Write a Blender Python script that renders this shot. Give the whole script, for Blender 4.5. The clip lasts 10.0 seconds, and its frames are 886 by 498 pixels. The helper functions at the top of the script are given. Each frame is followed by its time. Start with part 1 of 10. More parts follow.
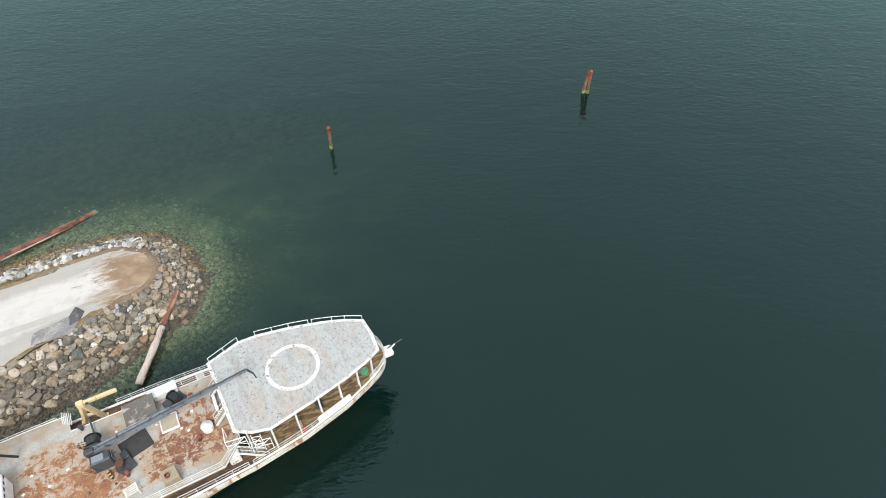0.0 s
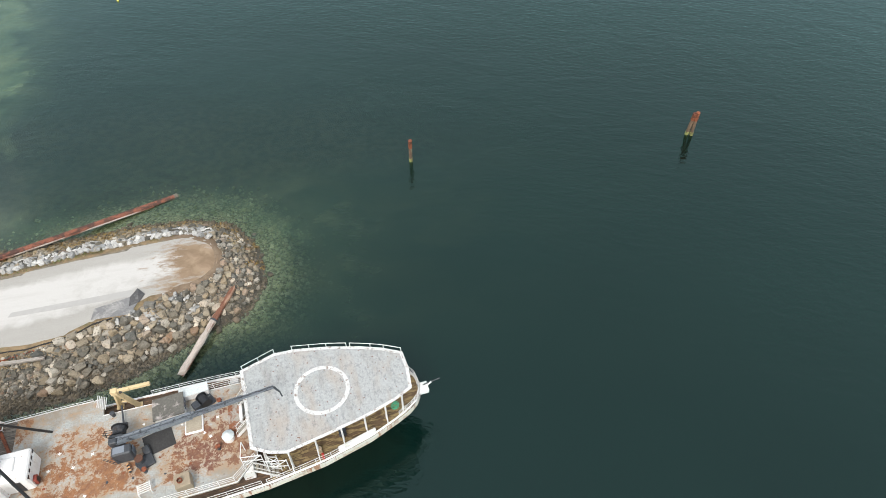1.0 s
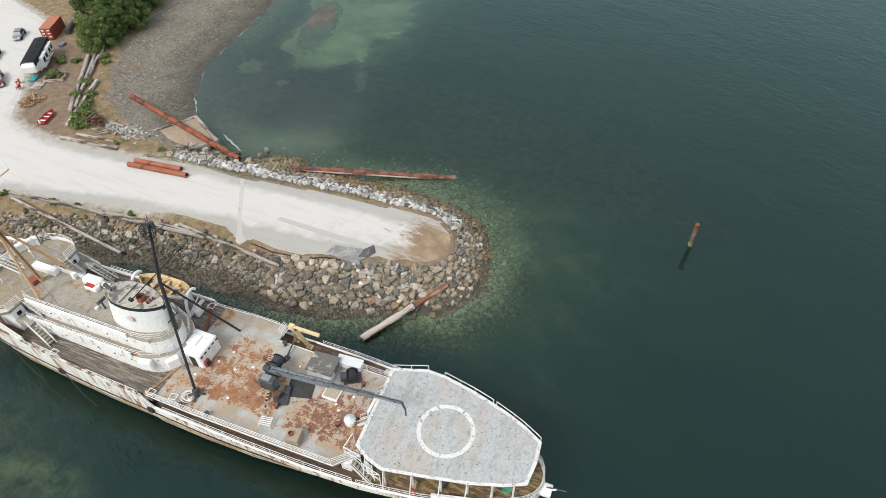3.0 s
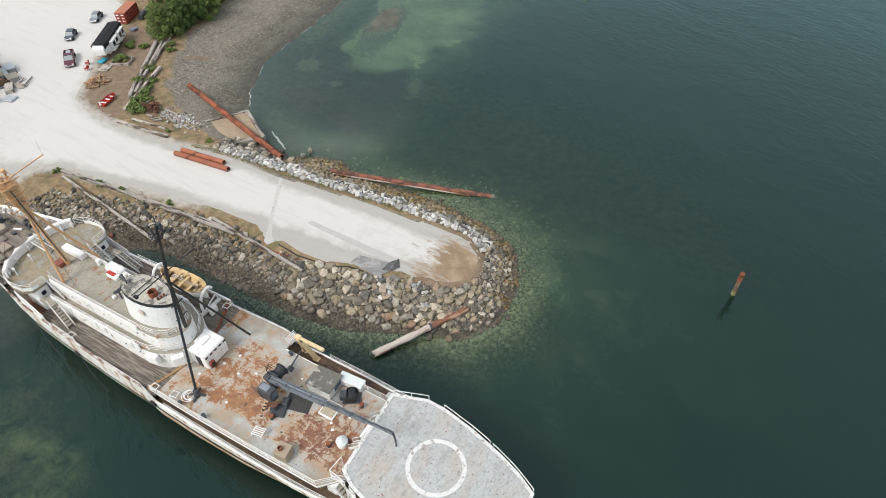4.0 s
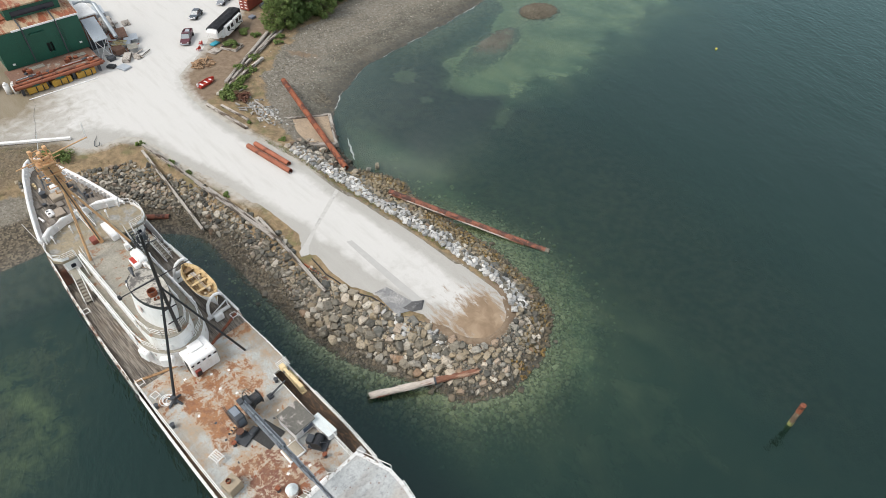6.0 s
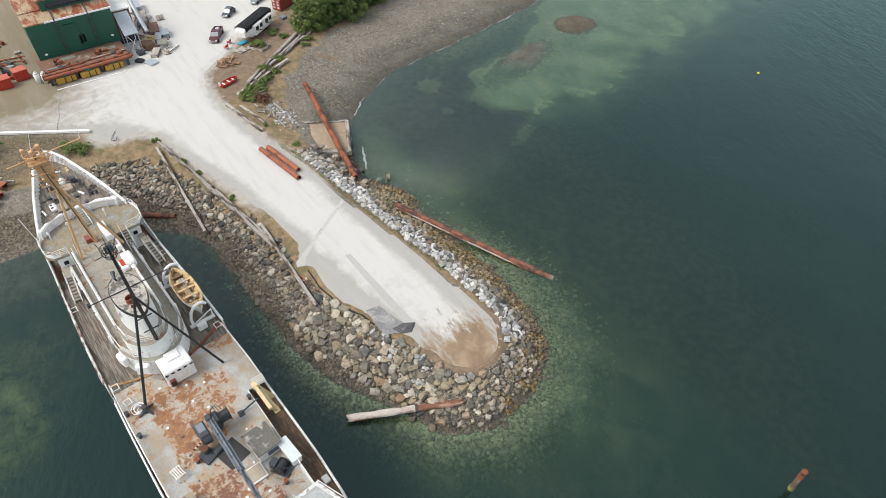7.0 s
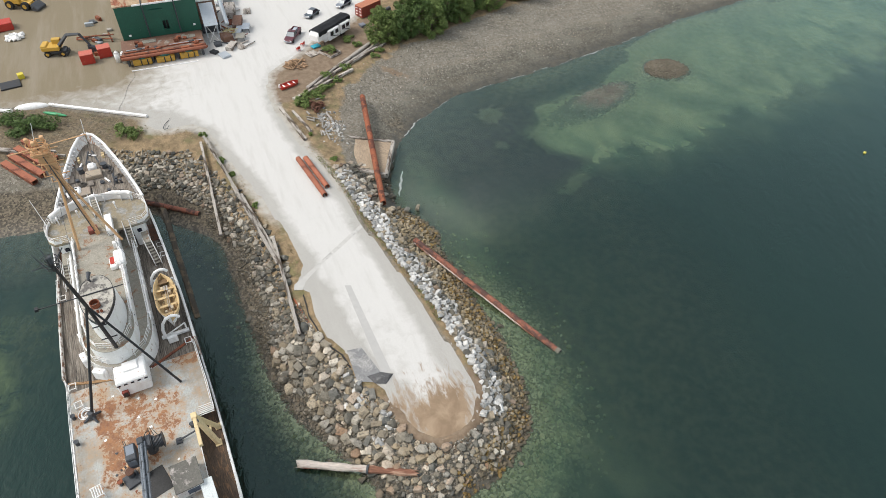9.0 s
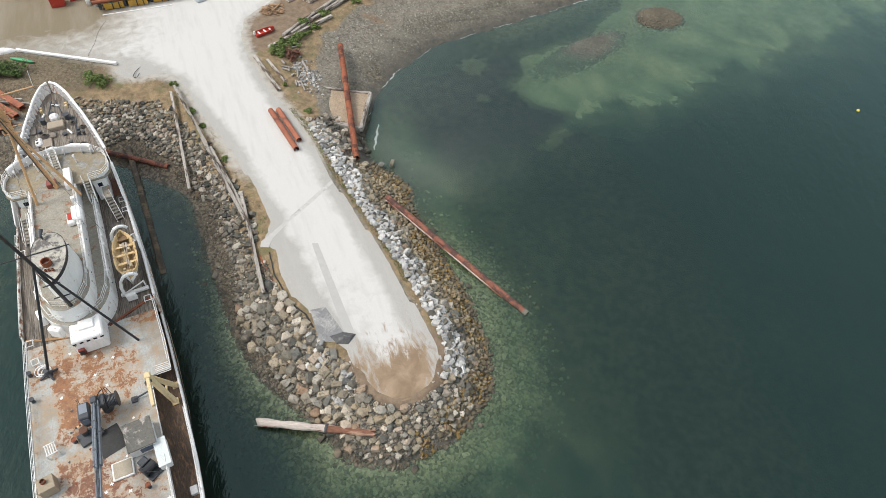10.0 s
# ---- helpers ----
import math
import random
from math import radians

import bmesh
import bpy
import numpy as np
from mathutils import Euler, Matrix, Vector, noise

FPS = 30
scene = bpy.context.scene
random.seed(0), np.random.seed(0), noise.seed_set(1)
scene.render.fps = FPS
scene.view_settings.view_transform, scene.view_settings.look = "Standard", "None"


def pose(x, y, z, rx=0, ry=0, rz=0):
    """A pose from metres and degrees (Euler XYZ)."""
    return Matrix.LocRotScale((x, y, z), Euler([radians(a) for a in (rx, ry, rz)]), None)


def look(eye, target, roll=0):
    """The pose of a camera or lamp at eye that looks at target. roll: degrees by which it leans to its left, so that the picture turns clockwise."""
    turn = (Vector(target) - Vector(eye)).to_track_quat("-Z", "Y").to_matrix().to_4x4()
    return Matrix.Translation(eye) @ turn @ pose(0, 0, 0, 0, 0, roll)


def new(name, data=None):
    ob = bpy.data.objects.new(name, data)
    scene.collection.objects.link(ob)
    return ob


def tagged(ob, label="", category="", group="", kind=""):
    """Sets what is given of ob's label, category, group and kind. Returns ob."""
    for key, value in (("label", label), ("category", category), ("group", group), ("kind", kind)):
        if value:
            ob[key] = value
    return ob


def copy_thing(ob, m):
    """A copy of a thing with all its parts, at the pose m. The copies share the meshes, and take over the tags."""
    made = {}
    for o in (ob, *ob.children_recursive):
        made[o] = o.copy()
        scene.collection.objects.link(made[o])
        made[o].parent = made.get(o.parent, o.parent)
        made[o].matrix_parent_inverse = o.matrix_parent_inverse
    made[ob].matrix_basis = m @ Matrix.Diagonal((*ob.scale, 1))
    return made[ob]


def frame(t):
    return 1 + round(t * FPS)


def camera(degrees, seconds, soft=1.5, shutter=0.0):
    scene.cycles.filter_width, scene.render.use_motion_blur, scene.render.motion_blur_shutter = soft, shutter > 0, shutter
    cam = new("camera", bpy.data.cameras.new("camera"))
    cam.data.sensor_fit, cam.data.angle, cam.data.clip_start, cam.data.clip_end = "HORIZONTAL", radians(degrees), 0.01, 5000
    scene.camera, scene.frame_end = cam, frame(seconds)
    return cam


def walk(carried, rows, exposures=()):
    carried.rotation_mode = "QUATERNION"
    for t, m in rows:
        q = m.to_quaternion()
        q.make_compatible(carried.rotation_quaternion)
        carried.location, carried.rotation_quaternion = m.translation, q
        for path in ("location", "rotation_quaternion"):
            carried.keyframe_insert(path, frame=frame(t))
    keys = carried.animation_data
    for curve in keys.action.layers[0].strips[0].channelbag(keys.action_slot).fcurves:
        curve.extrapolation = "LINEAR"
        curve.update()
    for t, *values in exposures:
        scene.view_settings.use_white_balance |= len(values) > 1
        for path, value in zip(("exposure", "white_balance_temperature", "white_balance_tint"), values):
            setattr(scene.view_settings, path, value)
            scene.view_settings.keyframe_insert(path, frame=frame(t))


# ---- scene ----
cam = camera(69.5, 10.0, soft=0.3)
PATH = [
    (0, (0.051, 0.085, 70.522), (16.16, 37.70, 26.66), -0.9),
    (0.5, (3.053, 2.155, 70.409), (15.38, 41.33, 26.67), -1.1),
    (1, (5.967, 4.132, 70.227), (13.95, 44.60, 26.64), -1.3),
    (1.5, (8.641, 6.122, 70.035), (10.89, 47.49, 26.63), -1.3),
    (2, (10.972, 8.379, 69.855), (6.14, 49.69, 26.63), -1.3),
    (2.5, (13.016, 10.885, 69.750), (-0.00, 50.61, 26.70), -1.6),
    (2.7, (13.751, 11.929, 69.730), (-2.15, 50.72, 26.80), -1.6),
    (3.8, (16.718, 18.026, 69.661), (-6.20, 53.55, 27.09), -1.2),
    (4, (17.189, 19.263, 69.664), (-6.72, 54.12, 27.09), -1.1),
    (4.5, (18.304, 22.512, 69.691), (-7.95, 55.69, 27.15), -1.0),
    (5, (19.305, 25.854, 69.666), (-9.14, 57.29, 27.22), -0.7),
    (5.5, (20.063, 29.328, 69.627), (-10.39, 58.94, 27.27), -0.5),
    (5.7, (20.265, 30.760, 69.617), (-10.96, 59.71, 27.35), -0.2),
    (7, (21.132, 40.301, 69.698), (-13.52, 65.20, 27.52), 0.4),
    (7.5, (21.105, 44.144, 69.751), (-14.69, 67.48, 27.60), 0.7),
    (8, (20.847, 48.050, 69.809), (-15.99, 69.65, 27.69), 1.0),
    (8.5, (20.439, 51.868, 69.902), (-17.69, 71.22, 27.81), 1.4),
    (9, (19.832, 55.622, 70.021), (-19.44, 72.69, 27.99), 1.7),
    (9.5, (19.397, 58.951, 70.125), (-20.14, 75.48, 28.13), 2.0),
    (10, (19.567, 61.103, 70.102), (-16.49, 76.49, 24.68), 2.2),
]
walk(cam, [(t, look(eye, target, roll)) for t, eye, target, roll in PATH], ((0, 0.70), (1.0, 0.62), (2.5, 0.49), (4.5, 0.49), (7, 0.53), (10, 0.55)))

# ---- light: a bright, hazy overcast day ----
world = bpy.data.worlds.new("sky")
scene.world = world
world.use_nodes = True
wn = world.node_tree.nodes
sky = wn.new("ShaderNodeTexSky")
sky.sky_type = "NISHITA"
sky.sun_disc = False
sky.sun_elevation = radians(51)
sky.sun_rotation = radians(196)
sky.air_density, sky.dust_density, sky.ozone_density = 1.0, 6.0, 1.0
soft_sky = wn.new("ShaderNodeMixRGB")
soft_sky.inputs[0].default_value = 0.6
soft_sky.inputs[2].default_value = (7.6, 8.0, 8.3, 1)
world.node_tree.links.new(sky.outputs[0], soft_sky.inputs[1])
world.node_tree.links.new(soft_sky.outputs[0], wn["Background"].inputs[0])
wn["Background"].inputs[1].default_value = 0.092

sun = new("sun", bpy.data.lights.new("sun", "SUN"))
sun.data.energy = 1.75
sun.data.angle = radians(24)
sun.data.color = (1.0, 0.97, 0.92)
SUN_AZ, SUN_EL = radians(254), radians(50)
sun.matrix_world = look((100 * math.cos(SUN_EL) * math.cos(SUN_AZ), 100 * math.cos(SUN_EL) * math.sin(SUN_AZ), 100 * math.sin(SUN_EL)), (0, 0, 0))

# ---- materials ----
def nodes_of(name):
    m = bpy.data.materials.new(name)
    m.use_nodes = True
    nt = m.node_tree
    return m, nt, nt.nodes["Principled BSDF"]


def add(nt, kind, **inputs):
    n = nt.nodes.new(kind)
    for key, value in inputs.items():
        n.inputs[key.replace("_", " ")].default_value = value
    return n


def ramp(nt, source, stops):
    r = nt.nodes.new("ShaderNodeValToRGB")
    el = r.color_ramp.elements
    while len(el) < len(stops):
        el.new(0.5)
    for e, (p, c) in zip(el, stops):
        e.position = p
        e.color = (c, c, c, 1) if isinstance(c, (int, float)) else (*c, 1)
    nt.links.new(source, r.inputs[0])
    return r.outputs[0]


def mixc(nt, fac, a, b):
    m = nt.nodes.new("ShaderNodeMixRGB")
    for i, v in enumerate((fac, a, b)):
        if isinstance(v, (int, float)):
            m.inputs[i].default_value = v if i == 0 else (v, v, v, 1)
        elif isinstance(v, tuple):
            m.inputs[i].default_value = (*v, 1)
        else:
            nt.links.new(v, m.inputs[i])
    return m.outputs[0]


def maths(nt, op, a, b=0.0, clamp=False):
    m = nt.nodes.new("ShaderNodeMath")
    m.operation, m.use_clamp = op, clamp
    for i, v in enumerate((a, b)):
        if isinstance(v, (int, float)):
            m.inputs[i].default_value = v
        else:
            nt.links.new(v, m.inputs[i])
    return m.outputs[0]


def spot(nt, scale=(1, 1, 1), world_space=False):
    """Coordinates in metres, of the thing itself or of the whole place."""
    tc = nt.nodes.new("ShaderNodeNewGeometry") if world_space else nt.nodes.new("ShaderNodeTexCoord")
    mp = nt.nodes.new("ShaderNodeMapping")
    mp.inputs["Scale"].default_value = scale
    nt.links.new(tc.outputs["Position" if world_space else "Object"], mp.inputs[0])
    return mp.outputs[0]


def noisy(nt, where, scale, detail=4.0, rough=0.6, warp=0.0):
    n = add(nt, "ShaderNodeTexNoise", Scale=scale, Detail=detail, Roughness=rough, Distortion=warp)
    nt.links.new(where, n.inputs["Vector"])
    return n.outputs["Fac"]


def bumped(nt, bsdf, height, strength=0.3, distance=0.02):
    b = add(nt, "ShaderNodeBump", Strength=strength, Distance=distance)
    nt.links.new(height, b.inputs["Height"])
    nt.links.new(b.outputs[0], bsdf.inputs["Normal"])


def surface(name, colour, rough=0.7, metal=0.0, grain=8.0, spread=0.18, stain=None, stain_amount=0.45, stain_scale=0.8, bump=0.3, stretch=(1, 1, 1), vary=0.0, grime=None):
    """Base colour with grain, larger tonal drift, and stains of a second colour with a shape of their own."""
    m, nt, bsdf = nodes_of(name)
    at = spot(nt, stretch)
    fine = noisy(nt, at, grain, 5)
    broad = noisy(nt, at, grain * 0.09, 3)
    dark = tuple(c * (1 - spread) for c in colour)
    light = tuple(min(1, c * (1 + spread)) for c in colour)
    col = mixc(nt, ramp(nt, fine, [(0.3, 0.0), (0.7, 1.0)]), dark, light)
    col = mixc(nt, maths(nt, "MULTIPLY", ramp(nt, broad, [(0.35, 0.0), (0.65, 1.0)]), 0.45), col, tuple(c * (1 - 1.4 * spread) for c in colour))
    if grime:
        haze = noisy(nt, spot(nt, (1.4, 1.4, 0.35)), 0.9, 7, 0.7)
        col = mixc(nt, ramp(nt, haze, [(0.5, 0), (0.7, 0.5)]), col, grime)
    if stain:
        shape = noisy(nt, at, stain_scale, 7, 0.68, 0.4)
        lim = 1 - stain_amount
        mask = ramp(nt, shape, [(max(0.0, lim - 0.03), 0.0), (min(1.0, lim + 0.05), 1.0)])
        tone = mixc(nt, ramp(nt, fine, [(0.35, 0.0), (0.65, 1.0)]), tuple(c * 0.6 for c in stain), stain)
        col = mixc(nt, mask, col, tone)
    if vary:
        info = nt.nodes.new("ShaderNodeObjectInfo")
        hsv = nt.nodes.new("ShaderNodeHueSaturation")
        nt.links.new(maths(nt, "ADD", maths(nt, "MULTIPLY", info.outputs["Random"], 2 * vary), 1 - vary), hsv.inputs["Value"])
        nt.links.new(col, hsv.inputs["Color"])
        col = hsv.outputs[0]
    nt.links.new(col, bsdf.inputs["Base Color"])
    bsdf.inputs["Roughness"].default_value = rough
    bsdf.inputs["Metallic"].default_value = metal
    if bump:
        bumped(nt, bsdf, fine, bump)
    return m


def plain(name, colour, rough=0.5, metal=0.0):
    return surface(name, colour, rough, metal, grain=14, spread=0.08, bump=0.08)


RUST = (0.24, 0.075, 0.025)
white_paint = surface("weathered white paint", (0.81, 0.81, 0.80), 0.5, grain=6, spread=0.05, stain=RUST, stain_amount=0.39, stain_scale=1.6, bump=0.1, grime=(0.50, 0.44, 0.36))
rail_paint = surface("white rail paint", (0.75, 0.75, 0.74), 0.5, grain=5, spread=0.06, stain=RUST, stain_amount=0.34, stain_scale=1.8, bump=0.1, grime=(0.55, 0.5, 0.44))
clean_white = surface("white paint", (0.83, 0.83, 0.825), 0.45, grain=5, spread=0.05, stain=(0.36, 0.22, 0.13), stain_amount=0.35, stain_scale=1.7, bump=0.05, grime=(0.58, 0.55, 0.50))
black_paint = surface("black paint", (0.02, 0.022, 0.026), 0.5, grain=8, spread=0.3, stain=(0.06, 0.045, 0.04), stain_amount=0.4)
dark_steel = surface("dark grey steel", (0.055, 0.062, 0.072), 0.5, grain=8, spread=0.3, stain=(0.10, 0.07, 0.055), stain_amount=0.36)
crane_grey = surface("blue grey crane paint", (0.17, 0.195, 0.225), 0.5, grain=6, spread=0.25, stain=(0.04, 0.042, 0.05), stain_amount=0.42, stain_scale=1.5)
cream_yellow = surface("chalky cream yellow paint", (0.66, 0.52, 0.30), 0.7, grain=5, spread=0.12, stain=(0.32, 0.2, 0.1), stain_amount=0.36, stain_scale=1.2)
mast_yellow = surface("faded yellow paint", (0.62, 0.37, 0.19), 0.6, grain=5, spread=0.14, stain=(0.30, 0.14, 0.06), stain_amount=0.36, stain_scale=1.2)
boat_yellow = surface("pale yellow boat paint", (0.60, 0.44, 0.23), 0.6, grain=5, spread=0.2, stain=(0.26, 0.17, 0.09), stain_amount=0.43, stain_scale=1.0)
rusty_steel = surface("rusted steel", (0.27, 0.085, 0.04), 0.85, grain=6, spread=0.3, stain=(0.12, 0.04, 0.025), stain_amount=0.48, stain_scale=0.8, vary=0.12)
pipe_steel = surface("orange rust steel", (0.33, 0.115, 0.065), 0.8, grain=5, spread=0.18, stain=(0.18, 0.06, 0.035), stain_amount=0.4, stain_scale=0.5, vary=0.1)
old_timber = surface("grey weathered timber", (0.42, 0.385, 0.345), 0.9, grain=9, spread=0.35, stain=(0.11, 0.085, 0.065), stain_amount=0.45, stain_scale=1.2, stretch=(0.25, 1, 1), vary=0.2)
drift_pale = surface("sun bleached log wood", (0.53, 0.47, 0.42), 0.9, grain=7, spread=0.25, stain=(0.24, 0.10, 0.06), stain_amount=0.45, stain_scale=0.6, stretch=(0.2, 1, 1))
glass_dark = plain("dark window glass", (0.012, 0.016, 0.03), 0.12)
port_glass = plain("dim blue porthole glass", (0.07, 0.10, 0.16), 0.2)
rubber = plain("black rubber", (0.02, 0.02, 0.02), 0.8)
rusted_cap = surface("rust eaten white paint", (0.62, 0.60, 0.57), 0.7, grain=6, spread=0.15, stain=(0.17, 0.085, 0.05), stain_amount=0.52, stain_scale=0.9)
red_paint = surface("red paint", (0.42, 0.035, 0.02), 0.55, grain=5, spread=0.12, stain=(0.5, 0.16, 0.10), stain_amount=0.38)


def deck_material():
    """Grey deck paint that flakes off to orange and brown rust, worst amidships."""
    m, nt, bsdf = nodes_of("flaking grey deck paint")
    at = spot(nt)
    fine = noisy(nt, at, 5, 6)
    col = mixc(nt, ramp(nt, fine, [(0.3, 0), (0.7, 1)]), (0.30, 0.315, 0.305), (0.47, 0.485, 0.47))
    broad = noisy(nt, at, 0.32, 4, 0.6)
    col = mixc(nt, ramp(nt, broad, [(0.42, 0), (0.62, 0.8)]), col, (0.30, 0.24, 0.17))
    sep = nt.nodes.new("ShaderNodeSeparateXYZ")
    nt.links.new(at, sep.inputs[0])
    wander = maths(nt, "MULTIPLY", maths(nt, "SUBTRACT", noisy(nt, at, 0.5, 4), 0.5), 1.1)
    mid = None
    for s0, p0, half_s, half_p, weight in ((35.6, 1.9, 6.2, 3.0, 1.0), (35.8, -2.2, 3.4, 2.2, 0.72), (23.4, 2.2, 4.6, 2.9, 0.95), (22.6, -2.6, 2.4, 2.0, 0.5), (43.0, -5.2, 1.8, 1.6, 0.95), (42.4, 4.6, 1.6, 2.2, 0.6), (38.6, 6.0, 1.6, 0.9, 0.7)):
        ds = maths(nt, "MULTIPLY", maths(nt, "ABSOLUTE", maths(nt, "SUBTRACT", sep.outputs[0], s0)), 1 / half_s)
        dp = maths(nt, "MULTIPLY", maths(nt, "ABSOLUTE", maths(nt, "SUBTRACT", sep.outputs[1], p0)), 1 / half_p)
        far = maths(nt, "ADD", maths(nt, "MAXIMUM", ds, dp), wander)
        area = maths(nt, "MULTIPLY", maths(nt, "MULTIPLY", maths(nt, "SUBTRACT", 1.15, far), 2.2, clamp=True), weight)
        mid = area if mid is None else maths(nt, "MAXIMUM", mid, area)
    patch = noisy(nt, at, 0.75, 10, 0.78, 0.3)
    plate = nt.nodes.new("ShaderNodeTexBrick")
    plate.offset = 0.4
    for key, value in (("Scale", 1.0), ("Brick Width", 2.6), ("Row Height", 1.25), ("Mortar Size", 0.012), ("Mortar Smooth", 0.3)):
        plate.inputs[key].default_value = value
    plate.inputs["Color1"].default_value, plate.inputs["Color2"].default_value = (0, 0, 0, 1), (1, 1, 1, 1)
    nt.links.new(at, plate.inputs["Vector"])
    tone = nt.nodes.new("ShaderNodeSeparateXYZ")
    nt.links.new(plate.outputs["Color"], tone.inputs[0])
    mid = maths(nt, "ADD", mid, maths(nt, "MULTIPLY", maths(nt, "SUBTRACT", tone.outputs[0], 0.5), 0.22))
    flake = maths(nt, "MULTIPLY", maths(nt, "SUBTRACT", noisy(nt, at, 3.4, 6, 0.8), 0.5), 0.34)
    worn = maths(nt, "ADD", maths(nt, "ADD", maths(nt, "MULTIPLY", mid, 0.17), flake), maths(nt, "ADD", patch, maths(nt, "MULTIPLY", broad, 0.1)))
    mask = ramp(nt, worn, [(0.682, 0), (0.70, 1)])
    hue = maths(nt, "ADD", maths(nt, "MULTIPLY", sep.outputs[0], 0.025), maths(nt, "MULTIPLY", noisy(nt, at, 0.3, 3), 0.6))
    rust = mixc(nt, ramp(nt, hue, [(0.92, 0), (1.06, 1)]), (0.165, 0.066, 0.046), (0.29, 0.125, 0.052))
    rust = mixc(nt, ramp(nt, broad, [(0.48, 0), (0.64, 0.4)]), rust, (0.38, 0.21, 0.10))
    rust = mixc(nt, ramp(nt, noisy(nt, at, 1.7, 6, 0.7), [(0.42, 0.65), (0.6, 0)]), rust, (0.15, 0.072, 0.045))
    rust = mixc(nt, ramp(nt, fine, [(0.45, 0), (0.75, 0.45)]), rust, (0.40, 0.26, 0.16))
    col = mixc(nt, ramp(nt, worn, [(0.55, 0), (0.68, 0.75)]), col, (0.41, 0.275, 0.165))
    col = mixc(nt, mask, col, rust)
    spots = nt.nodes.new("ShaderNodeTexVoronoi")
    spots.inputs["Scale"].default_value = 1.1
    nt.links.new(at, spots.inputs["Vector"])
    dots = ramp(nt, spots.outputs["Distance"], [(0.07, 1), (0.11, 0)])
    col = mixc(nt, maths(nt, "MULTIPLY", dots, 0.55), col, (0.14, 0.07, 0.05))
    col = mixc(nt, maths(nt, "MULTIPLY", plate.outputs["Fac"], 0.35), col, (0.16, 0.13, 0.11))
    nt.links.new(col, bsdf.inputs["Base Color"])
    bsdf.inputs["Roughness"].default_value = 0.75
    bumped(nt, bsdf, worn, 0.25, 0.02)
    return m


def helideck_material():
    """Pale blue-grey deck paint with grime along the beam and rust blisters."""
    m, nt, bsdf = nodes_of("helideck grey paint")
    at = spot(nt)
    fine = noisy(nt, at, 4, 6)
    col = mixc(nt, ramp(nt, fine, [(0.3, 0), (0.7, 1)]), (0.33, 0.352, 0.355), (0.47, 0.488, 0.488))
    band = noisy(nt, spot(nt, (1.0, 0.3, 1)), 0.7, 5, 0.65)
    col = mixc(nt, ramp(nt, band, [(0.5, 0), (0.72, 0.75)]), col, (0.27, 0.26, 0.24))
    tan = noisy(nt, spot(nt, (1.0, 0.4, 1)), 0.3, 3)
    col = mixc(nt, ramp(nt, tan, [(0.50, 0), (0.66, 0.6)]), col, (0.40, 0.335, 0.275))
    smear = noisy(nt, spot(nt, (1.3, 0.6, 1)), 2.0, 10, 0.82)
    col = mixc(nt, ramp(nt, smear, [(0.51, 0), (0.61, 0.75)]), col, (0.20, 0.205, 0.21))
    plate = nt.nodes.new("ShaderNodeTexBrick")
    for key, value in (("Scale", 1.0), ("Brick Width", 5.4), ("Row Height", 1.55), ("Mortar Size", 0.02), ("Mortar Smooth", 0.6)):
        plate.inputs[key].default_value = value
    nt.links.new(at, plate.inputs["Vector"])
    col = mixc(nt, maths(nt, "MULTIPLY", plate.outputs["Fac"], 0.35), col, (0.25, 0.25, 0.25))
    spots = nt.nodes.new("ShaderNodeTexVoronoi")
    spots.inputs["Scale"].default_value = 1.5
    nt.links.new(spot(nt, (1, 1, 0)), spots.inputs["Vector"])
    blister = noisy(nt, at, 1.3, 5)
    dots = maths(nt, "SUBTRACT", ramp(nt, spots.outputs["Distance"], [(0.09, 1), (0.13, 0)]), ramp(nt, blister, [(0.38, 1), (0.46, 0)]), clamp=True)
    col = mixc(nt, dots, col, (0.17, 0.08, 0.055))
    nt.links.new(col, bsdf.inputs["Base Color"])
    bsdf.inputs["Roughness"].default_value = 0.7
    bumped(nt, bsdf, fine, 0.15, 0.01)
    return m


def plank_material(name="weathered deck planking", lift=1.15):
    """Weathered teak planking that runs fore and aft, dark with damp and algae."""
    m, nt, bsdf = nodes_of(name)
    at = spot(nt)
    seams = nt.nodes.new("ShaderNodeTexWave")
    seams.bands_direction = "Y"
    seams.inputs["Scale"].default_value = 1.6
    seams.inputs["Distortion"].default_value = 0.3
    nt.links.new(at, seams.inputs["Vector"])
    streak = noisy(nt, spot(nt, (0.16, 5.0, 1)), 1.6, 6, 0.7)
    broad = noisy(nt, at, 0.4, 4)
    col = mixc(nt, ramp(nt, streak, [(0.34, 0), (0.66, 1)]), tuple(c * lift for c in (0.016, 0.014, 0.012)), tuple(c * lift for c in (0.17, 0.145, 0.118)))
    col = mixc(nt, ramp(nt, broad, [(0.47, 0), (0.68, 0.45)]), col, (0.12, 0.075, 0.045))
    col = mixc(nt, ramp(nt, seams.outputs["Fac"], [(0.0, 0.65), (0.12, 0)]), col, (0.02, 0.017, 0.015))
    pale = noisy(nt, spot(nt, (0.3, 3.0, 1)), 1.3, 7, 0.75)
    col = mixc(nt, ramp(nt, pale, [(0.47, 0), (0.66, 0.8)]), col, (0.33, 0.295, 0.25))
    nt.links.new(col, bsdf.inputs["Base Color"])
    bsdf.inputs["Roughness"].default_value = 0.8
    bumped(nt, bsdf, streak, 0.4, 0.02)
    return m


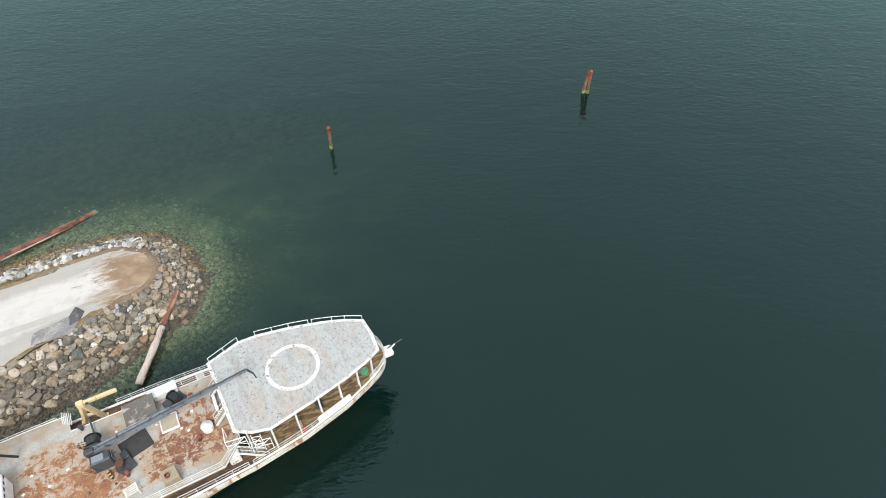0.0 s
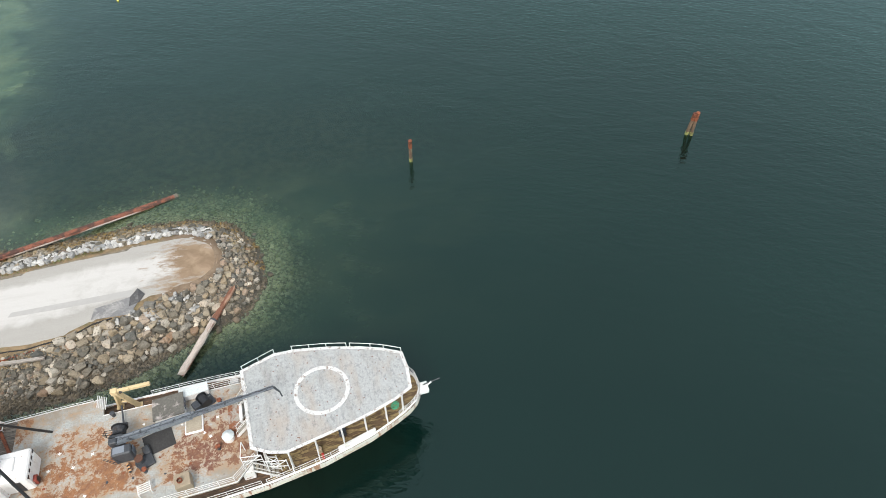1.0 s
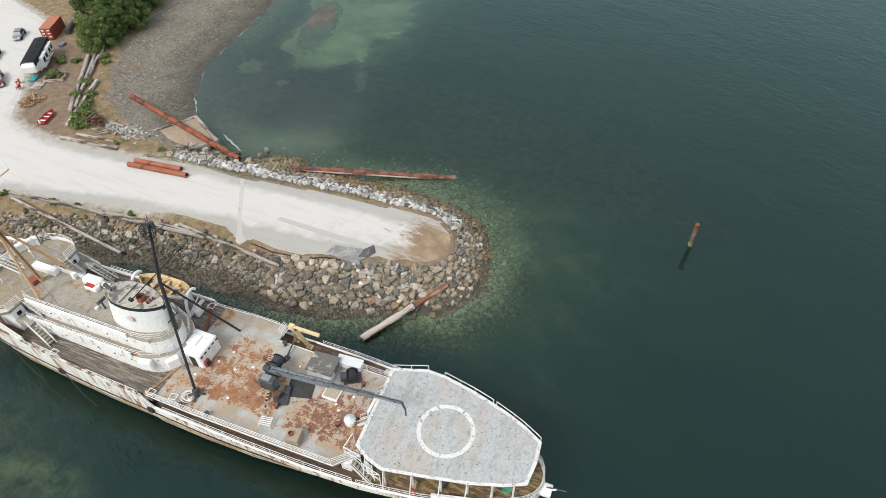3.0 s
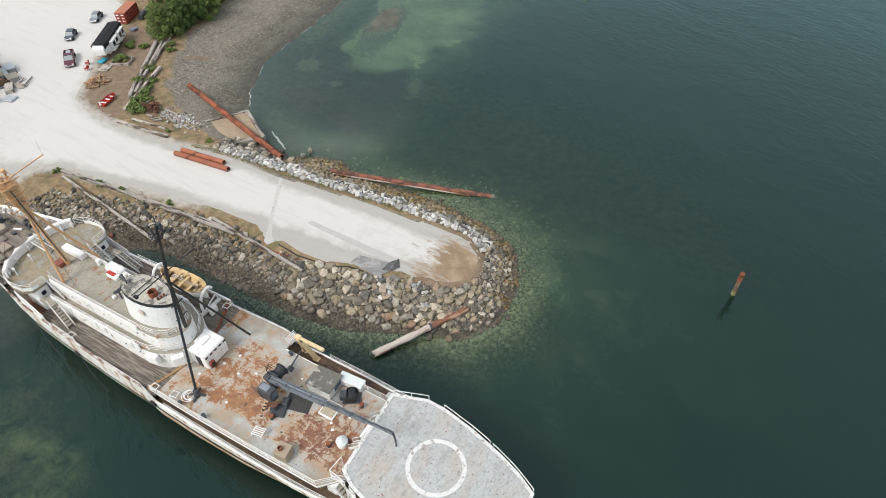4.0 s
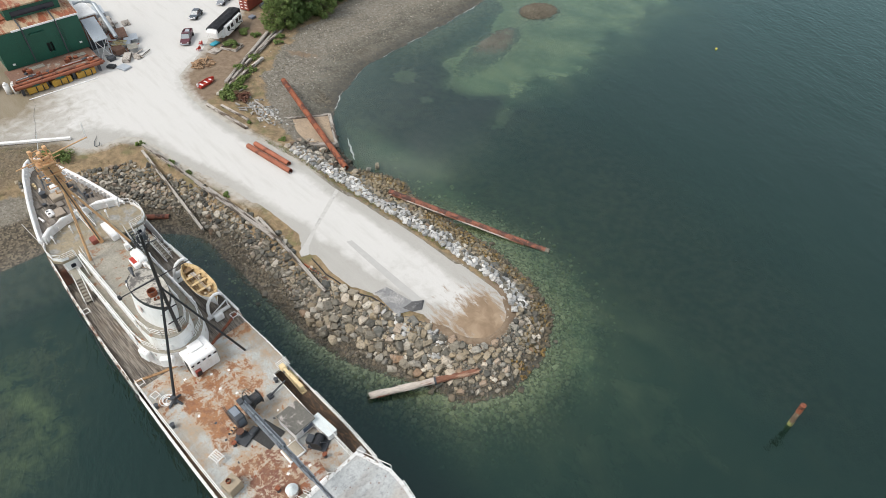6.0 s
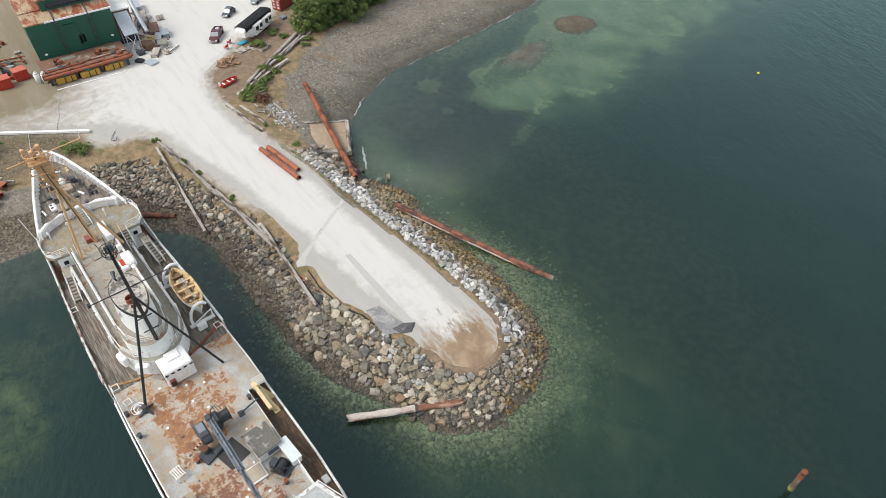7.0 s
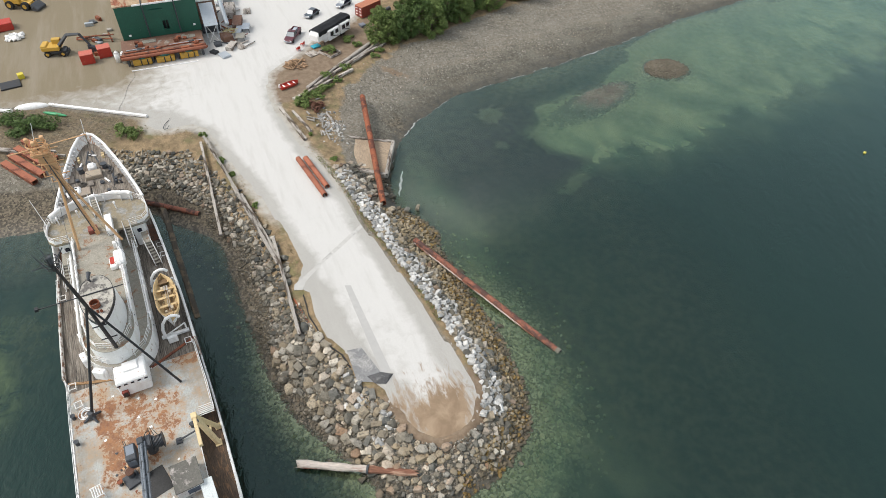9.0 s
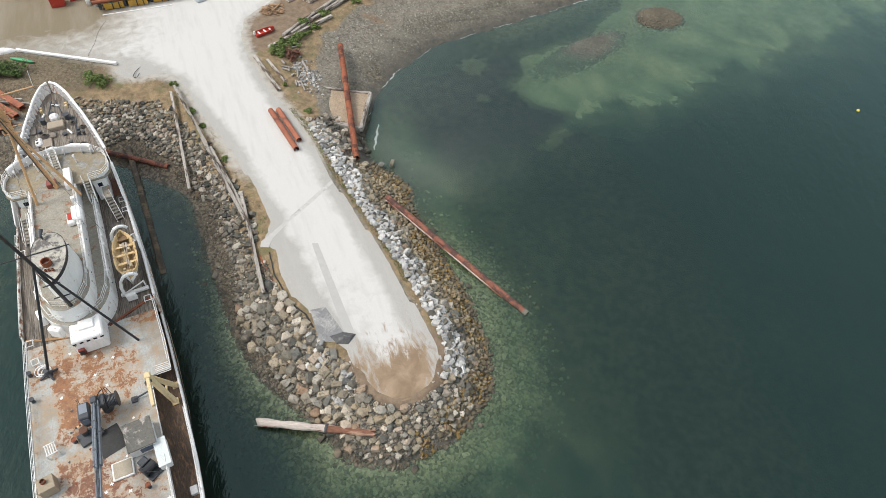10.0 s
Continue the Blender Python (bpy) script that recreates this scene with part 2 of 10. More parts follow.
def hull_material():
    """White topsides with yellowed grime low down and rust weeping in streaks."""
    m, nt, bsdf = nodes_of("weathered white hull")
    at = spot(nt)
    sep = nt.nodes.new("ShaderNodeSeparateXYZ")
    nt.links.new(at, sep.inputs[0])
    fine = noisy(nt, at, 3, 6)
    streak = noisy(nt, spot(nt, (2.2, 2.2, 0.22)), 1.0, 6, 0.7)
    col = mixc(nt, ramp(nt, fine, [(0.3, 0), (0.75, 1)]), (0.70, 0.70, 0.67), (0.82, 0.82, 0.8))
    low = ramp(nt, maths(nt, "ADD", maths(nt, "MULTIPLY", sep.outputs[2], 0.1), maths(nt, "MULTIPLY", streak, 0.35)), [(0.54, 1), (0.76, 0)])
    col = mixc(nt, low, col, (0.63, 0.55, 0.42))
    belt = ramp(nt, maths(nt, "ADD", maths(nt, "MULTIPLY", sep.outputs[2], 0.1), maths(nt, "MULTIPLY", noisy(nt, spot(nt, (0.35, 0.35, 1.6)), 1.1, 7, 0.72), 0.7)), [(0.70, 0.85), (0.84, 0)])
    col = mixc(nt, belt, col, (0.40, 0.24, 0.12))
    weep = maths(nt, "ADD", streak, maths(nt, "MULTIPLY", noisy(nt, at, 0.25, 3), 0.35))
    col = mixc(nt, ramp(nt, weep, [(0.67, 0), (0.77, 0.9)]), col, (0.34, 0.155, 0.07))
    # rust along the sheer of the after body, running down in tongues
    crest = maths(nt, "MULTIPLY", ramp(nt, maths(nt, "MULTIPLY", sep.outputs[2], 0.1), [(0.40, 0), (0.60, 1)]), ramp(nt, maths(nt, "MULTIPLY", sep.outputs[0], 0.01), [(0.06, 0), (0.14, 1), (0.42, 1), (0.60, 0)]))
    tongue = maths(nt, "ADD", maths(nt, "MULTIPLY", crest, 0.26), noisy(nt, spot(nt, (0.9, 0.9, 0.3)), 0.9, 8, 0.75))
    col = mixc(nt, ramp(nt, tongue, [(0.72, 0), (0.78, 0.95)]), col, (0.25, 0.105, 0.05))
    # dark waterline band, raised so that the hull's reflection in the water darkens
    foot = ramp(nt, maths(nt, "MULTIPLY", maths(nt, "ADD", sep.outputs[2], maths(nt, "MULTIPLY", streak, 1.2)), 0.4), [(0.5, 1), (0.62, 0)])
    col = mixc(nt, foot, col, (0.05, 0.06, 0.04))
    nt.links.new(col, bsdf.inputs["Base Color"])
    bsdf.inputs["Roughness"].default_value = 0.5
    bumped(nt, bsdf, streak, 0.15, 0.03)
    return m


house_tan = surface("worn tan deck paint", (0.325, 0.305, 0.255), 0.8, grain=5, spread=0.24, stain=(0.31, 0.16, 0.085), stain_amount=0.42, stain_scale=0.7, grime=(0.17, 0.155, 0.115))
after_planks = surface("brown lichened planking", (0.09, 0.062, 0.043), 0.9, grain=5, spread=0.45, stain=(0.21, 0.125, 0.07), stain_amount=0.45, stain_scale=1.3, stretch=(0.5, 2.0, 1))
fore_planks = plank_material("grey foredeck planking", 1.5)
worn_marking = surface("worn white deck marking", (0.64, 0.65, 0.645), 0.7, grain=3, spread=0.1, stain=(0.36, 0.31, 0.27), stain_amount=0.43, stain_scale=2.2)
deck_grey, heli_grey, planking, hull_paint = deck_material(), helideck_material(), plank_material(), hull_material()


def ground_material():
    """One sheet of ground: the zone weights say grass, dirt or beach; what lies under water is weed, mud or pale sand."""
    m, nt, bsdf = nodes_of("shore ground")
    at = spot(nt, (1, 1, 1), True)
    zone = nt.nodes.new("ShaderNodeAttribute")
    zone.attribute_name = "zone"
    sea = nt.nodes.new("ShaderNodeAttribute")
    sea.attribute_name = "seabed"
    zs, ss, ps = (nt.nodes.new("ShaderNodeSeparateXYZ") for _ in range(3))
    nt.links.new(zone.outputs["Color"], zs.inputs[0])
    nt.links.new(sea.outputs["Color"], ss.inputs[0])
    nt.links.new(at, ps.inputs[0])
    fine = noisy(nt, at, 6, 6, 0.7)
    mid = noisy(nt, at, 0.8, 5, 0.65)
    big = noisy(nt, at, 0.12, 4, 0.6)
    cells = nt.nodes.new("ShaderNodeTexVoronoi")
    cells.inputs["Scale"].default_value = 3.4
    nt.links.new(at, cells.inputs["Vector"])
    shade = nt.nodes.new("ShaderNodeSeparateXYZ")
    nt.links.new(cells.outputs["Color"], shade.inputs[0])
    pebble = mixc(nt, ramp(nt, shade.outputs[0], [(0.1, 0), (0.9, 1)]), (0.085, 0.077, 0.060), (0.20, 0.186, 0.152))
    pebble = mixc(nt, ramp(nt, shade.outputs[0], [(0.93, 0), (0.96, 0.6)]), pebble, (0.38, 0.37, 0.35))
    pebble = mixc(nt, ramp(nt, mid, [(0.4, 0), (0.6, 0.6)]), pebble, (0.118, 0.106, 0.080))
    pebble = mixc(nt, ramp(nt, big, [(0.46, 0), (0.6, 0.55)]), pebble, (0.20, 0.188, 0.158))
    along_shore = nt.nodes.new("ShaderNodeMapping")
    along_shore.inputs["Rotation"].default_value = (0, 0, radians(28))
    along_shore.inputs["Scale"].default_value = (0.55, 0.07, 1)
    nt.links.new(at, along_shore.inputs[0])
    bands = noisy(nt, along_shore.outputs[0], 1.0, 5, 0.65, 0.8)
    pebble = mixc(nt, ramp(nt, bands, [(0.52, 0), (0.62, 0.5)]), pebble, (0.17, 0.14, 0.105))
    pebble = mixc(nt, ramp(nt, bands, [(0.32, 0.85), (0.44, 0)]), pebble, (0.058, 0.053, 0.044))
    shells = noisy(nt, at, 4.5, 2, 0.5)
    upper = ramp(nt, maths(nt, "MULTIPLY", maths(nt, "ADD", ps.outputs[2], mid), 0.25), [(0.42, 0), (0.62, 1)])
    pebble = mixc(nt, maths(nt, "MULTIPLY", upper, 0.45), pebble, mixc(nt, shade.outputs[0], (0.14, 0.12, 0.094), (0.29, 0.268, 0.225)))
    pebble = mixc(nt, ramp(nt, shells, [(0.70, 0), (0.73, 0.85)]), pebble, (0.55, 0.53, 0.5))
    damp = ramp(nt, maths(nt, "ADD", maths(nt, "MULTIPLY", ps.outputs[2], 0.3), maths(nt, "MULTIPLY", big, 0.6)), [(0.52, 1), (0.86, 0)])
    pebble = mixc(nt, maths(nt, "MULTIPLY", damp, 0.55), pebble, mixc(nt, shade.outputs[0], (0.052, 0.052, 0.042), (0.12, 0.113, 0.09)))
    dirt = mixc(nt, ramp(nt, mid, [(0.35, 0), (0.65, 1)]), (0.15, 0.105, 0.068), (0.24, 0.18, 0.125))
    dirt = mixc(nt, ramp(nt, fine, [(0.5, 0), (0.75, 0.4)]), dirt, (0.13, 0.10, 0.075))
    grass = mixc(nt, ramp(nt, mid, [(0.38, 0), (0.62, 1)]), (0.17, 0.125, 0.072), (0.31, 0.225, 0.13))
    grass = mixc(nt, ramp(nt, fine, [(0.5, 0), (0.75, 0.7)]), grass, (0.10, 0.078, 0.05))
    green = noisy(nt, at, 0.35, 4)
    grass = mixc(nt, ramp(nt, green, [(0.52, 0), (0.68, 0.7)]), grass, (0.125, 0.125, 0.052))
    blend = lambda w: ramp(nt, maths(nt, "ADD", w, maths(nt, "MULTIPLY", maths(nt, "SUBTRACT", mid, 0.5), 0.9)), [(0.38, 0), (0.62, 1)])
    col = mixc(nt, blend(zs.outputs[0]), pebble, grass)
    col = mixc(nt, blend(zs.outputs[1]), col, dirt)
    dusty = ramp(nt, maths(nt, "ADD", ss.outputs[2], maths(nt, "MULTIPLY", maths(nt, "SUBTRACT", mid, 0.5), 0.9)), [(0.3, 0), (0.85, 1)])
    col = mixc(nt, dusty, col, mixc(nt, fine, (0.36, 0.34, 0.30), (0.46, 0.44, 0.40)))
    wet = ramp(nt, maths(nt, "ADD", ps.outputs[2], maths(nt, "MULTIPLY", mid, 0.5)), [(0.45, 1), (0.9, 0)])
    mud = mixc(nt, ramp(nt, mid, [(0.4, 0), (0.65, 1)]), (0.035, 0.036, 0.03), (0.085, 0.075, 0.055))
    col = mixc(nt, maths(nt, "MULTIPLY", wet, 0.8), col, mud)
    silty = ramp(nt, maths(nt, "ADD", zs.outputs[2], maths(nt, "MULTIPLY", maths(nt, "SUBTRACT", mid, 0.5), 0.6)), [(0.3, 0), (0.6, 1)])
    gravel = mixc(nt, ramp(nt, shade.outputs[0], [(0.2, 0), (0.95, 1)]), (0.05, 0.042, 0.031), (0.17, 0.142, 0.10))
    col = mixc(nt, silty, col, gravel)
    under = ramp(nt, maths(nt, "ADD", ps.outputs[2], maths(nt, "MULTIPLY", fine, 0.2)), [(-0.0, 1), (0.12, 0)])
    weed = mixc(nt, ramp(nt, mid, [(0.4, 0), (0.62, 1)]), (0.04, 0.04, 0.03), (0.11, 0.098, 0.062))
    sand = mixc(nt, ramp(nt, mid, [(0.3, 0), (0.7, 1)]), (0.17, 0.19, 0.10), (0.33, 0.32, 0.20))
    stones = mixc(nt, ramp(nt, shade.outputs[0], [(0.3, 0), (0.9, 1)]), (0.07, 0.078, 0.04), (0.33, 0.31, 0.19))
    bed = mixc(nt, blend(ss.outputs[0]), weed, sand)
    # tan stones near the surface, paler to make up light lost in the water
    lit = ramp(nt, maths(nt, "ADD", ps.outputs[2], maths(nt, "ADD", 0.75, maths(nt, "MULTIPLY", maths(nt, "SUBTRACT", mid, 0.5), 0.6))), [(0.0, 0), (0.7, 1)])
    stones = mixc(nt, lit, stones, mixc(nt, ramp(nt, shade.outputs[0], [(0.2, 0), (0.9, 1)]), (0.16, 0.145, 0.09), (0.52, 0.47, 0.33)))
    bed = mixc(nt, ss.outputs[1], bed, stones)
    col = mixc(nt, under, col, bed)
    nt.links.new(col, bsdf.inputs["Base Color"])
    nt.links.new(ramp(nt, wet, [(0, 0.95), (1, 0.6)]), bsdf.inputs["Roughness"])
    bumped(nt, bsdf, maths(nt, "ADD", fine, cells.outputs["Distance"]), 0.6, 0.08)
    return m


def road_material():
    """Crushed white gravel, greyer where it is less driven, sand at the far tip, faint wheel tracks."""
    m, nt, bsdf = nodes_of("white gravel road")
    at = spot(nt, (1, 1, 1), True)
    wear = nt.nodes.new("ShaderNodeAttribute")
    wear.attribute_name = "wear"
    ws = nt.nodes.new("ShaderNodeSeparateXYZ")
    nt.links.new(wear.outputs["Color"], ws.inputs[0])
    fine = noisy(nt, at, 7, 6, 0.7)
    mid = noisy(nt, at, 0.5, 5, 0.6, 0.5)
    turned = nt.nodes.new("ShaderNodeMapping")
    turned.inputs["Rotation"].default_value = (0, 0, radians(-10))
    turned.inputs["Scale"].default_value = (0.12, 1.0, 1)
    nt.links.new(at, turned.inputs[0])
    tracks = noisy(nt, turned.outputs[0], 0.9, 5, 0.6)
    pale = mixc(nt, ramp(nt, fine, [(0.3, 0), (0.7, 1)]), (0.505, 0.498, 0.478), (0.575, 0.567, 0.548))
    grey = mixc(nt, ramp(nt, fine, [(0.3, 0), (0.7, 1)]), (0.33, 0.32, 0.295), (0.42, 0.41, 0.385))
    edge = maths(nt, "ADD", ws.outputs[0], maths(nt, "MULTIPLY", maths(nt, "SUBTRACT", mid, 0.5), 0.9))
    col = mixc(nt, ramp(nt, edge, [(0.25, 0), (0.7, 1)]), pale, grey)
    col = mixc(nt, ramp(nt, tracks, [(0.5, 0), (0.72, 0.45)]), col, (0.43, 0.42, 0.395))
    sand = mixc(nt, ramp(nt, mid, [(0.35, 0), (0.65, 1)]), (0.22, 0.155, 0.10), (0.33, 0.245, 0.165))
    sweep = nt.nodes.new("ShaderNodeMapping")
    sweep.inputs["Rotation"].default_value = (0, 0, radians(35))
    sweep.inputs["Scale"].default_value = (0.45, 1.6, 1)
    nt.links.new(at, sweep.inputs[0])
    brush = noisy(nt, sweep.outputs[0], 0.9, 6, 0.7, 0.6)
    tip = maths(nt, "ADD", ws.outputs[1], maths(nt, "MULTIPLY", maths(nt, "SUBTRACT", brush, 0.5), 1.3))
    col = mixc(nt, ramp(nt, tip, [(0.40, 0), (0.68, 1)]), col, sand)
    dirt = mixc(nt, ramp(nt, fine, [(0.3, 0), (0.7, 1)]), (0.16, 0.13, 0.082), (0.235, 0.195, 0.13))
    dirt = mixc(nt, ramp(nt, noisy(nt, turned.outputs[0], 0.35, 6, 0.65), [(0.45, 0), (0.70, 0.35)]), dirt, (0.34, 0.31, 0.26))
    yard = maths(nt, "ADD", ws.outputs[2], maths(nt, "MULTIPLY", maths(nt, "SUBTRACT", mid, 0.5), 0.8))
    col = mixc(nt, ramp(nt, yard, [(0.12, 0), (0.95, 1)]), col, dirt)
    nt.links.new(col, bsdf.inputs["Base Color"])
    bsdf.inputs["Roughness"].default_value = 0.95
    bumped(nt, bsdf, maths(nt, "ADD", fine, tracks), 0.35, 0.03)
    return m


def water_material():
    """Turbid green sea: the clearer and shallower, the more of the bed shows; the surface mirrors the sky."""
    m, nt, bsdf = nodes_of("sea water")
    nt.nodes.remove(bsdf)
    out = nt.nodes["Material Output"]
    at = spot(nt, (1, 1, 1), True)
    clear = nt.nodes.new("ShaderNodeAttribute")
    clear.attribute_name = "clear"
    cs = nt.nodes.new("ShaderNodeSeparateXYZ")
    nt.links.new(clear.outputs["Color"], cs.inputs[0])
    drift = noisy(nt, at, 0.015, 3, 0.5)
    deep = mixc(nt, ramp(nt, drift, [(0.35, 0), (0.65, 1)]), (0.0012, 0.0088, 0.0070), (0.0022, 0.0128, 0.0102))
    lanes = nt.nodes.new("ShaderNodeMapping")
    lanes.inputs["Rotation"].default_value = (0, 0, radians(-35))
    lanes.inputs["Scale"].default_value = (0.7, 1.0, 1)
    nt.links.new(at, lanes.inputs[0])
    cloudy = noisy(nt, lanes.outputs[0], 0.13, 5, 0.6, 0.8)
    shred = noisy(nt, lanes.outputs[0], 0.3, 7, 0.7, 1.2)
    crisp = maths(nt, "ADD", cs.outputs[1], maths(nt, "MULTIPLY", maths(nt, "SUBTRACT", shred, 0.5), maths(nt, "MULTIPLY", cs.outputs[1], 1.5)))
    crisp = ramp(nt, crisp, [(0.0, 0.0), (0.3, 0.24), (0.37, 0.62), (0.8, 0.86)])
    murk = maths(nt, "MULTIPLY", crisp, ramp(nt, cloudy, [(0.32, 0.62), (0.66, 1.0)]))
    milky = mixc(nt, ramp(nt, cloudy, [(0.42, 0), (0.62, 1)]), (0.090, 0.150, 0.080), (0.148, 0.20, 0.105))
    silt = mixc(nt, murk, deep, milky)
    silt = mixc(nt, maths(nt, "MULTIPLY", cs.outputs[2], ramp(nt, cloudy, [(0.3, 0.5), (0.6, 0.95)])), silt, (0.017, 0.0195, 0.019))
    silt = mixc(nt, maths(nt, "MULTIPLY", clear.outputs["Alpha"], ramp(nt, cloudy, [(0.3, 0.55), (0.62, 1.0)])), silt, (0.085, 0.098, 0.084))
    bloom = nt.nodes.new("ShaderNodeAttribute")
    bloom.attribute_name = "bloom"
    bs = nt.nodes.new("ShaderNodeSeparateXYZ")
    nt.links.new(bloom.outputs["Color"], bs.inputs[0])
    mottle = noisy(nt, at, 0.38, 9, 0.72, 0.5)
    silt = mixc(nt, maths(nt, "MULTIPLY", bs.outputs[0], ramp(nt, mottle, [(0.36, 0.15), (0.62, 1.0)])), silt, mixc(nt, ramp(nt, noisy(nt, at, 2.2, 5, 0.7), [(0.35, 0), (0.65, 1)]), (0.026, 0.034, 0.019), (0.062, 0.07, 0.035)))
    silt = mixc(nt, maths(nt, "MULTIPLY", bs.outputs[1], ramp(nt, mottle, [(0.38, 0.05), (0.60, 0.55)])), silt, (0.082, 0.115, 0.048))
    body = nt.nodes.new("ShaderNodeBsdfDiffuse")
    nt.links.new(silt, body.inputs[0])
    see = nt.nodes.new("ShaderNodeBsdfTransparent")
    see.inputs[0].default_value = (0.88, 0.97, 0.9, 1)
    gloss = nt.nodes.new("ShaderNodeBsdfGlossy")
    gloss.inputs["Roughness"].default_value = 0.05
    gloss.inputs["Color"].default_value = (0.68, 0.96, 0.93, 1)
    turned = nt.nodes.new("ShaderNodeMapping")
    turned.vector_type = "TEXTURE"
    turned.inputs["Rotation"].default_value = (0, 0, radians(-26))
    turned.inputs["Scale"].default_value = (1.9, 1.0, 1)
    nt.links.new(at, turned.inputs[0])
    swell = noisy(nt, turned.outputs[0], 0.32, 2, 0.5, 0.6)
    chop = noisy(nt, turned.outputs[0], 1.1, 3, 0.6, 0.4)
    gust = noisy(nt, at, 0.02, 3, 0.6)
    ripple = noisy(nt, turned.outputs[0], 3.2, 2, 0.5, 0.3)
    h = maths(nt, "ADD", maths(nt, "ADD", maths(nt, "MULTIPLY", ripple, 0.07), maths(nt, "MULTIPLY", maths(nt, "ADD", swell, maths(nt, "MULTIPLY", noisy(nt, turned.outputs[0], 0.06, 3, 0.55, 0.8), 2.2)), 0.45)), maths(nt, "MULTIPLY", chop, maths(nt, "ADD", 0.15, maths(nt, "MULTIPLY", gust, 0.85))))
    b = add(nt, "ShaderNodeBump", Strength=0.5, Distance=0.32)
    nt.links.new(h, b.inputs["Height"])
    fres = add(nt, "ShaderNodeFresnel", IOR=1.53)
    mirror = maths(nt, "ADD", fres.outputs[0], maths(nt, "MULTIPLY", maths(nt, "SUBTRACT", fres.outputs[0], 0.048), 0.2), clamp=True)
    for n in (gloss, fres, body):
        nt.links.new(b.outputs[0], n.inputs["Normal"])
    m1, m2 = nt.nodes.new("ShaderNodeMixShader"), nt.nodes.new("ShaderNodeMixShader")
    nt.links.new(cs.outputs[0], m1.inputs[0])
    nt.links.new(body.outputs[0], m1.inputs[1])
    nt.links.new(see.outputs[0], m1.inputs[2])
    nt.links.new(mirror, m2.inputs[0])
    nt.links.new(m1.outputs[0], m2.inputs[1])
    nt.links.new(gloss.outputs[0], m2.inputs[2])
    nt.links.new(m2.outputs[0], out.inputs[0])
    return m


def stone_material(name="quarry stone", wet_to=1.7, tones=((0.045, 0.048, 0.045), (0.16, 0.145, 0.115), (0.075, 0.078, 0.068), (0.34, 0.285, 0.205), (0.13, 0.128, 0.112), (0.50, 0.46, 0.39), (0.19, 0.125, 0.08))):
    m, nt, bsdf = nodes_of(name)
    info, isl = nt.nodes.new("ShaderNodeObjectInfo"), nt.nodes.new("ShaderNodeNewGeometry")
    at = spot(nt, (1, 1, 1), True)
    pos = nt.nodes.new("ShaderNodeSeparateXYZ")
    nt.links.new(at, pos.inputs[0])
    r = maths(nt, "FRACT", maths(nt, "ADD", info.outputs["Random"], isl.outputs["Random Per Island"]))
    tone = nt.nodes.new("ShaderNodeValToRGB")
    el = tone.color_ramp.elements
    for _ in range(5):
        el.new(0.5)
    for e, (p, c) in zip(el, zip((0, 0.2, 0.38, 0.52, 0.66, 0.84, 1), tones)):
        e.position, e.color = p, (*c, 1)
    nt.links.new(r, tone.inputs[0])
    fine = noisy(nt, at, 5, 6, 0.7)
    col = mixc(nt, ramp(nt, fine, [(0.50, 0), (0.74, 0.5)]), tone.outputs[0], (0.06, 0.052, 0.038))
    col = mixc(nt, ramp(nt, noisy(nt, at, 1.3, 5), [(0.56, 0), (0.70, 0.5)]), col, (0.38, 0.35, 0.30))
    col = mixc(nt, ramp(nt, noisy(nt, at, 2.3, 7, 0.75), [(0.36, 0.75), (0.48, 0)]), col, (0.045, 0.042, 0.034))
    tide = ramp(nt, maths(nt, "MULTIPLY", maths(nt, "ADD", pos.outputs[2], maths(nt, "MULTIPLY", noisy(nt, at, 0.5, 4), 0.8)), 0.1), [(0.055, 1), (wet_to * 0.1, 0)])
    algae = mixc(nt, ramp(nt, noisy(nt, at, 0.9, 5), [(0.42, 0), (0.62, 1)]), (0.042, 0.040, 0.031), (0.125, 0.10, 0.066))
    if wet_to > 0:
        col = mixc(nt, maths(nt, "MULTIPLY", tide, 0.82), col, algae)
    nt.links.new(col, bsdf.inputs["Base Color"])
    bsdf.inputs["Roughness"].default_value = 0.9
    bumped(nt, bsdf, fine, 0.5, 0.04)
    return m


def leaf_material(name, a, b):
    m, nt, bsdf = nodes_of(name)
    isl = nt.nodes.new("ShaderNodeNewGeometry")
    col = mixc(nt, isl.outputs["Random Per Island"], a, b)
    nt.links.new(col, bsdf.inputs["Base Color"])
    bsdf.inputs["Roughness"].default_value = 0.7
    return m


ground_mat, road_mat, water_mat, stone_mat = ground_material(), road_material(), water_material(), stone_material()
block_stone = stone_material("split block stone", 1.2, ((0.085, 0.09, 0.085), (0.33, 0.265, 0.175), (0.14, 0.135, 0.115), (0.46, 0.385, 0.275), (0.115, 0.118, 0.108), (0.62, 0.565, 0.47), (0.24, 0.15, 0.09)))
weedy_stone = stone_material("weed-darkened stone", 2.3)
tide_stone = stone_material("tan barnacled stone", 1.1, ((0.07, 0.062, 0.045), (0.30, 0.235, 0.14), (0.14, 0.115, 0.075), (0.40, 0.33, 0.21), (0.10, 0.09, 0.068), (0.34, 0.29, 0.20), (0.20, 0.14, 0.075)))
algae_stone = stone_material("olive algae stone", 0, ((0.18, 0.18, 0.085), (0.50, 0.47, 0.28), (0.24, 0.24, 0.12), (0.60, 0.55, 0.36), (0.30, 0.30, 0.16), (0.68, 0.63, 0.44), (0.38, 0.33, 0.19)))
pale_stone = stone_material("pale limestone rubble", 0, ((0.15, 0.162, 0.165), (0.55, 0.545, 0.525), (0.27, 0.28, 0.28), (0.68, 0.675, 0.65), (0.36, 0.355, 0.335), (0.72, 0.715, 0.70), (0.11, 0.115, 0.112)))
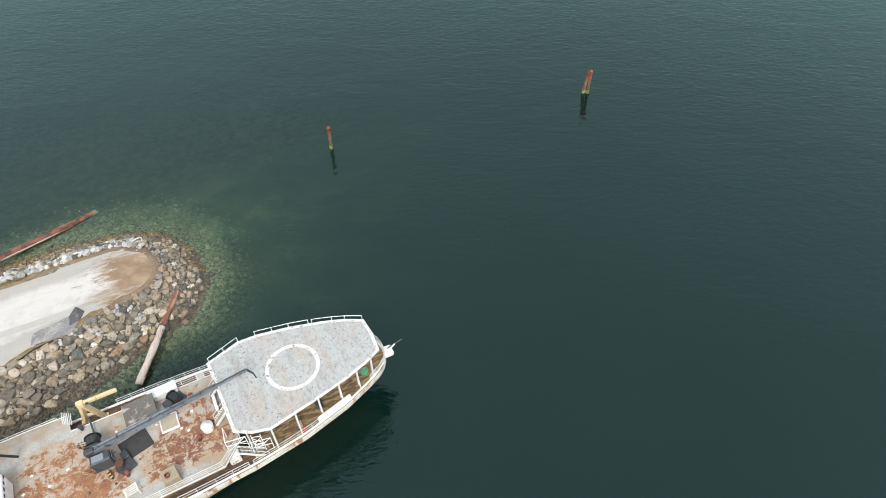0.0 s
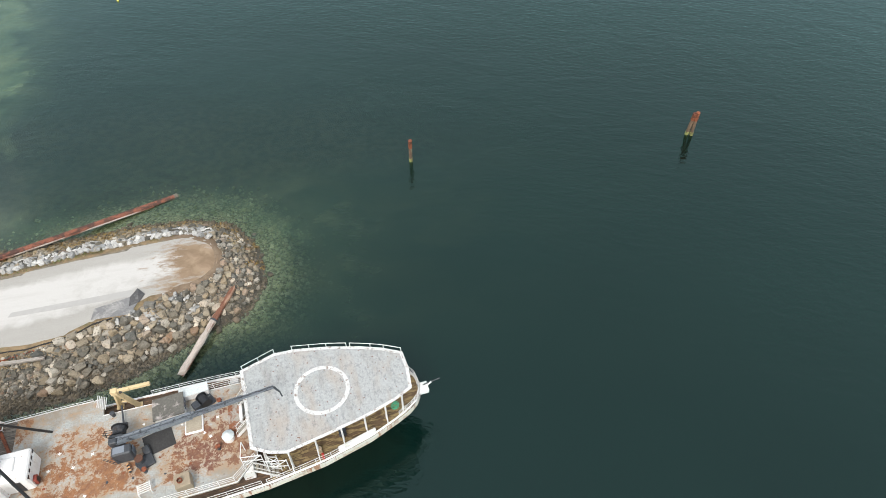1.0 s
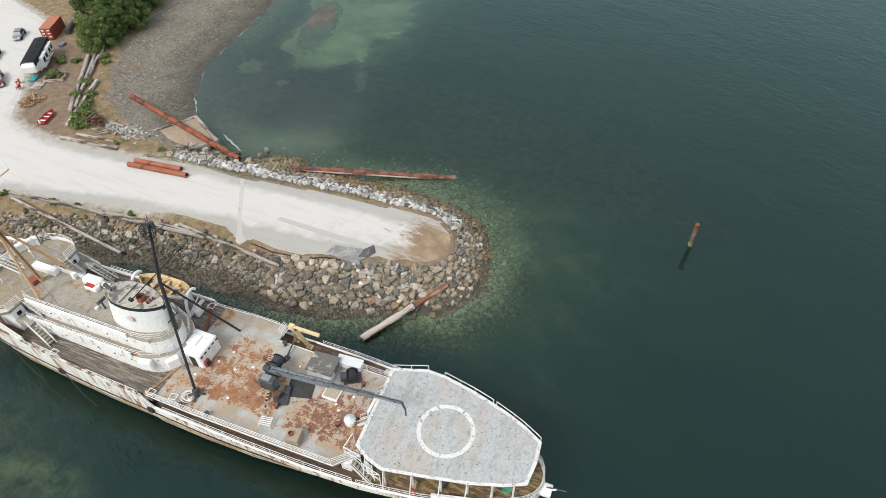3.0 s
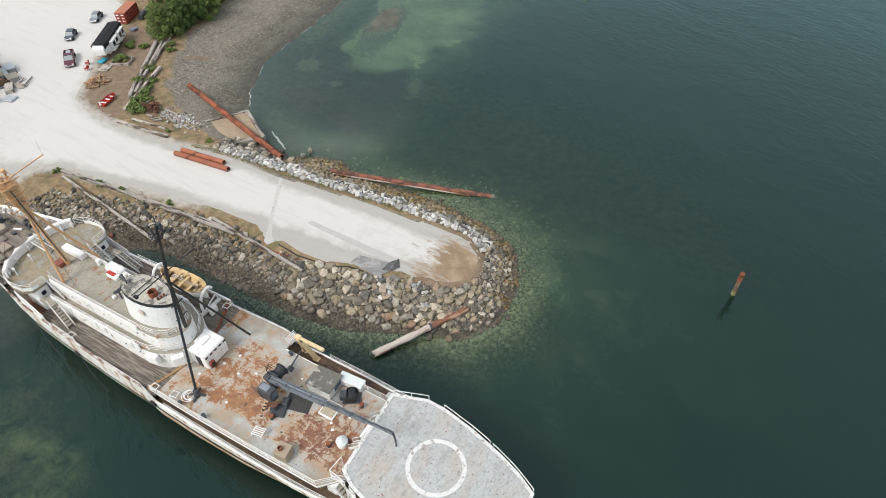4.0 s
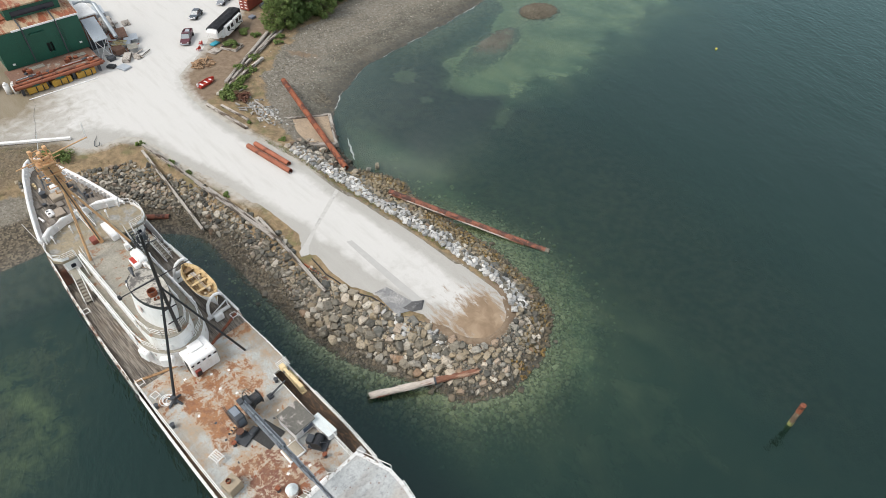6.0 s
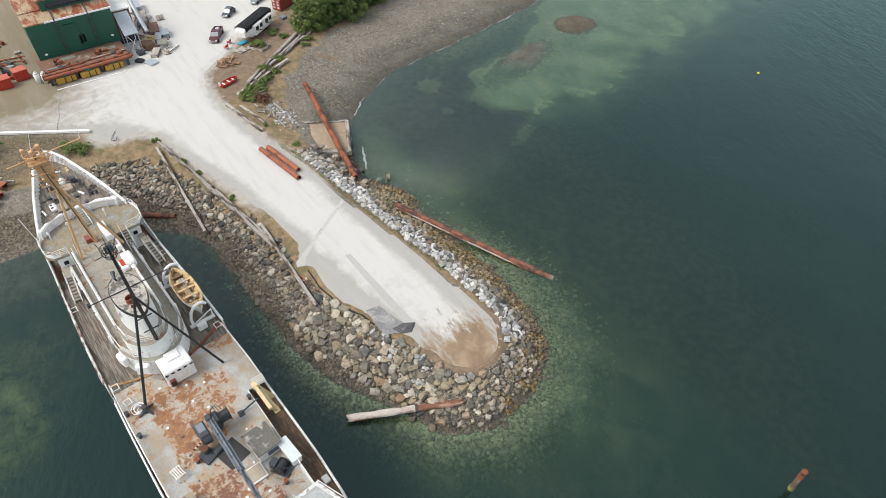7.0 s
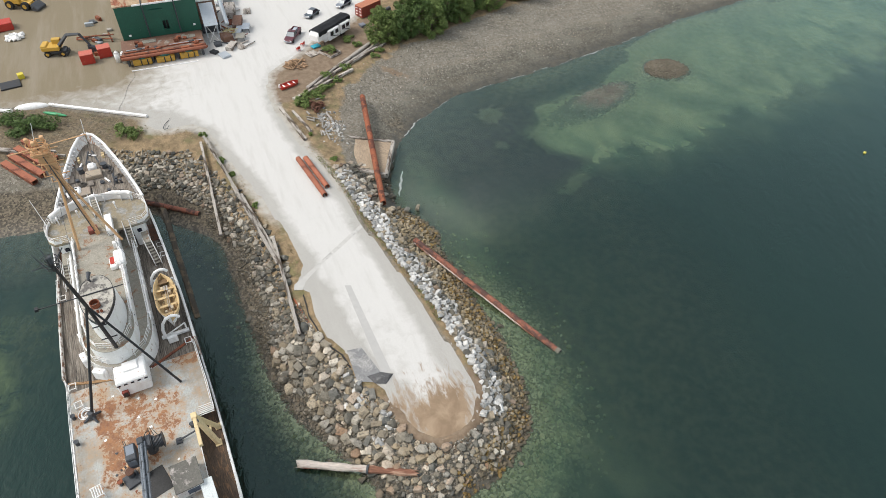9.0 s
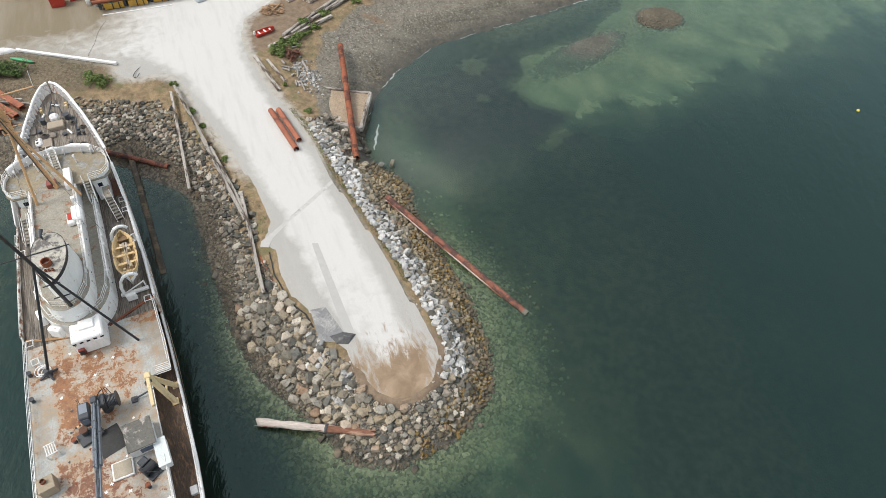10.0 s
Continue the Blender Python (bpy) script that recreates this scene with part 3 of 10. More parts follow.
leaves_dark = leaf_material("dark green leaves", (0.042, 0.08, 0.017), (0.105, 0.168, 0.038))
leaves_light = leaf_material("fresh green leaves", (0.072, 0.12, 0.023), (0.17, 0.225, 0.06))
bark = surface("bark", (0.13, 0.10, 0.075), 0.95, grain=8, spread=0.3)

# ---- building kit ----
def part(name, bm, material, parent=None, label="", smooth=False):
    me = bpy.data.meshes.new(name)
    bm.normal_update()
    bm.to_mesh(me)
    bm.free()
    me.materials.append(material)
    if smooth:
        me.polygons.foreach_set("use_smooth", [True] * len(me.polygons))
    ob = new(name, me)
    ob.parent = parent
    if label:
        ob["label"] = label
    return ob


def shared(name, me, parent, m):
    """A further object on a mesh that is there already."""
    ob = new(name, me)
    ob.parent = parent
    ob.matrix_basis = m
    return ob


def thing(name, m, label, category, group="", kind=""):
    ob = new(name)
    ob.matrix_basis = m
    return tagged(ob, label, category, group, kind)


def box(bm, x0, x1, y0, y1, z0, z1, m=None, bevel=0.0):
    r = bmesh.ops.create_cube(bm, size=1.0)
    vs = r["verts"]
    for v in vs:
        v.co = Vector(((x0 + x1) / 2 + v.co.x * (x1 - x0), (y0 + y1) / 2 + v.co.y * (y1 - y0), (z0 + z1) / 2 + v.co.z * (z1 - z0)))
    if bevel:
        es = list({e for v in vs for e in v.link_edges})
        out = bmesh.ops.bevel(bm, geom=es, offset=bevel, segments=1, affect="EDGES")
        vs = list({v for f in out["faces"] for v in f.verts} | {v for v in vs if v.is_valid})
    if m is not None:
        for v in vs:
            v.co = m @ v.co
    return vs


def rod(bm, a, b, r, r2=None, n=8):
    a, b = Vector(a), Vector(b)
    d = b - a
    q = d.to_track_quat("Z", "Y").to_matrix().to_4x4()
    r2 = r if r2 is None else r2
    bmesh.ops.create_cone(bm, cap_ends=True, segments=n, radius1=r, radius2=r2, depth=d.length, matrix=Matrix.Translation((a + b) / 2) @ q)


def pipe(bm, pts, r, n=6):
    """One unbroken tube along a line of points."""
    pts = [Vector(p) for p in pts]
    pts = [p for i, p in enumerate(pts) if i == 0 or (p - pts[i - 1]).length > 1e-4]
    loop = (pts[0] - pts[-1]).length < 1e-3 and len(pts) > 3
    if loop:
        pts = pts[:-1]
    m, rings = len(pts), []
    for i, p in enumerate(pts):
        a = pts[i - 1] if (i or loop) else p
        b = pts[(i + 1) % m] if (i < m - 1 or loop) else p
        q = (b - a).to_track_quat("Z", "Y").to_matrix()
        rings.append([bm.verts.new(p + q @ Vector((r * math.cos(2 * math.pi * k / n), r * math.sin(2 * math.pi * k / n), 0))) for k in range(n)])
    for i in range(m if loop else m - 1):
        a, b = rings[i], rings[(i + 1) % m]
        turn = min(range(n), key=lambda j: (a[0].co - b[j].co).length)
        for k in range(n):
            bm.faces.new((a[k], a[(k + 1) % n], b[(k + 1 + turn) % n], b[(k + turn) % n]))
    if not loop:
        bm.faces.new(rings[0][::-1])
        bm.faces.new(rings[-1])


def hollow(bm, a, b, r, wall, n=14):
    """A tube, open at its ends."""
    a, b = Vector(a), Vector(b)
    q = (b - a).to_track_quat("Z", "Y").to_matrix()
    rings = []
    for at, rad in ((a, r), (b, r), (b, r - wall), (a, r - wall)):
        rings.append([bm.verts.new(at + q @ Vector((rad * math.cos(2 * math.pi * i / n), rad * math.sin(2 * math.pi * i / n), 0))) for i in range(n)])
    for k in range(4):
        p, o = rings[k], rings[(k + 1) % 4]
        for i in range(n):
            bm.faces.new((p[i], p[(i + 1) % n], o[(i + 1) % n], o[i]))


def prism(bm, outline, z0, z1, taper=None):
    """An upright block on an outline of (x, y); z0 and z1 may be functions of x."""
    f0 = z0 if callable(z0) else (lambda x: z0)
    f1 = z1 if callable(z1) else (lambda x: z1)
    up = taper or outline
    lo = [bm.verts.new((x, y, f0(x))) for x, y in outline]
    hi = [bm.verts.new((x, y, f1(x))) for x, y in up]
    n = len(lo)
    for i in range(n):
        bm.faces.new((lo[i], lo[(i + 1) % n], hi[(i + 1) % n], hi[i]))
    bm.faces.new(hi)
    bm.faces.new(lo[::-1])
    bmesh.ops.recalc_face_normals(bm, faces=bm.faces[:])


def strip(bm, outer, inner, z0, z1):
    """A closed band between two outlines of as many points."""
    n = len(outer)
    rings = [[bm.verts.new((x, y, z)) for x, y in ring] for ring, z in ((outer, z0), (outer, z1), (inner, z1), (inner, z0))]
    for k in range(4):
        p, o = rings[k], rings[(k + 1) % 4]
        for i in range(n):
            bm.faces.new((p[i], p[(i + 1) % n], o[(i + 1) % n], o[i]))
    bmesh.ops.recalc_face_normals(bm, faces=bm.faces[:])


def inset(outline, d):
    """The outline (counter-clockwise) moved inwards by d."""
    out, n = [], len(outline)
    for i in range(n):
        p, c, q = (Vector(outline[j % n]) for j in (i - 1, i, i + 1))
        a, b = (c - p).normalized(), (q - c).normalized()
        na, nb = Vector((-a.y, a.x)), Vector((-b.y, b.x))
        k = (na + nb)
        k = k / max(0.3, k.dot(na))
        out.append((c.x + k.x * d, c.y + k.y * d))
    return out


def smoothstep(a, b, x):
    t = np.clip((x - a) / (b - a), 0, 1)
    return t * t * (3 - 2 * t)

# ---- the lie of the land ----
SHORE = [(-95, -400), (-84, -60), (-76, 0), (-72.6, 21), (-72.0, 29), (-72.2, 37), (-70.5, 43), (-67, 45.5), (-60.7, 51.5), (-57.8, 52.7), (-50, 53), (-47.6, 53.1), (-39.5, 54), (-30.4, 54.8),
         (-24.6, 56.4), (-19.1, 59.5), (-16.1, 61.3), (-10.8, 63.3), (-8.0, 68.3), (-8.8, 75.2), (-13.2, 81.6), (-18, 83.4), (-27.3, 84.2), (-37.9, 83.2), (-46.7, 82.8), (-49.2, 84.0),
         (-52.5, 82.8), (-55.2, 81.1), (-58.9, 80.3), (-63.1, 80.9), (-67.8, 82.7), (-74, 86.1), (-79.9, 91.7), (-86.8, 103), (-89, 117), (-91.3, 132.5), (-95, 150), (-100.5, 170), (-103.8, 191), (-112, 230), (-125, 400), (-700, 400), (-700, -400)]
BANK = [(-112, -400), (-104, -60), (-98, 10), (-92, 30), (-86, 44), (-83.5, 51), (-80, 54), (-75, 56), (-64.6, 58.4), (-53.8, 60.6), (-47, 61.6), (-42.6, 60.2), (-37, 60.8), (-33, 61.6),
        (-29.4, 63.2), (-24.8, 64.4), (-21.9, 66), (-18.3, 66.8), (-15.1, 68.0), (-13.3, 70.2), (-13.2, 73.4), (-14.9, 76.4), (-17.5, 77.9), (-20, 78.4), (-26.7, 77.8), (-33, 77.3), (-43, 75.8),
        (-53.8, 74.2), (-64, 73.2), (-78.4, 71.5), (-87, 73), (-92, 78), (-97, 86), (-104.5, 95), (-104.5, 104), (-109, 113), (-114, 129), (-117, 140), (-125, 190), (-145, 400), (-700, 400), (-700, -400)]


def reach(px, py, poly):
    """Signed distance to a closed outline: positive inside."""
    d = np.full(px.shape, 1e9)
    inside = np.zeros(px.shape, bool)
    for (ax, ay), (bx, by) in zip(poly, poly[1:] + poly[:1]):
        ex, ey = bx - ax, by - ay
        t = np.clip(((px - ax) * ex + (py - ay) * ey) / (ex * ex + ey * ey), 0, 1)
        d = np.minimum(d, np.hypot(px - ax - t * ex, py - ay - t * ey))
        cross = (ay > py) != (by > py)
        inside ^= cross & (px < (bx - ax) * (py - ay) / (by - ay if by != ay else 1e-9) + ax)
    return np.where(inside, d, -d)


def wobble(x, y, k):
    return (np.sin(x * 0.9 / k + 1.3 * np.sin(y * 0.7 / k)) + np.sin(y * 1.1 / k + 1.7 * np.sin(x * 0.6 / k + 2))) * 0.25


def plateau(x):
    return 3.05 + 0.75 * smoothstep(-72, -96, x)


def height(x, y):
    s, b = reach(x, y, SHORE), reach(x, y, BANK)
    up = plateau(x) * np.clip(s / np.maximum(s - b, 1e-6), 0, 1) ** 0.9
    land = np.where(b > 0, plateau(x), up) + np.where(b > 0, 0, wobble(x, y, 1.3) * 0.25)
    # the breakwater falls off steeply, the cove and the west mud lie shallow
    steep = smoothstep(-66, -52, x) * smoothstep(96, 80, y)
    slope = 0.055 + 0.075 * steep
    d = np.maximum(-s, 0)
    sea = -np.minimum(slope * d + 0.012 * steep * d * d, 0.9 + 4.0 * steep) - 6 * smoothstep(26, 85, d) + wobble(x, y, 6) * 0.35 * smoothstep(0, 8, d)
    sea = sea + 1.5 * np.exp(-(((x + 80.5) / 4.8) ** 2 + ((y - 152.5) / 5.8) ** 2)) + 0.70 * np.exp(-(((x + 74.5 + (y - 130) * 0.28) / 5.0) ** 2 + ((y - 129.5) / 15) ** 2) ** 2)
    return np.where(s > 0, np.maximum(land, 0.02), np.minimum(sea, 0.7))


SANDY = [(-81, 134), (-77, 123), (-75, 115), (-65, 112.8), (-58.6, 117.3), (-55.5, 114), (-53, 106.5), (-50, 108.5), (-52, 117.5), (-49.7, 121), (-49, 133), (-47, 150), (-44, 180), (-58, 214), (-92, 250), (-104, 190), (-95, 150), (-88, 146), (-85, 140)]
PATCHES = [(-78.0, 107.8, 3.0, 3.4), (-68.2, 105.7, 1.7, 1.7)]
GRASSY = [(-112, 12), (-105, 18), (-104, 27), (-94, 46), (-86, 52), (-80, 57), (-60, 62), (-46, 64), (-28, 66), (-22, 68), (-20, 64), (-40, 58), (-62, 54.5), (-80, 47), (-86, 30), (-92, 8)]
NORTH_VERGE = [(-89, 68), (-78, 69.6), (-64, 72.2), (-43, 75), (-20, 77.6), (-20, 79), (-44, 77.5), (-65, 75.4), (-80, 76.5), (-92, 82), (-104, 98), (-106, 92), (-98, 78)]
YARD_DIRT = [(-101, 66), (-91, 66), (-90, 70), (-96, 80), (-104, 92), (-119, 96), (-118, 84), (-108, 76)]


SOUTH_EDGE = [(-90.6, 44.4), (-88.9, 45.6), (-88.0, 48.5), (-88.2, 52.0), (-86.0, 54.2), (-81, 55.2), (-75.3, 56.4), (-70, 57.9), (-64.6, 59.3), (-58, 60.6), (-53.8, 61.5), (-47.1, 62.4), (-45.2, 61.4), (-42.8, 59.8), (-41.2, 61.8), (-37.3, 61.4),
        (-32.9, 62.1), (-29.4, 63.7), (-24.8, 64.9), (-21.9, 66.6), (-19.6, 66.9), (-18.3, 67.5), (-15.6, 68.6), (-14.0, 70.2), (-13.7, 71.8), (-13.9, 73.4), (-15.1, 75.9), (-17.5, 77.3), (-19.9, 77.8)]
NORTH_EDGE = [(-26.7, 77.2), (-33.2, 76.6), (-43.1, 75.1), (-53.8, 73.3), (-59, 72.9), (-64.0, 72.3), (-71, 70.9), (-78.4, 69.2), (-84, 68.2), (-88.8, 67.5), (-93, 67.4), (-97.4, 67.9), (-101.8, 69.1), (-105.2, 73.2), (-108.8, 77.4), (-114.5, 82.5), (-119, 90.5),
        (-128, 100), (-150, 106), (-240, 120), (-240, -60), (-125, -60), (-112, 0), (-105.8, 20), (-103.9, 29), (-93.7, 44.6), (-92.2, 44.2)]
ROAD = SOUTH_EDGE + NORTH_EDGE


def near(px, py, poly, soft):
    return smoothstep(-soft, soft, reach(px, py, poly))


def paint(me, name, data):
    layer = me.color_attributes.new(name, "FLOAT_COLOR", "POINT")
    layer.data.foreach_set("color", data.astype(np.float32).ravel())


def grid_mesh(name, xs, ys, zf):
    gx, gy = np.meshgrid(xs, ys)
    gz = zf(gx, gy)
    nx, ny = len(xs), len(ys)
    i = np.arange((ny - 1) * (nx - 1))
    i = i + i // (nx - 1)
    faces = np.stack([i, i + 1, i + nx + 1, i + nx], 1)
    me = bpy.data.meshes.new(name)
    me.from_pydata(np.stack([gx, gy, gz], -1).reshape(-1, 3).tolist(), [], faces.tolist())
    me.polygons.foreach_set("use_smooth", [True] * len(me.polygons))
    return me, gx.ravel(), gy.ravel(), gz.ravel()


def spaced(a, b, fine, lo, hi):
    """Steps of the fine size between lo and hi, widening away from it to the ends."""
    mid = np.arange(lo, hi + 1e-6, fine)
    left = lo - (lo - a) * (np.linspace(0, 1, 26)[1:] ** 2.2)
    right = hi + (b - hi) * (np.linspace(0, 1, 26)[1:] ** 2.2)
    return np.concatenate([left[::-1], mid, right])


xs, ys = spaced(-2400, 2400, 1.0, -150, 20), spaced(-2400, 2400, 1.0, 0, 205)
me, gx, gy, gz = grid_mesh("ground", xs, ys, height)
zone = np.zeros((len(gx), 4))
zone[:, 0] = np.maximum(near(gx, gy, GRASSY, 1.6), 0.95 * near(gx + 2 * wobble(gx, gy, 1.1), gy, NORTH_VERGE, 1.8)) * smoothstep(0.9, 2.2, gz)
zone[:, 0] = np.maximum(zone[:, 0], near(gx, gy, BANK, 2.0) * (gy > 92) + near(gx, gy, BANK, 2) * (gx < -165))
zone[:, 1] = np.maximum(near(gx, gy, YARD_DIRT, 1.2), 0.75 * np.exp(-((((gx + 95.7) * 0.6 + (gy - 93.3) * 0.8) / 4.2) ** 2 + (((gx + 95.7) * 0.8 - (gy - 93.3) * 0.6) / 1.5) ** 2)))
zone[:, 2] = smoothstep(2.0, 1.1, gz) * smoothstep(-96, -84, gx) * smoothstep(66, 58, gy) * (gx < -14)
zone[:, 2] = np.maximum(zone[:, 2], 0.5 * smoothstep(-83, -90, gx) * smoothstep(50, 40, gy) * (gz > 0.5))
zone[:, 2] = np.maximum(zone[:, 2], 0.5 * np.exp(-(((gx + 80) / 4.5) ** 2 + ((gy - 88.5) / 3.5) ** 2)))
zone[:, 1] = np.maximum(zone[:, 1], 0.85 * smoothstep(-2.2, 0.3, reach(gx, gy, BANK)) * smoothstep(-25, -19, gx))
zone[:, 3] = 1
seabed = np.zeros((len(gx), 4))
jx, jy = 5 * wobble(gx, gy, 4.0) + 2.2 * wobble(gx + 9, gy, 1.6), 5 * wobble(gx + 40, gy - 17, 4.5) + 2.2 * wobble(gx, gy + 5, 1.5)
seabed[:, 0] = near(gx + jx, gy + jy, SANDY, 2.0)
for px, py, a, b in PATCHES:
    seabed[:, 0] = np.maximum(seabed[:, 0], np.exp(-(((gx - px) / a) ** 2 + ((gy - py) / b) ** 2)))
tipd = -reach(gx, gy, SHORE)
seabed[:, 1] = np.maximum(smoothstep(11, 5, tipd) * smoothstep(-46, -32, gx) * (gy > 50), 0.35 * smoothstep(9, 3, tipd) * smoothstep(108, 122, gy))
shoals = np.exp(-(((gx + 80.5) / 5) ** 2 + ((gy - 152.5) / 6) ** 2)) + np.exp(-(((gx + 74 + (gy - 130) * 0.28) / 4.4) ** 2 + ((gy - 131) / 14) ** 2))
seabed[:, 1] = np.clip(np.maximum(seabed[:, 1], shoals * 1.3), 0, 1)
dust_at = -reach(gx, gy, ROAD)
seabed[:, 2] = smoothstep(2.6, 0.0, dust_at) * 0.8 * (gz > 1.5) * smoothstep(-50, -62, gx)
seabed[:, 3] = 1
paint(me, "zone", zone)
paint(me, "seabed", seabed)
me.materials.append(ground_mat)
tagged(new("ground", me), "stony shore with gravel beach, dry grass and brown dirt", "ground", kind="structure")

# ---- the sea ----
xs, ys = spaced(-2400, 2400, 1.5, -120, 30), spaced(-2400, 2400, 1.5, 0, 210)
me, gx, gy, gz = grid_mesh("water", xs, ys, lambda x, y: np.zeros_like(x))
depth = np.maximum(-height(gx, gy), 0.0)
clear = np.zeros((len(gx), 4))
clear[:, 0] = np.clip(0.92 * np.exp(-depth / (0.5 + 1.3 * smoothstep(-52, -66, gx) * smoothstep(66, 58, gy) + 0.5 * smoothstep(84, 94, gy) * smoothstep(-56, -68, gx) + 0.42 * np.exp(-((gx + 18) / 16) ** 2 - ((gy - 57) / 8) ** 2) + 0.6 * np.exp(-((gx + 8) / 10) ** 2 - ((gy - 72) / 12) ** 2) + 0.35 * smoothstep(-60, -46, gx) * smoothstep(78, 84, gy))), 0, 0.93)
jx, jy = 5 * wobble(gx, gy, 4.0) + 2.2 * wobble(gx + 9, gy, 1.6), 5 * wobble(gx + 40, gy - 17, 4.5) + 2.2 * wobble(gx, gy + 5, 1.5)
clear[:, 1] = 0.8 * near(gx + jx, gy + jy, SANDY, 2.6) * smoothstep(100, 108, gy) * smoothstep(-42, -84, gx + 1.6 * jx + 1.2 * jy + 0.16 * (gy - 130)) * smoothstep(0.02, 0.4, depth)
# dark weed bed between the beach and the pale silt
clear[:, 2] = smoothstep(-46, -58, gx) * smoothstep(86, 94, gy) * smoothstep(128, 112, gy) * (1 - near(gx + jx, gy + jy, SANDY, 3.0)) * smoothstep(2, 13, -reach(gx, gy, SHORE))
clear[:, 1] += (0.5 * np.exp(-np.maximum(0, -reach(gx, gy, SHORE)) / 6.5) + (0.06 + 0.11 * smoothstep(66, 80, gy)) * np.exp(-np.maximum(0, -reach(gx, gy, SHORE)) / 22)) * smoothstep(56, 66, gy + (gx + 20) * 0.3) * smoothstep(-78, -60, gx)
clear[:, 1] += 0.14 * smoothstep(-58, -70, gx) * smoothstep(50, 36, gy) * np.exp(-np.maximum(0, -reach(gx, gy, SHORE)) / 22)
clear[:, 1] += 0.20 * smoothstep(0, 8, gy - 80) * np.exp(-np.maximum(0, -reach(gx, gy, SHORE)) / 45) * smoothstep(-40, -60, gx) * (1 - clear[:, 2])
clear[:, 1] = np.clip(clear[:, 1], 0, 1)
away = np.maximum(0, -reach(gx, gy, SHORE))
clear[:, 2] = np.maximum(clear[:, 2], smoothstep(-36, -50, gx) * smoothstep(62, 57, gy) * smoothstep(38, 46, gy))
# olive weed on the bed west of the ship, with one bright green streak
bloom = np.zeros((len(gx), 4))
bloom[:, 0] = 0.75 * np.exp(-(((gx + 47) / 13) ** 2 + ((gy - 15) / 9) ** 2)) + 0.35 * np.exp(-(((gx + 52) / 9) ** 2 + ((gy - 27) / 4) ** 2))
bloom[:, 1] = np.exp(-((gy - 22.3 + 0.9 * np.sin(gx * 0.35)) / 1.5) ** 2) * smoothstep(-56, -50, gx) * smoothstep(-34, -40, gx) + 0.6 * np.exp(-(((gx + 38) / 4) ** 2 + ((gy - 19) / 3) ** 2))
bloom[:, 3] = 1
paint(me, "bloom", bloom)
clear[:, 3] = 1.0 * np.exp(-away / 11) * smoothstep(80, 84, gy) * smoothstep(118, 100, gy) * smoothstep(-40, -52, gx)
clear[:, 3] = np.maximum(clear[:, 3], 0.75 * np.exp(-away / 10) * smoothstep(-58, -68, gx) * smoothstep(48, 40, gy))
# slate sky reflection between ship and bank, put into the water colour
clear[:, 3] = np.maximum(clear[:, 3], 0.2 * smoothstep(-36, -50, gx) * smoothstep(62, 57, gy) * smoothstep(38, 46, gy))
clear[:, 0] *= 1 - 0.55 * clear[:, 3]
paint(me, "clear", clear)
me.materials.append(water_mat)
tagged(new("water", me), "dark green rippled sea water, clearer over the shallows", "water", kind="structure")

# ---- the gravel road and yard ----


def sheet(name, outline, lift, step, material, wear):
    """A sheet over the ground, cut cleanly to its outline."""
    import mathutils
    pts, edge = [], []
    n = len(outline)
    for i in range(n):
        a, b = outline[i], outline[(i + 1) % n]
        k = max(1, int(math.dist(a, b) / 2.0))
        for j in range(k):
            pts.append(Vector((a[0] + (b[0] - a[0]) * j / k, a[1] + (b[1] - a[1]) * j / k)))
    m = len(pts)
    x0, x1 = min(p.x for p in pts), max(p.x for p in pts)
    y0, y1 = min(p.y for p in pts), max(p.y for p in pts)
    gx, gy = np.meshgrid(np.arange(x0, x1, step), np.arange(y0, y1, step))
    gx, gy = gx.ravel(), gy.ravel()
    keep = reach(gx, gy, outline) > step * 0.45
    pts += [Vector((float(a), float(b))) for a, b in zip(gx[keep], gy[keep])]
    vs, _, fs, *_ = mathutils.geometry.delaunay_2d_cdt(pts, [], [list(range(m))], 1, 1e-4)
    x, y = np.array([v.x for v in vs]), np.array([v.y for v in vs])
    z = height(x, y) + lift
    rim = np.abs(reach(x, y, outline)) < 0.02
    z = np.where(rim, z - lift - 0.03, z)
    me = bpy.data.meshes.new(name)
    me.from_pydata(np.stack([x, y, z], 1).tolist(), [], [list(f) for f in fs])
    me.polygons.foreach_set("use_smooth", [True] * len(me.polygons))
    paint(me, "wear", wear(x, y))
    me.materials.append(material)
    return new(name, me)


def road_wear(x, y):
    w = np.zeros((len(x), 4))
    inside = reach(x, y, ROAD)
    w[:, 0] = np.clip(1.1 - inside / 3.2, 0, 1) * smoothstep(-110, -60, x) + 0.5 * smoothstep(-46, -44, x) * smoothstep(69, 62.5, y) + 0.25 * smoothstep(-47, -30, x) + 0.35 * smoothstep(3.6, 0.4, inside) * smoothstep(-54, -46, x)
    axis = np.hypot((x + 17.2) / 6.5, (y - 71.8) / 6.0)
    w[:, 1] = 0.98 - 0.60 * axis + 0.35 * wobble(x * 1.0, y * 1.0, 1.4)
    w[:, 2] = smoothstep(-101, -116, x) * smoothstep(52, 38, y) + 0.42 * smoothstep(-88, -104, x) * smoothstep(62, 38, y)
    w[:, 0] += 0.75 * smoothstep(5.5, 0.5, np.hypot(x + 91, (y - 47) * 0.9) - 1.5) + 0.45 * smoothstep(-92, -99, x) * smoothstep(58, 42, y) + 0.4 * smoothstep(3.4, 0.2, inside) * (x < -60)
    w[:, 3] = 1
    return w


tagged(sheet("road", ROAD, 0.06, 1.5, road_mat, road_wear), "white crushed gravel road and yard with a sandy tip", "road", kind="structure")

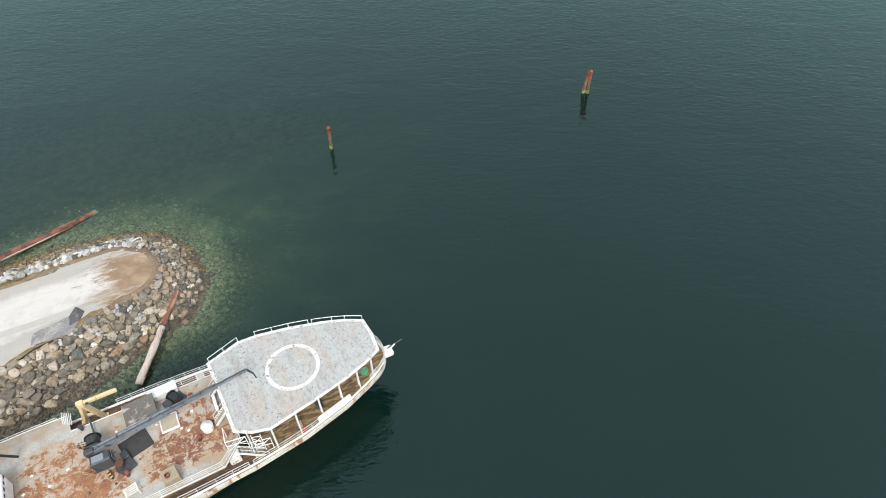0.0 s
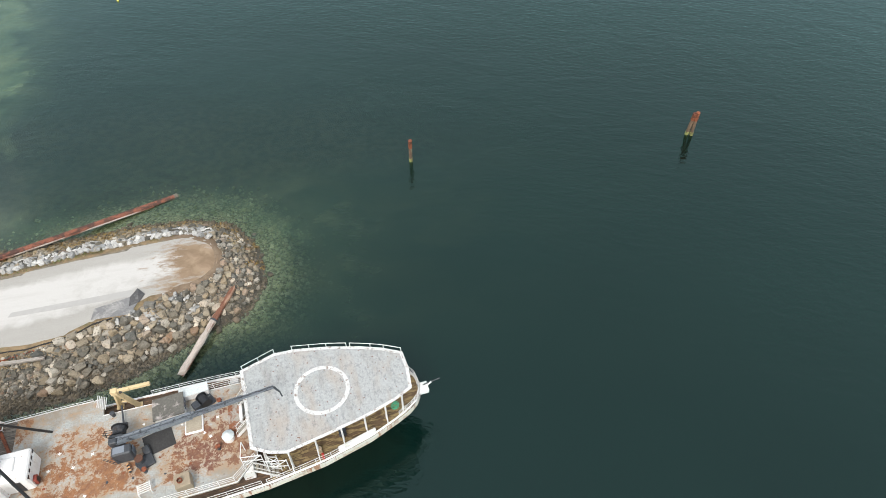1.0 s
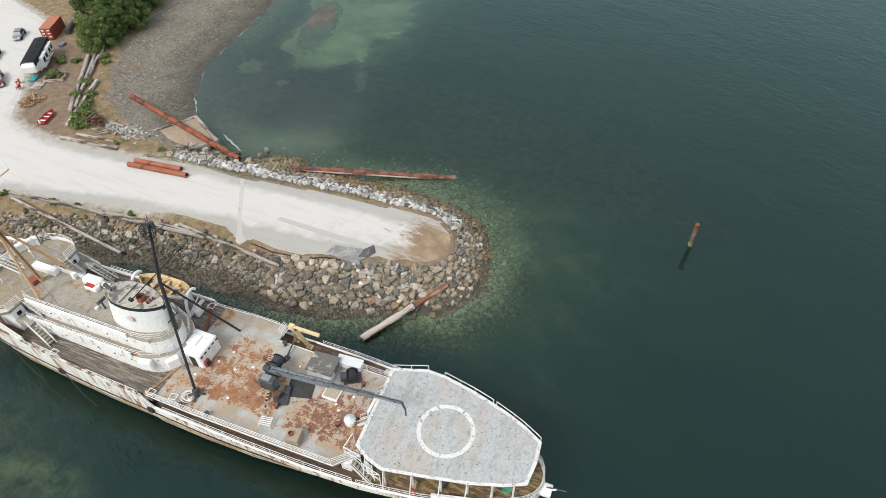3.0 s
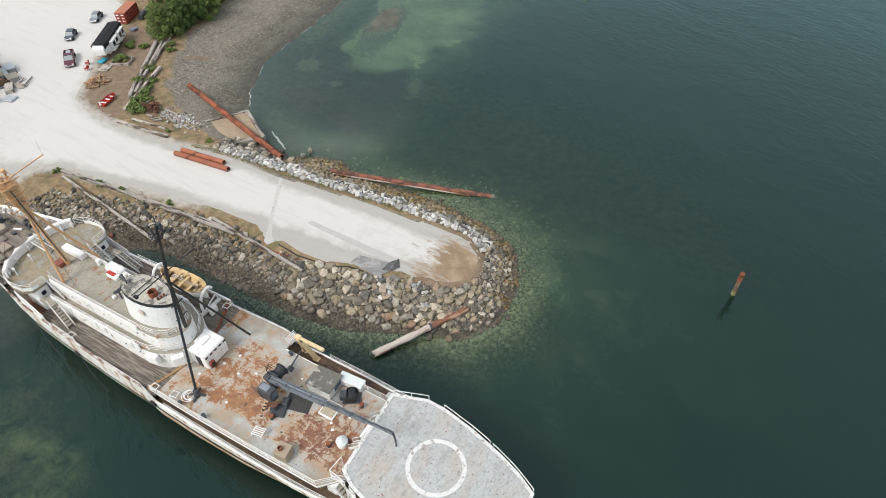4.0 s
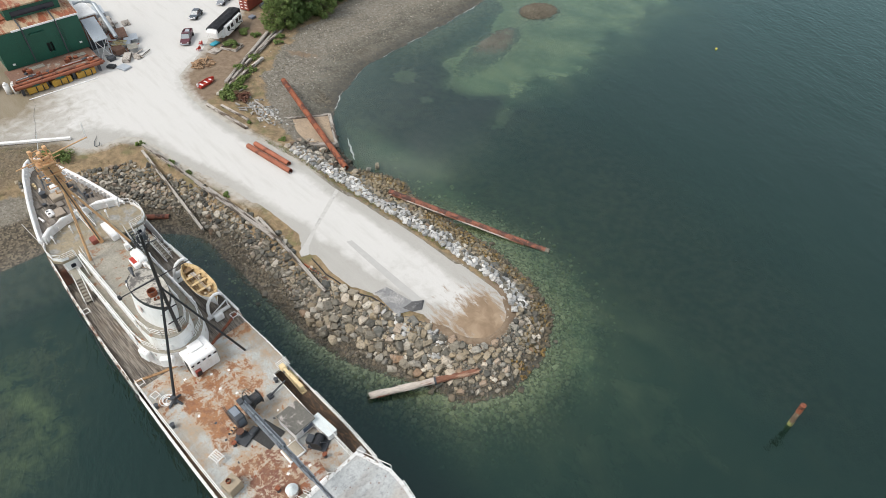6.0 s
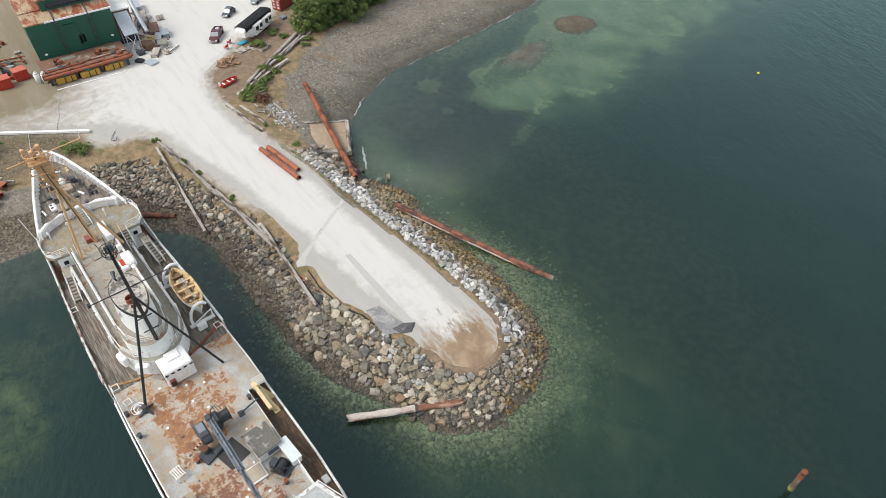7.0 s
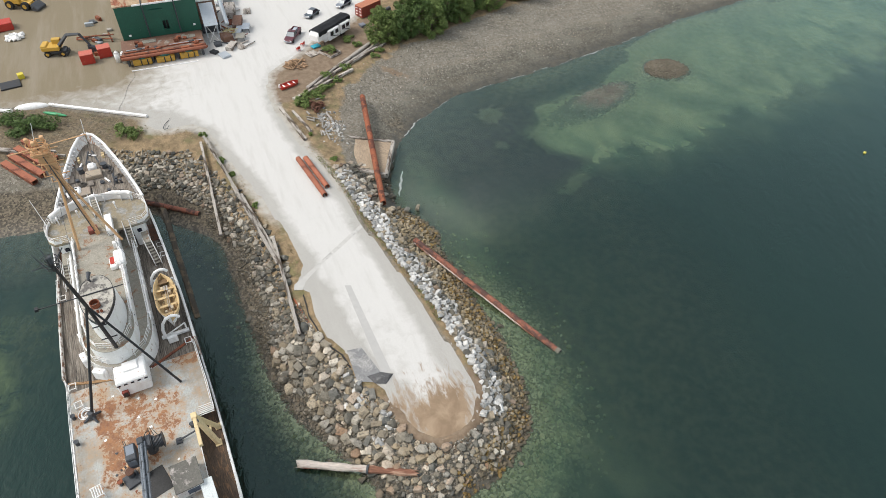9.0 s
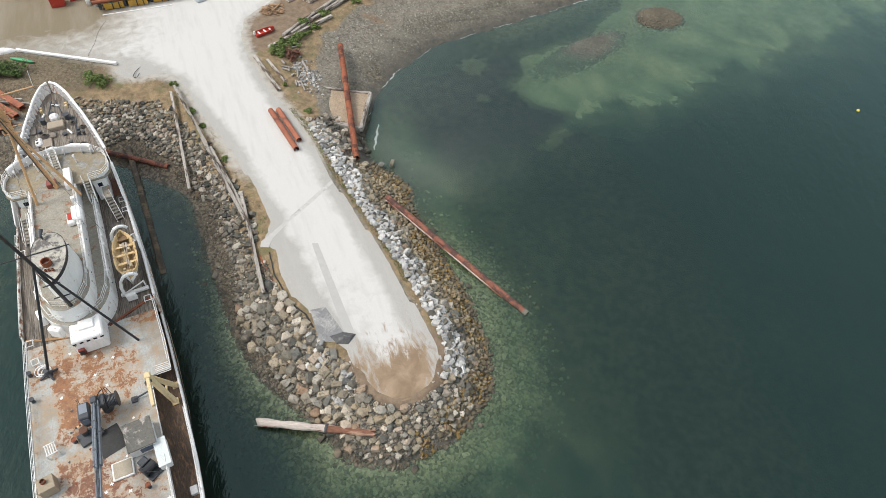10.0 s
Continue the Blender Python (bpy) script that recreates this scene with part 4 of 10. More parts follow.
bm = bmesh.new()
prism(bm, [(-42.2, 61.4), (-42.6, 60.3), (-43.6, 60.6), (-45.4, 63.3), (-48.8, 68.0), (-52.3, 72.9), (-51.6, 73.0), (-48.7, 69.0), (-46.0, 65.0), (-43.6, 62.2)][::-1], 3.0, 3.122)
seam = part("road_seam", bm, surface("dusty grey gravel", (0.47, 0.462, 0.44), 0.95, grain=2, spread=0.07, stain=(0.53, 0.522, 0.50), stain_amount=0.5, stain_scale=0.25))
tagged(seam, "pale grey patched seam across the gravel road", "road", kind="structure")

# ---- the ship: its own axes run forward from the stern, to port, and up from the water ----
SHIP = pose(10.6, 43.35, 0, 0, 0, 184.2)
ship = thing("ship", SHIP, "laid-up white survey ship with rusty grey decks, moored beside the breakwater", "ship")

STATIONS = [(0.0, 0.15, 6.3), (0.25, 1.15, 6.3), (0.8, 2.0, 6.3), (1.8, 2.8, 6.3), (3.4, 3.55, 6.25), (6.7, 4.85, 6.2), (12, 6.2, 6.2), (18, 7.0, 6.2), (24, 7.3, 6.2), (31, 7.35, 6.25), (38, 7.3, 6.35), (43.4, 7.2, 6.5),
            (44.6, 7.2, 8.45), (52, 7.05, 8.6), (60, 6.65, 8.95), (66, 6.25, 9.4), (69.6, 5.9, 9.7), (70.8, 5.8, 11.0), (74, 5.2, 11.15), (77, 4.55, 11.3), (80, 3.85, 11.45), (83, 3.0, 11.6), (85.5, 2.3, 11.75), (87.2, 1.6, 11.85), (88.2, 1.05, 11.95), (88.75, 0.5, 12.0), (88.9, 0.12, 12.0)]


def along(s, k):
    return float(np.interp(s, [r[0] for r in STATIONS], [r[k] for r in STATIONS]))


def beam(s):
    return along(s, 1)


def hull_ring(s, b, top):
    """Half section from keel to sheer, with flare forward and a counter aft."""
    fine = float(smoothstep(66, 89.3, s))
    rake = 6.5 * fine ** 1.6
    counter = 7.0 * (1 - min(1, s / 16.0)) ** 1.4
    tuck = float(smoothstep(36, 2, s))
    rows = []
    for f in (-0.22, 0.0, 0.25, 0.55, 0.85, 1.0):
        z = f * top
        k = max(0.0, f)
        full = 0.80 + 0.20 * min(1.0, k / 0.5) ** 0.8
        flare = (1 - fine) * full + fine * (0.12 + 0.88 * k ** 1.25)
        w = b * flare * (1 - 0.66 * tuck * (1 - k) ** 1.1)
        if f < 0:
            w *= 0.75
        rows.append((s - rake * (1 - k) + counter * (1 - k), w, z))
    wall = 0.14 if b > 0.3 else 0.05
    rows += [(s - 0.01, max(0.01, b - wall), top), (s - 0.01, max(0.01, b - wall), top - 1.5)]
    return rows


def build_hull():
    bm = bmesh.new()
    rings = [hull_ring(*r) for r in STATIONS]
    for side in (1, -1):
        cols = [[bm.verts.new((x, side * y, z)) for x, y, z in ring] for ring in rings]
        for a, b in zip(cols, cols[1:]):
            for i in range(len(a) - 1):
                bm.faces.new((a[i], b[i], b[i + 1], a[i + 1]))
    bmesh.ops.remove_doubles(bm, verts=bm.verts[:], dist=0.02)
    bmesh.ops.recalc_face_normals(bm, faces=bm.faces[:])
    hull = part("hull", bm, hull_paint, ship, "white hull weeping rust, yellowed towards the waterline", smooth=True)
    hull.data.set_sharp_from_angle(angle=radians(35))
    for side in (1, -1):
        bm = bmesh.new()
        line = []
        for s in np.linspace(3, 69, 34):
            z = 4.7 + 1.5 * max(0, (s - 36) / 33)
            ring = hull_ring(s, beam(s), along(s, 2))[1:6]
            k = float(np.interp(z, [q[2] for q in ring], [q[1] for q in ring]))
            line.append((float(np.interp(z, [q[2] for q in ring], [q[0] for q in ring])), side * (k + 0.03), z))
        pipe(bm, line, 0.075, 6)
        part("rubbing_strake", bm, black_paint, hull, "dark rubbing strake")
    for s in (44.0, 57.5):
        bm = bmesh.new()
        pipe(bm, [(0.36 * math.cos(2 * math.pi * i / 16), 0, 0.36 * math.sin(2 * math.pi * i / 16)) for i in range(17)], 0.16, 8)
        fender = part("fender", bm, rubber, hull, "black tyre fender", smooth=True)
        fender.matrix_basis = pose(s, beam(s) + 0.12, 5.7)
    return hull


hull = build_hull()


def deck_outline(s0, s1, gap, step=1.5, lo=None, hi=None):
    n = max(2, int((s1 - s0) / step))
    ss = [s0 + (s1 - s0) * i / n for i in range(n + 1)]
    port = [(s, beam(s) - gap) for s in ss]
    return [(s, -w) for s, w in port] + port[::-1]


def sheer(s):
    return 8.0 + 1.2 * max(0.0, (s - 44) / 24) ** 1.3


bm = bmesh.new()
prism(bm, deck_outline(17.5, 44.2, 0.1, 0.6), 5.75, 6.1)
part("main_deck", bm, after_planks, ship, "dark brown planks of the main deck")
bm = bmesh.new()
prism(bm, deck_outline(0.35, 17.49, 0.1, 0.6), 5.75, 6.1)
part("stern_deck", bm, surface("yellow lichened planking", (0.13, 0.085, 0.048), 0.9, grain=5, spread=0.45, stain=(0.36, 0.27, 0.13), stain_amount=0.5, stain_scale=1.3, stretch=(0.5, 2.0, 1)), ship, "yellow-brown lichened planks of the stern deck")
bm = bmesh.new()
prism(bm, deck_outline(43.0, 71.5, 0.1), lambda s: sheer(s) - 0.3, sheer)
part("wood_deck", bm, planking, ship, "worn dark timber upper deck")
bm = bmesh.new()
prism(bm, deck_outline(70.2, 88.6, 0.14), 10.1, lambda s: 10.3 + 0.35 * (s - 70) / 19)
part("foredeck", bm, fore_planks, ship, "weathered grey planked foredeck")
# bulwark stays inside the bow
for side in (1, -1):
    s = 71.6
    while s < 88:
        w = beam(s) - 0.14
        bm = bmesh.new()
        prism(bm, [(s - 0.05, side * (w - 0.4)), (s + 0.05, side * (w - 0.4)), (s + 0.05, side * w), (s - 0.05, side * w)][::side], 10.3, along(s, 2) - 0.05)
        part("bulwark_stay", bm, clean_white, hull)
        s += 0.85
bm = bmesh.new()
rows = [(s, beam(s)) for s in np.linspace(71, 88.85, 30)]
for side in (1, -1):
    pipe(bm, [(s, side * (w - 0.04), along(s, 2) + 0.03) for s, w in rows], 0.2, 8)
part("bulwark_cap", bm, clean_white, ship, "thick white bulwark rail")

GREY = [(42.6, -2.0), (43.8, -4.6), (44.9, -6.95), (38, -7.15), (34.3, -7.1), (34.1, -4.95), (18.6, -4.8), (18.4, 4.5), (20.6, 6.75), (30, 6.9), (38, 6.95), (44.2, 6.85), (42.8, 2.0)]
bm = bmesh.new()
prism(bm, GREY[::-1], 7.72, 8.0)
part("grey_deck", bm, deck_grey, ship, "grey painted steel deck with large flaking rust patches")
bm = bmesh.new()
rim = GREY[::-1]
pipe(bm, [(*a, 8.03) for a in rim + rim[:1]], 0.06, 5)
part("deck_coaming", bm, rail_paint, ship, "low white coaming along the deck edge")
for line, m, lab in (([(42.7, -1.9), (43.9, -4.6), (45.0, -6.9)], rusty_steel, "rusty plate edge between the timber and the steel deck"), ([(44.3, 6.8), (43.4, 4.2), (42.9, 2.2)], surface("weathered orange plank", (0.36, 0.22, 0.11), 0.85, stain=(0.2, 0.1, 0.05), stain_amount=0.45), "orange-brown wooden waterway board")):
    bm = bmesh.new()
    for (s0, p0), (s1, p1) in zip(line, line[1:]):
        a, b = Vector((s0, p0, 0)), Vector((s1, p1, 0))
        q = Matrix.Translation((a + b) / 2 + Vector((0, 0, 8.0))) @ (b - a).to_track_quat("X", "Z").to_matrix().to_4x4()
        n = (b - a).length / 2 + 0.05
        box(bm, -n, n, -0.17, 0.17, 0.0, 0.14, q, bevel=0.03)
    part("deck_edge_board", bm, m, ship, lab)
bm = bmesh.new()
prism(bm, [(18.9, -4.6), (43.5, -4.6), (43.5, 5.3), (21, 5.3), (18.9, 4.2)], 6.1, 7.72)
part("deckhouse", bm, white_paint, ship, "white lower deckhouse wall streaked with rust")


def railing(pts, height=1.05, bars=3, gap=1.6, parent=None, r=0.035, label=""):
    """Posts and bars along a line of (s, p, z): the bars are one part, every post is a piece of it."""
    bm = bmesh.new()
    pipe(bm, [(x, y, z + height) for x, y, z in pts], r, 5)
    rail = part("railing", bm, rail_paint, parent or ship, label)
    for k in range(bars - 1):
        bm = bmesh.new()
        pipe(bm, [(x, y, z + height * (k + 1) / bars) for x, y, z in pts], r * 0.75, 5)
        part("bar", bm, rail_paint, rail)
    bm = bmesh.new()
    rod(bm, (0, 0, 0), (0, 0, height), r, n=5)
    me = None
    for a, b in zip(pts, pts[1:]):
        a, b = Vector(a), Vector(b)
        n = max(1, round((b - a).length / gap))
        for i in range(n + 1):
            at = a.lerp(b, i / n)
            if me is None:
                post = part("post", bm, rail_paint, rail)
                me = post.data
                post.matrix_basis = Matrix.Translation(at)
            elif i < n or b == Vector(pts[-1]):
                shared("post", me, rail, Matrix.Translation(at))
    return rail


# rails of the grey deck, the galleries and the wood deck
railing([(43.8, 6.8, 8.0), (38, 6.85, 8.0), (30, 6.8, 8.0), (20.8, 6.65, 8.0), (18.6, 4.7, 8.0)])
railing([(44.6, -6.85, 8.0), (38.5, -7.0, 8.0), (35.2, -7.0, 8.0)], 0.55, 2)
railing([(24.0, -4.9, 8.0), (19, -4.85, 8.0)])
railing([(s, beam(s) - 0.1, 6.25) for s in (42, 38, 34, 30, 26, 22, 18.5)], 0.95, 2, 2.0)
railing([(s, beam(s) - 0.1, 6.2) for s in (18, 14.5, 11.2, 8)], 0.9, 2)
railing([(s, -beam(s) + 0.1, 6.25) for s in (29.5, 25, 22, 18.5)], 1.0, 3)
railing([(s, -beam(s) + 0.1, 6.2) for s in (18, 14, 10, 6, 3)], 0.9, 2)
railing([(3.2, 3.4, 6.3), (1.6, 2.6, 6.3), (0.7, 1.8, 6.3), (0.3, 0.9, 6.3), (0.2, 0, 6.3), (0.35, -1.1, 6.3), (0.9, -2.0, 6.3), (1.9, -2.8, 6.3)], 1.0, 3, 0.8)
railing([(s, beam(s) - 0.1, along(s, 2)) for s in (44.8, 48, 52)], 0.5, 1, 1.5)
railing([(s, beam(s) - 0.1, along(s, 2)) for s in (56, 60)], 0.9, 2, 1.5)
railing([(s, -beam(s) + 0.1, along(s, 2)) for s in (52, 55, 58, 60)], 0.9, 3, 1.4)

# ---- helideck ----
HELI = [(18.4, 4.5), (16.9, 5.4), (15.2, 5.88), (10.5, 5.0), (6.6, 4.15), (3.5, 3.2), (1.7, 2.35), (1.45, 0.0), (1.6, -2.05), (3.5, -3.1), (5.8, -4.0), (9.4, -5.05), (13.0, -5.78), (15.2, -5.88), (18.75, -4.75)]
bm = bmesh.new()
prism(bm, HELI[::-1], 9.72, 10.0)
heli = part("helideck", bm, heli_grey, ship, "pale grey helicopter deck with grime and rust blisters")
bm = bmesh.new()
strip(bm, inset(HELI[::-1], 0.02), inset(HELI[::-1], 0.36), 10.004, 10.012)
part("white_border", bm, worn_marking, heli, "white painted edge line")
bm = bmesh.new()
n = 64
ring = lambda r: [(10.75 + r * math.cos(2 * math.pi * i / n), r * math.sin(2 * math.pi * i / n)) for i in range(n)]
strip(bm, ring(3.02), ring(2.58), 10.004, 10.012)
part("landing_circle", bm, worn_marking, heli, "white painted landing circle")
bm = bmesh.new()
pipe(bm, [(*a, 9.8) for a in HELI + HELI[:1]], 0.16, 6)
part("edge_beam", bm, white_paint, heli, "white edge beam with rust")
for s in (17.6, 15.2, 12.4, 9.6, 7.0, 4.6, 2.6):
    for side in (1, -1):
        w = float(np.interp(s, [1.75, 3.3, 15.4, 18.4], [2.5, 3.0, 5.95, 4.6])) - 0.1
        bm = bmesh.new()
        rod(bm, (s, side * w, 6.1), (s, side * w, 9.75), 0.11, n=8)
        rod(bm, (s, side * w, 8.6), (s, side * (w - 1.6), 9.7), 0.07, n=6)
        out = min(beam(s) - 0.15, w + 1.4)
        if out > w + 0.3:
            rod(bm, (s, side * out, 6.1), (s, side * w, 9.6), 0.07, n=6)
        part("helideck_stanchion", bm, rail_paint, ship, "white helideck stanchion")
for pts in ([(18.8, -5.0), (15.2, -6.25)], [(13.2, -6.1), (9.4, -5.35), (7.2, -4.75)], [(6.8, -4.62), (4.6, -3.85), (3.2, -3.25), (1.4, -2.3)]):
    railing([(s, p, 10.0) for s, p in pts], 0.75, 1, 2.2, heli, 0.045, "folding white safety rail")
bm = bmesh.new()
for p in (-4.0, -1.4, 1.2, 3.8):
    rod(bm, (18.45, p, 8.0), (18.3, p, 9.8), 0.09, n=6)
rod(bm, (18.5, -4.5, 9.3), (18.5, 4.4, 9.3), 0.06, n=6)
part("helideck_front_frame", bm, rail_paint, ship, "white frame under the helideck edge")
# ladders between the decks at the helideck
def ladder(name, a, b, width, parent=None, steps=8, material=None):
    """A stair with two strings and treads."""
    a, b = Vector(a), Vector(b)
    d = b - a
    side = Vector((-d.y, d.x, 0)).normalized() * width / 2
    bm = bmesh.new()
    for k in (1, -1):
        q = Matrix.Translation((a + b) / 2 + side * k) @ d.to_track_quat("X", "Z").to_matrix().to_4x4()
        box(bm, -d.length / 2, d.length / 2, -0.035, 0.035, -0.14, 0.16, q)
        rod(bm, a + side * k + Vector((0, 0, 0.9)), b + side * k + Vector((0, 0, 0.9)), 0.03, n=5)
        for e in (a, b):
            rod(bm, e + side * k, e + side * k + Vector((0, 0, 0.9)), 0.03, n=5)
    st = part(name, bm, material or rail_paint, parent or ship, "steep white ship's stair")
    for i in range(1, steps):
        at = a.lerp(b, i / steps)
        bm = bmesh.new()
        box(bm, -0.16, 0.16, -width / 2, width / 2, -0.03, 0.03, Matrix.Rotation(math.atan2(d.y, d.x), 4, "Z"))
        part("tread", bm, house_tan, st).matrix_basis = Matrix.Translation(at)
    return st


ladder("stair", (19.9, -2.2, 8.0), (18.5, -2.2, 10.0), 0.8)
ladder("stair", (20.2, 1.4, 8.0), (18.5, 1.4, 10.0), 0.8)
ladder("stair", (16.2, 6.1, 5.6), (19.0, 5.6, 8.0), 0.8)

# stern fairlead and the anchor light staff
bm = bmesh.new()
box(bm, -0.9, 0.25, -0.35, 0.95, 5.2, 5.9, bevel=0.1)
rod(bm, (-0.4, 0.3, 5.7), (-1.3, 0.4, 6.6), 0.16, 0.1, n=8)
part("stern_fairlead", bm, clean_white, ship, "white stern fairlead block")
bm = bmesh.new()
rod(bm, (-0.3, 0.3, 6.2), (-2.3, 0.4, 6.9), 0.07, n=6)
part("stern_staff", bm, dark_steel, ship)

# ---- superstructure ----
def round_house(s0, s1, half, r, n=10, mid=0.0):
    """Straight sides with a rounded after end at s0."""
    aft = [(s0 + r - r * math.sin(a), mid + half * math.cos(a)) for a in np.linspace(0, math.pi, 2 * n + 1)]
    return [(s1, mid + half)] + aft + [(s1, mid - half)]


L1 = round_house(42.2, 66.0, 3.75, 4.6, mid=0.5)
L2 = round_house(42.6, 66.5, 2.55, 3.4, mid=0.75)
bm = bmesh.new()
prism(bm, L1, lambda s: sheer(max(44, s)) - 0.2, 10.6)
house = part("lower_house", bm, white_paint, ship, "long white lower deckhouse with a rounded after end")
bm = bmesh.new()
prism(bm, [(s, 0.5 + (p - 0.5) * 0.985) for s, p in L1], 10.6, 10.66)
part("house_deck", bm, house_tan, ship, "tan-grey walkway deck on the lower house")
bm = bmesh.new()
prism(bm, L2, 10.6, 12.8)
upper_house = part("upper_house", bm, white_paint, ship, "white upper deckhouse")
top_outline = [(s, p) for s, p in round_house(42.6, 62.9, 2.55, 3.4, mid=0.75)]
bm = bmesh.new()
prism(bm, top_outline, 12.8, 12.86)
part("top_deck", bm, house_tan, ship, "tan-grey boat deck with worn paint")
WING = [(62.8, 3.6), (62.9, 5.4), (63.8, 6.1), (65.4, 6.25), (67.0, 6.0), (68.6, 4.6), (69.6, 2.4), (69.9, 0), (69.6, -2.4), (68.6, -4.6), (67.0, -6.0), (65.4, -6.25), (63.8, -6.1), (62.9, -5.4), (62.8, -3.6)]
bm = bmesh.new()
prism(bm, WING, 12.55, 12.87)
part("bridge_deck", bm, surface("tan grey deck paint", (0.285, 0.24, 0.165), 0.8, grain=4, spread=0.24, stain=(0.33, 0.325, 0.30), stain_amount=0.48, stain_scale=0.6, grime=(0.15, 0.13, 0.08)), ship, "tan and grey worn bridge deck")
# curved front bulwark of the bridge
front = [(67.6, 5.5), (68.1, 5.0), (68.8, 4.3), (69.6, 2.4), (69.9, 0), (69.6, -2.4), (68.8, -4.3), (68.4, -4.7)]
bm = bmesh.new()
back = [(s - 0.22, p * 0.97) for s, p in front]
loop = front + back[::-1]
prism(bm, loop, 12.6, 13.9)
part("bridge_bulwark", bm, clean_white, ship, "thick white curved bulwark before the bridge")
bm = bmesh.new()
pipe(bm, [(s - 0.12, p * 0.985, 13.92) for s, p in front], 0.27, 8)
part("bulwark_top", bm, clean_white, ship, "broad white bulwark top")
for (s0, p0), (s1, p1) in zip(front, front[1:]):
    s, p = (s0 + s1) / 2, (p0 + p1) / 2
    bm = bmesh.new()
    box(bm, s - 0.62, s - 0.2, p * 0.97 - 0.04, p * 0.97 + 0.04, 12.87, 13.6)
    part("bulwark_stay", bm, clean_white, ship, "white bulwark stay")
# a second parapet stands lower, before the first
lower = [(s + 0.95, p * 0.98) for s, p in front[1:-1]]
bm = bmesh.new()
prism(bm, lower + [(s - 0.18, p * 0.97) for s, p in lower][::-1], 10.3, 12.1)
part("house_front", bm, white_paint, ship, "white curved house front below the bridge")
bm = bmesh.new()
prism(bm, lower + front[1:-1][::-1], 11.85, 11.95)
part("front_ledge", bm, house_tan, ship, "narrow ledge before the bridge")
for side in (1, -1):
    railing([(68.3, side * 4.9, 12.87), (67.4, side * 5.7, 12.87), (66.7, side * 6.0, 12.87), (65.4, side * 6.15, 12.87), (63.9, side * 6.0, 12.87), (63.0, side * 5.3, 12.87), (62.9, side * 3.7, 12.87)], 1.05, 4, 0.9)
    wing_edge = [(67.4, 5.72), (66.7, 6.02), (65.4, 6.17), (63.9, 6.02), (63.0, 5.32), (62.88, 4.6)]
    bm = bmesh.new()
    ring = [(s_, side * p_) for s_, p_ in wing_edge] + [(s_ - 0.0, side * (p_ - 0.07)) for s_, p_ in wing_edge[::-1]]
    prism(bm, ring[:: 1 if side > 0 else -1], 12.87, 13.3)
    part("wing_plate", bm, clean_white, ship, "white plate along the foot of the wing rail")
    # cabin under the wing with a small square window
    bm = bmesh.new()
    box(bm, 63.2, 66.0, side * 3.6 if side > 0 else -5.2, 5.2 if side > 0 else -3.6, 8.9, 12.55, bevel=0.06)
    cabin = part("wing_cabin", bm, clean_white, ship, "white cabin under the bridge wing")
    bm = bmesh.new()
    box(bm, 63.14, 63.2, side * 4.4 - 0.28, side * 4.4 + 0.28, 11.2, 11.75)
    part("window", bm, glass_dark, cabin, "small square dark window")
    ladder("stair", (58.6, side * 5.4, sheer(58.6)), (61.2, side * 4.9, 11.0), 0.85)
    bm = bmesh.new()
    prism(bm, [(60.9, side * 4.4), (63.2, side * 4.4), (63.2, side * 5.3), (60.9, side * 5.3)][:: 1 if side > 0 else -1], 10.85, 11.0)
    part("stair_landing", bm, house_tan, ship, "narrow tan stair landing")
    ladder("stair", (60.8, side * 3.2, 10.7), (63.0, side * 3.2, 12.9), 0.8)
    bm = bmesh.new()
    prism(bm, [(63.25, side * 3.9), (66.6, side * 3.9), (66.6, side * 5.95), (63.25, side * 6.2)][:: 1 if side > 0 else -1], 9.0, lambda s: sheer(s) + 0.05)
    part("side_well", bm, surface("red brown well deck", (0.17, 0.075, 0.045), 0.85, spread=0.3, stain=(0.10, 0.07, 0.05), stain_amount=0.45), ship, "red-brown rusted deck below the bridge wing")
    # bulwark plate at the ship's side abreast of the bridge
    bm = bmesh.new()
    prism(bm, [(61.8, side * (beam(61.8) - 0.05)), (66.2, side * (beam(66.2) - 0.05)), (66.2, side * (beam(66.2) - 0.17)), (61.8, side * (beam(61.8) - 0.17))][:: 1 if side < 0 else -1], 8.9, lambda s: 9.9 + 0.45 * (s - 61.8))
    part("side_bulwark", bm, clean_white, ship, "white raised side bulwark plate")
    # long rails and boxes on the house tops
    railing([(62.5, 0.5 + side * 3.65, 10.62), (55, 0.5 + side * 3.65, 10.62), (48, 0.5 + side * 3.65, 10.62), (46.0, 0.5 + side * 3.45, 10.62), (44.0, 0.5 + side * 2.7, 10.62)], 1.0, 3, 1.5)
    railing([(62.5, 0.75 + side * 2.45, 12.83), (55, 0.75 + side * 2.45, 12.83), (47, 0.75 + side * 2.45, 12.83), (45, 0.75 + side * 2.2, 12.83), (43.6, 0.75 + side * 1.5, 12.83)], 1.0, 3, 1.5)
    bm = bmesh.new()
    box(bm, 47.5, 62.4, 0.75 + side * 2.6 - 0.08, 0.75 + side * 2.6 + 0.08, 12.6, 13.3)
    part("canvas_dodger", bm, clean_white, ship, "white plate band along the boat deck edge")
    # portholes
    for s in np.arange(47.5, 62, 2.4):
        bm = bmesh.new()
        rod(bm, (s, 0.5 + side * 3.74, 9.7), (s, 0.5 + side * 3.79, 9.7), 0.13, n=12)
        part("porthole", bm, port_glass, house)
    for s in np.arange(48, 61, 2.8):
        bm = bmesh.new()
        rod(bm, (s, 0.75 + side * 2.54, 11.8), (s, 0.75 + side * 2.59, 11.8), 0.12, n=12)
        part("porthole", bm, port_glass, upper_house)
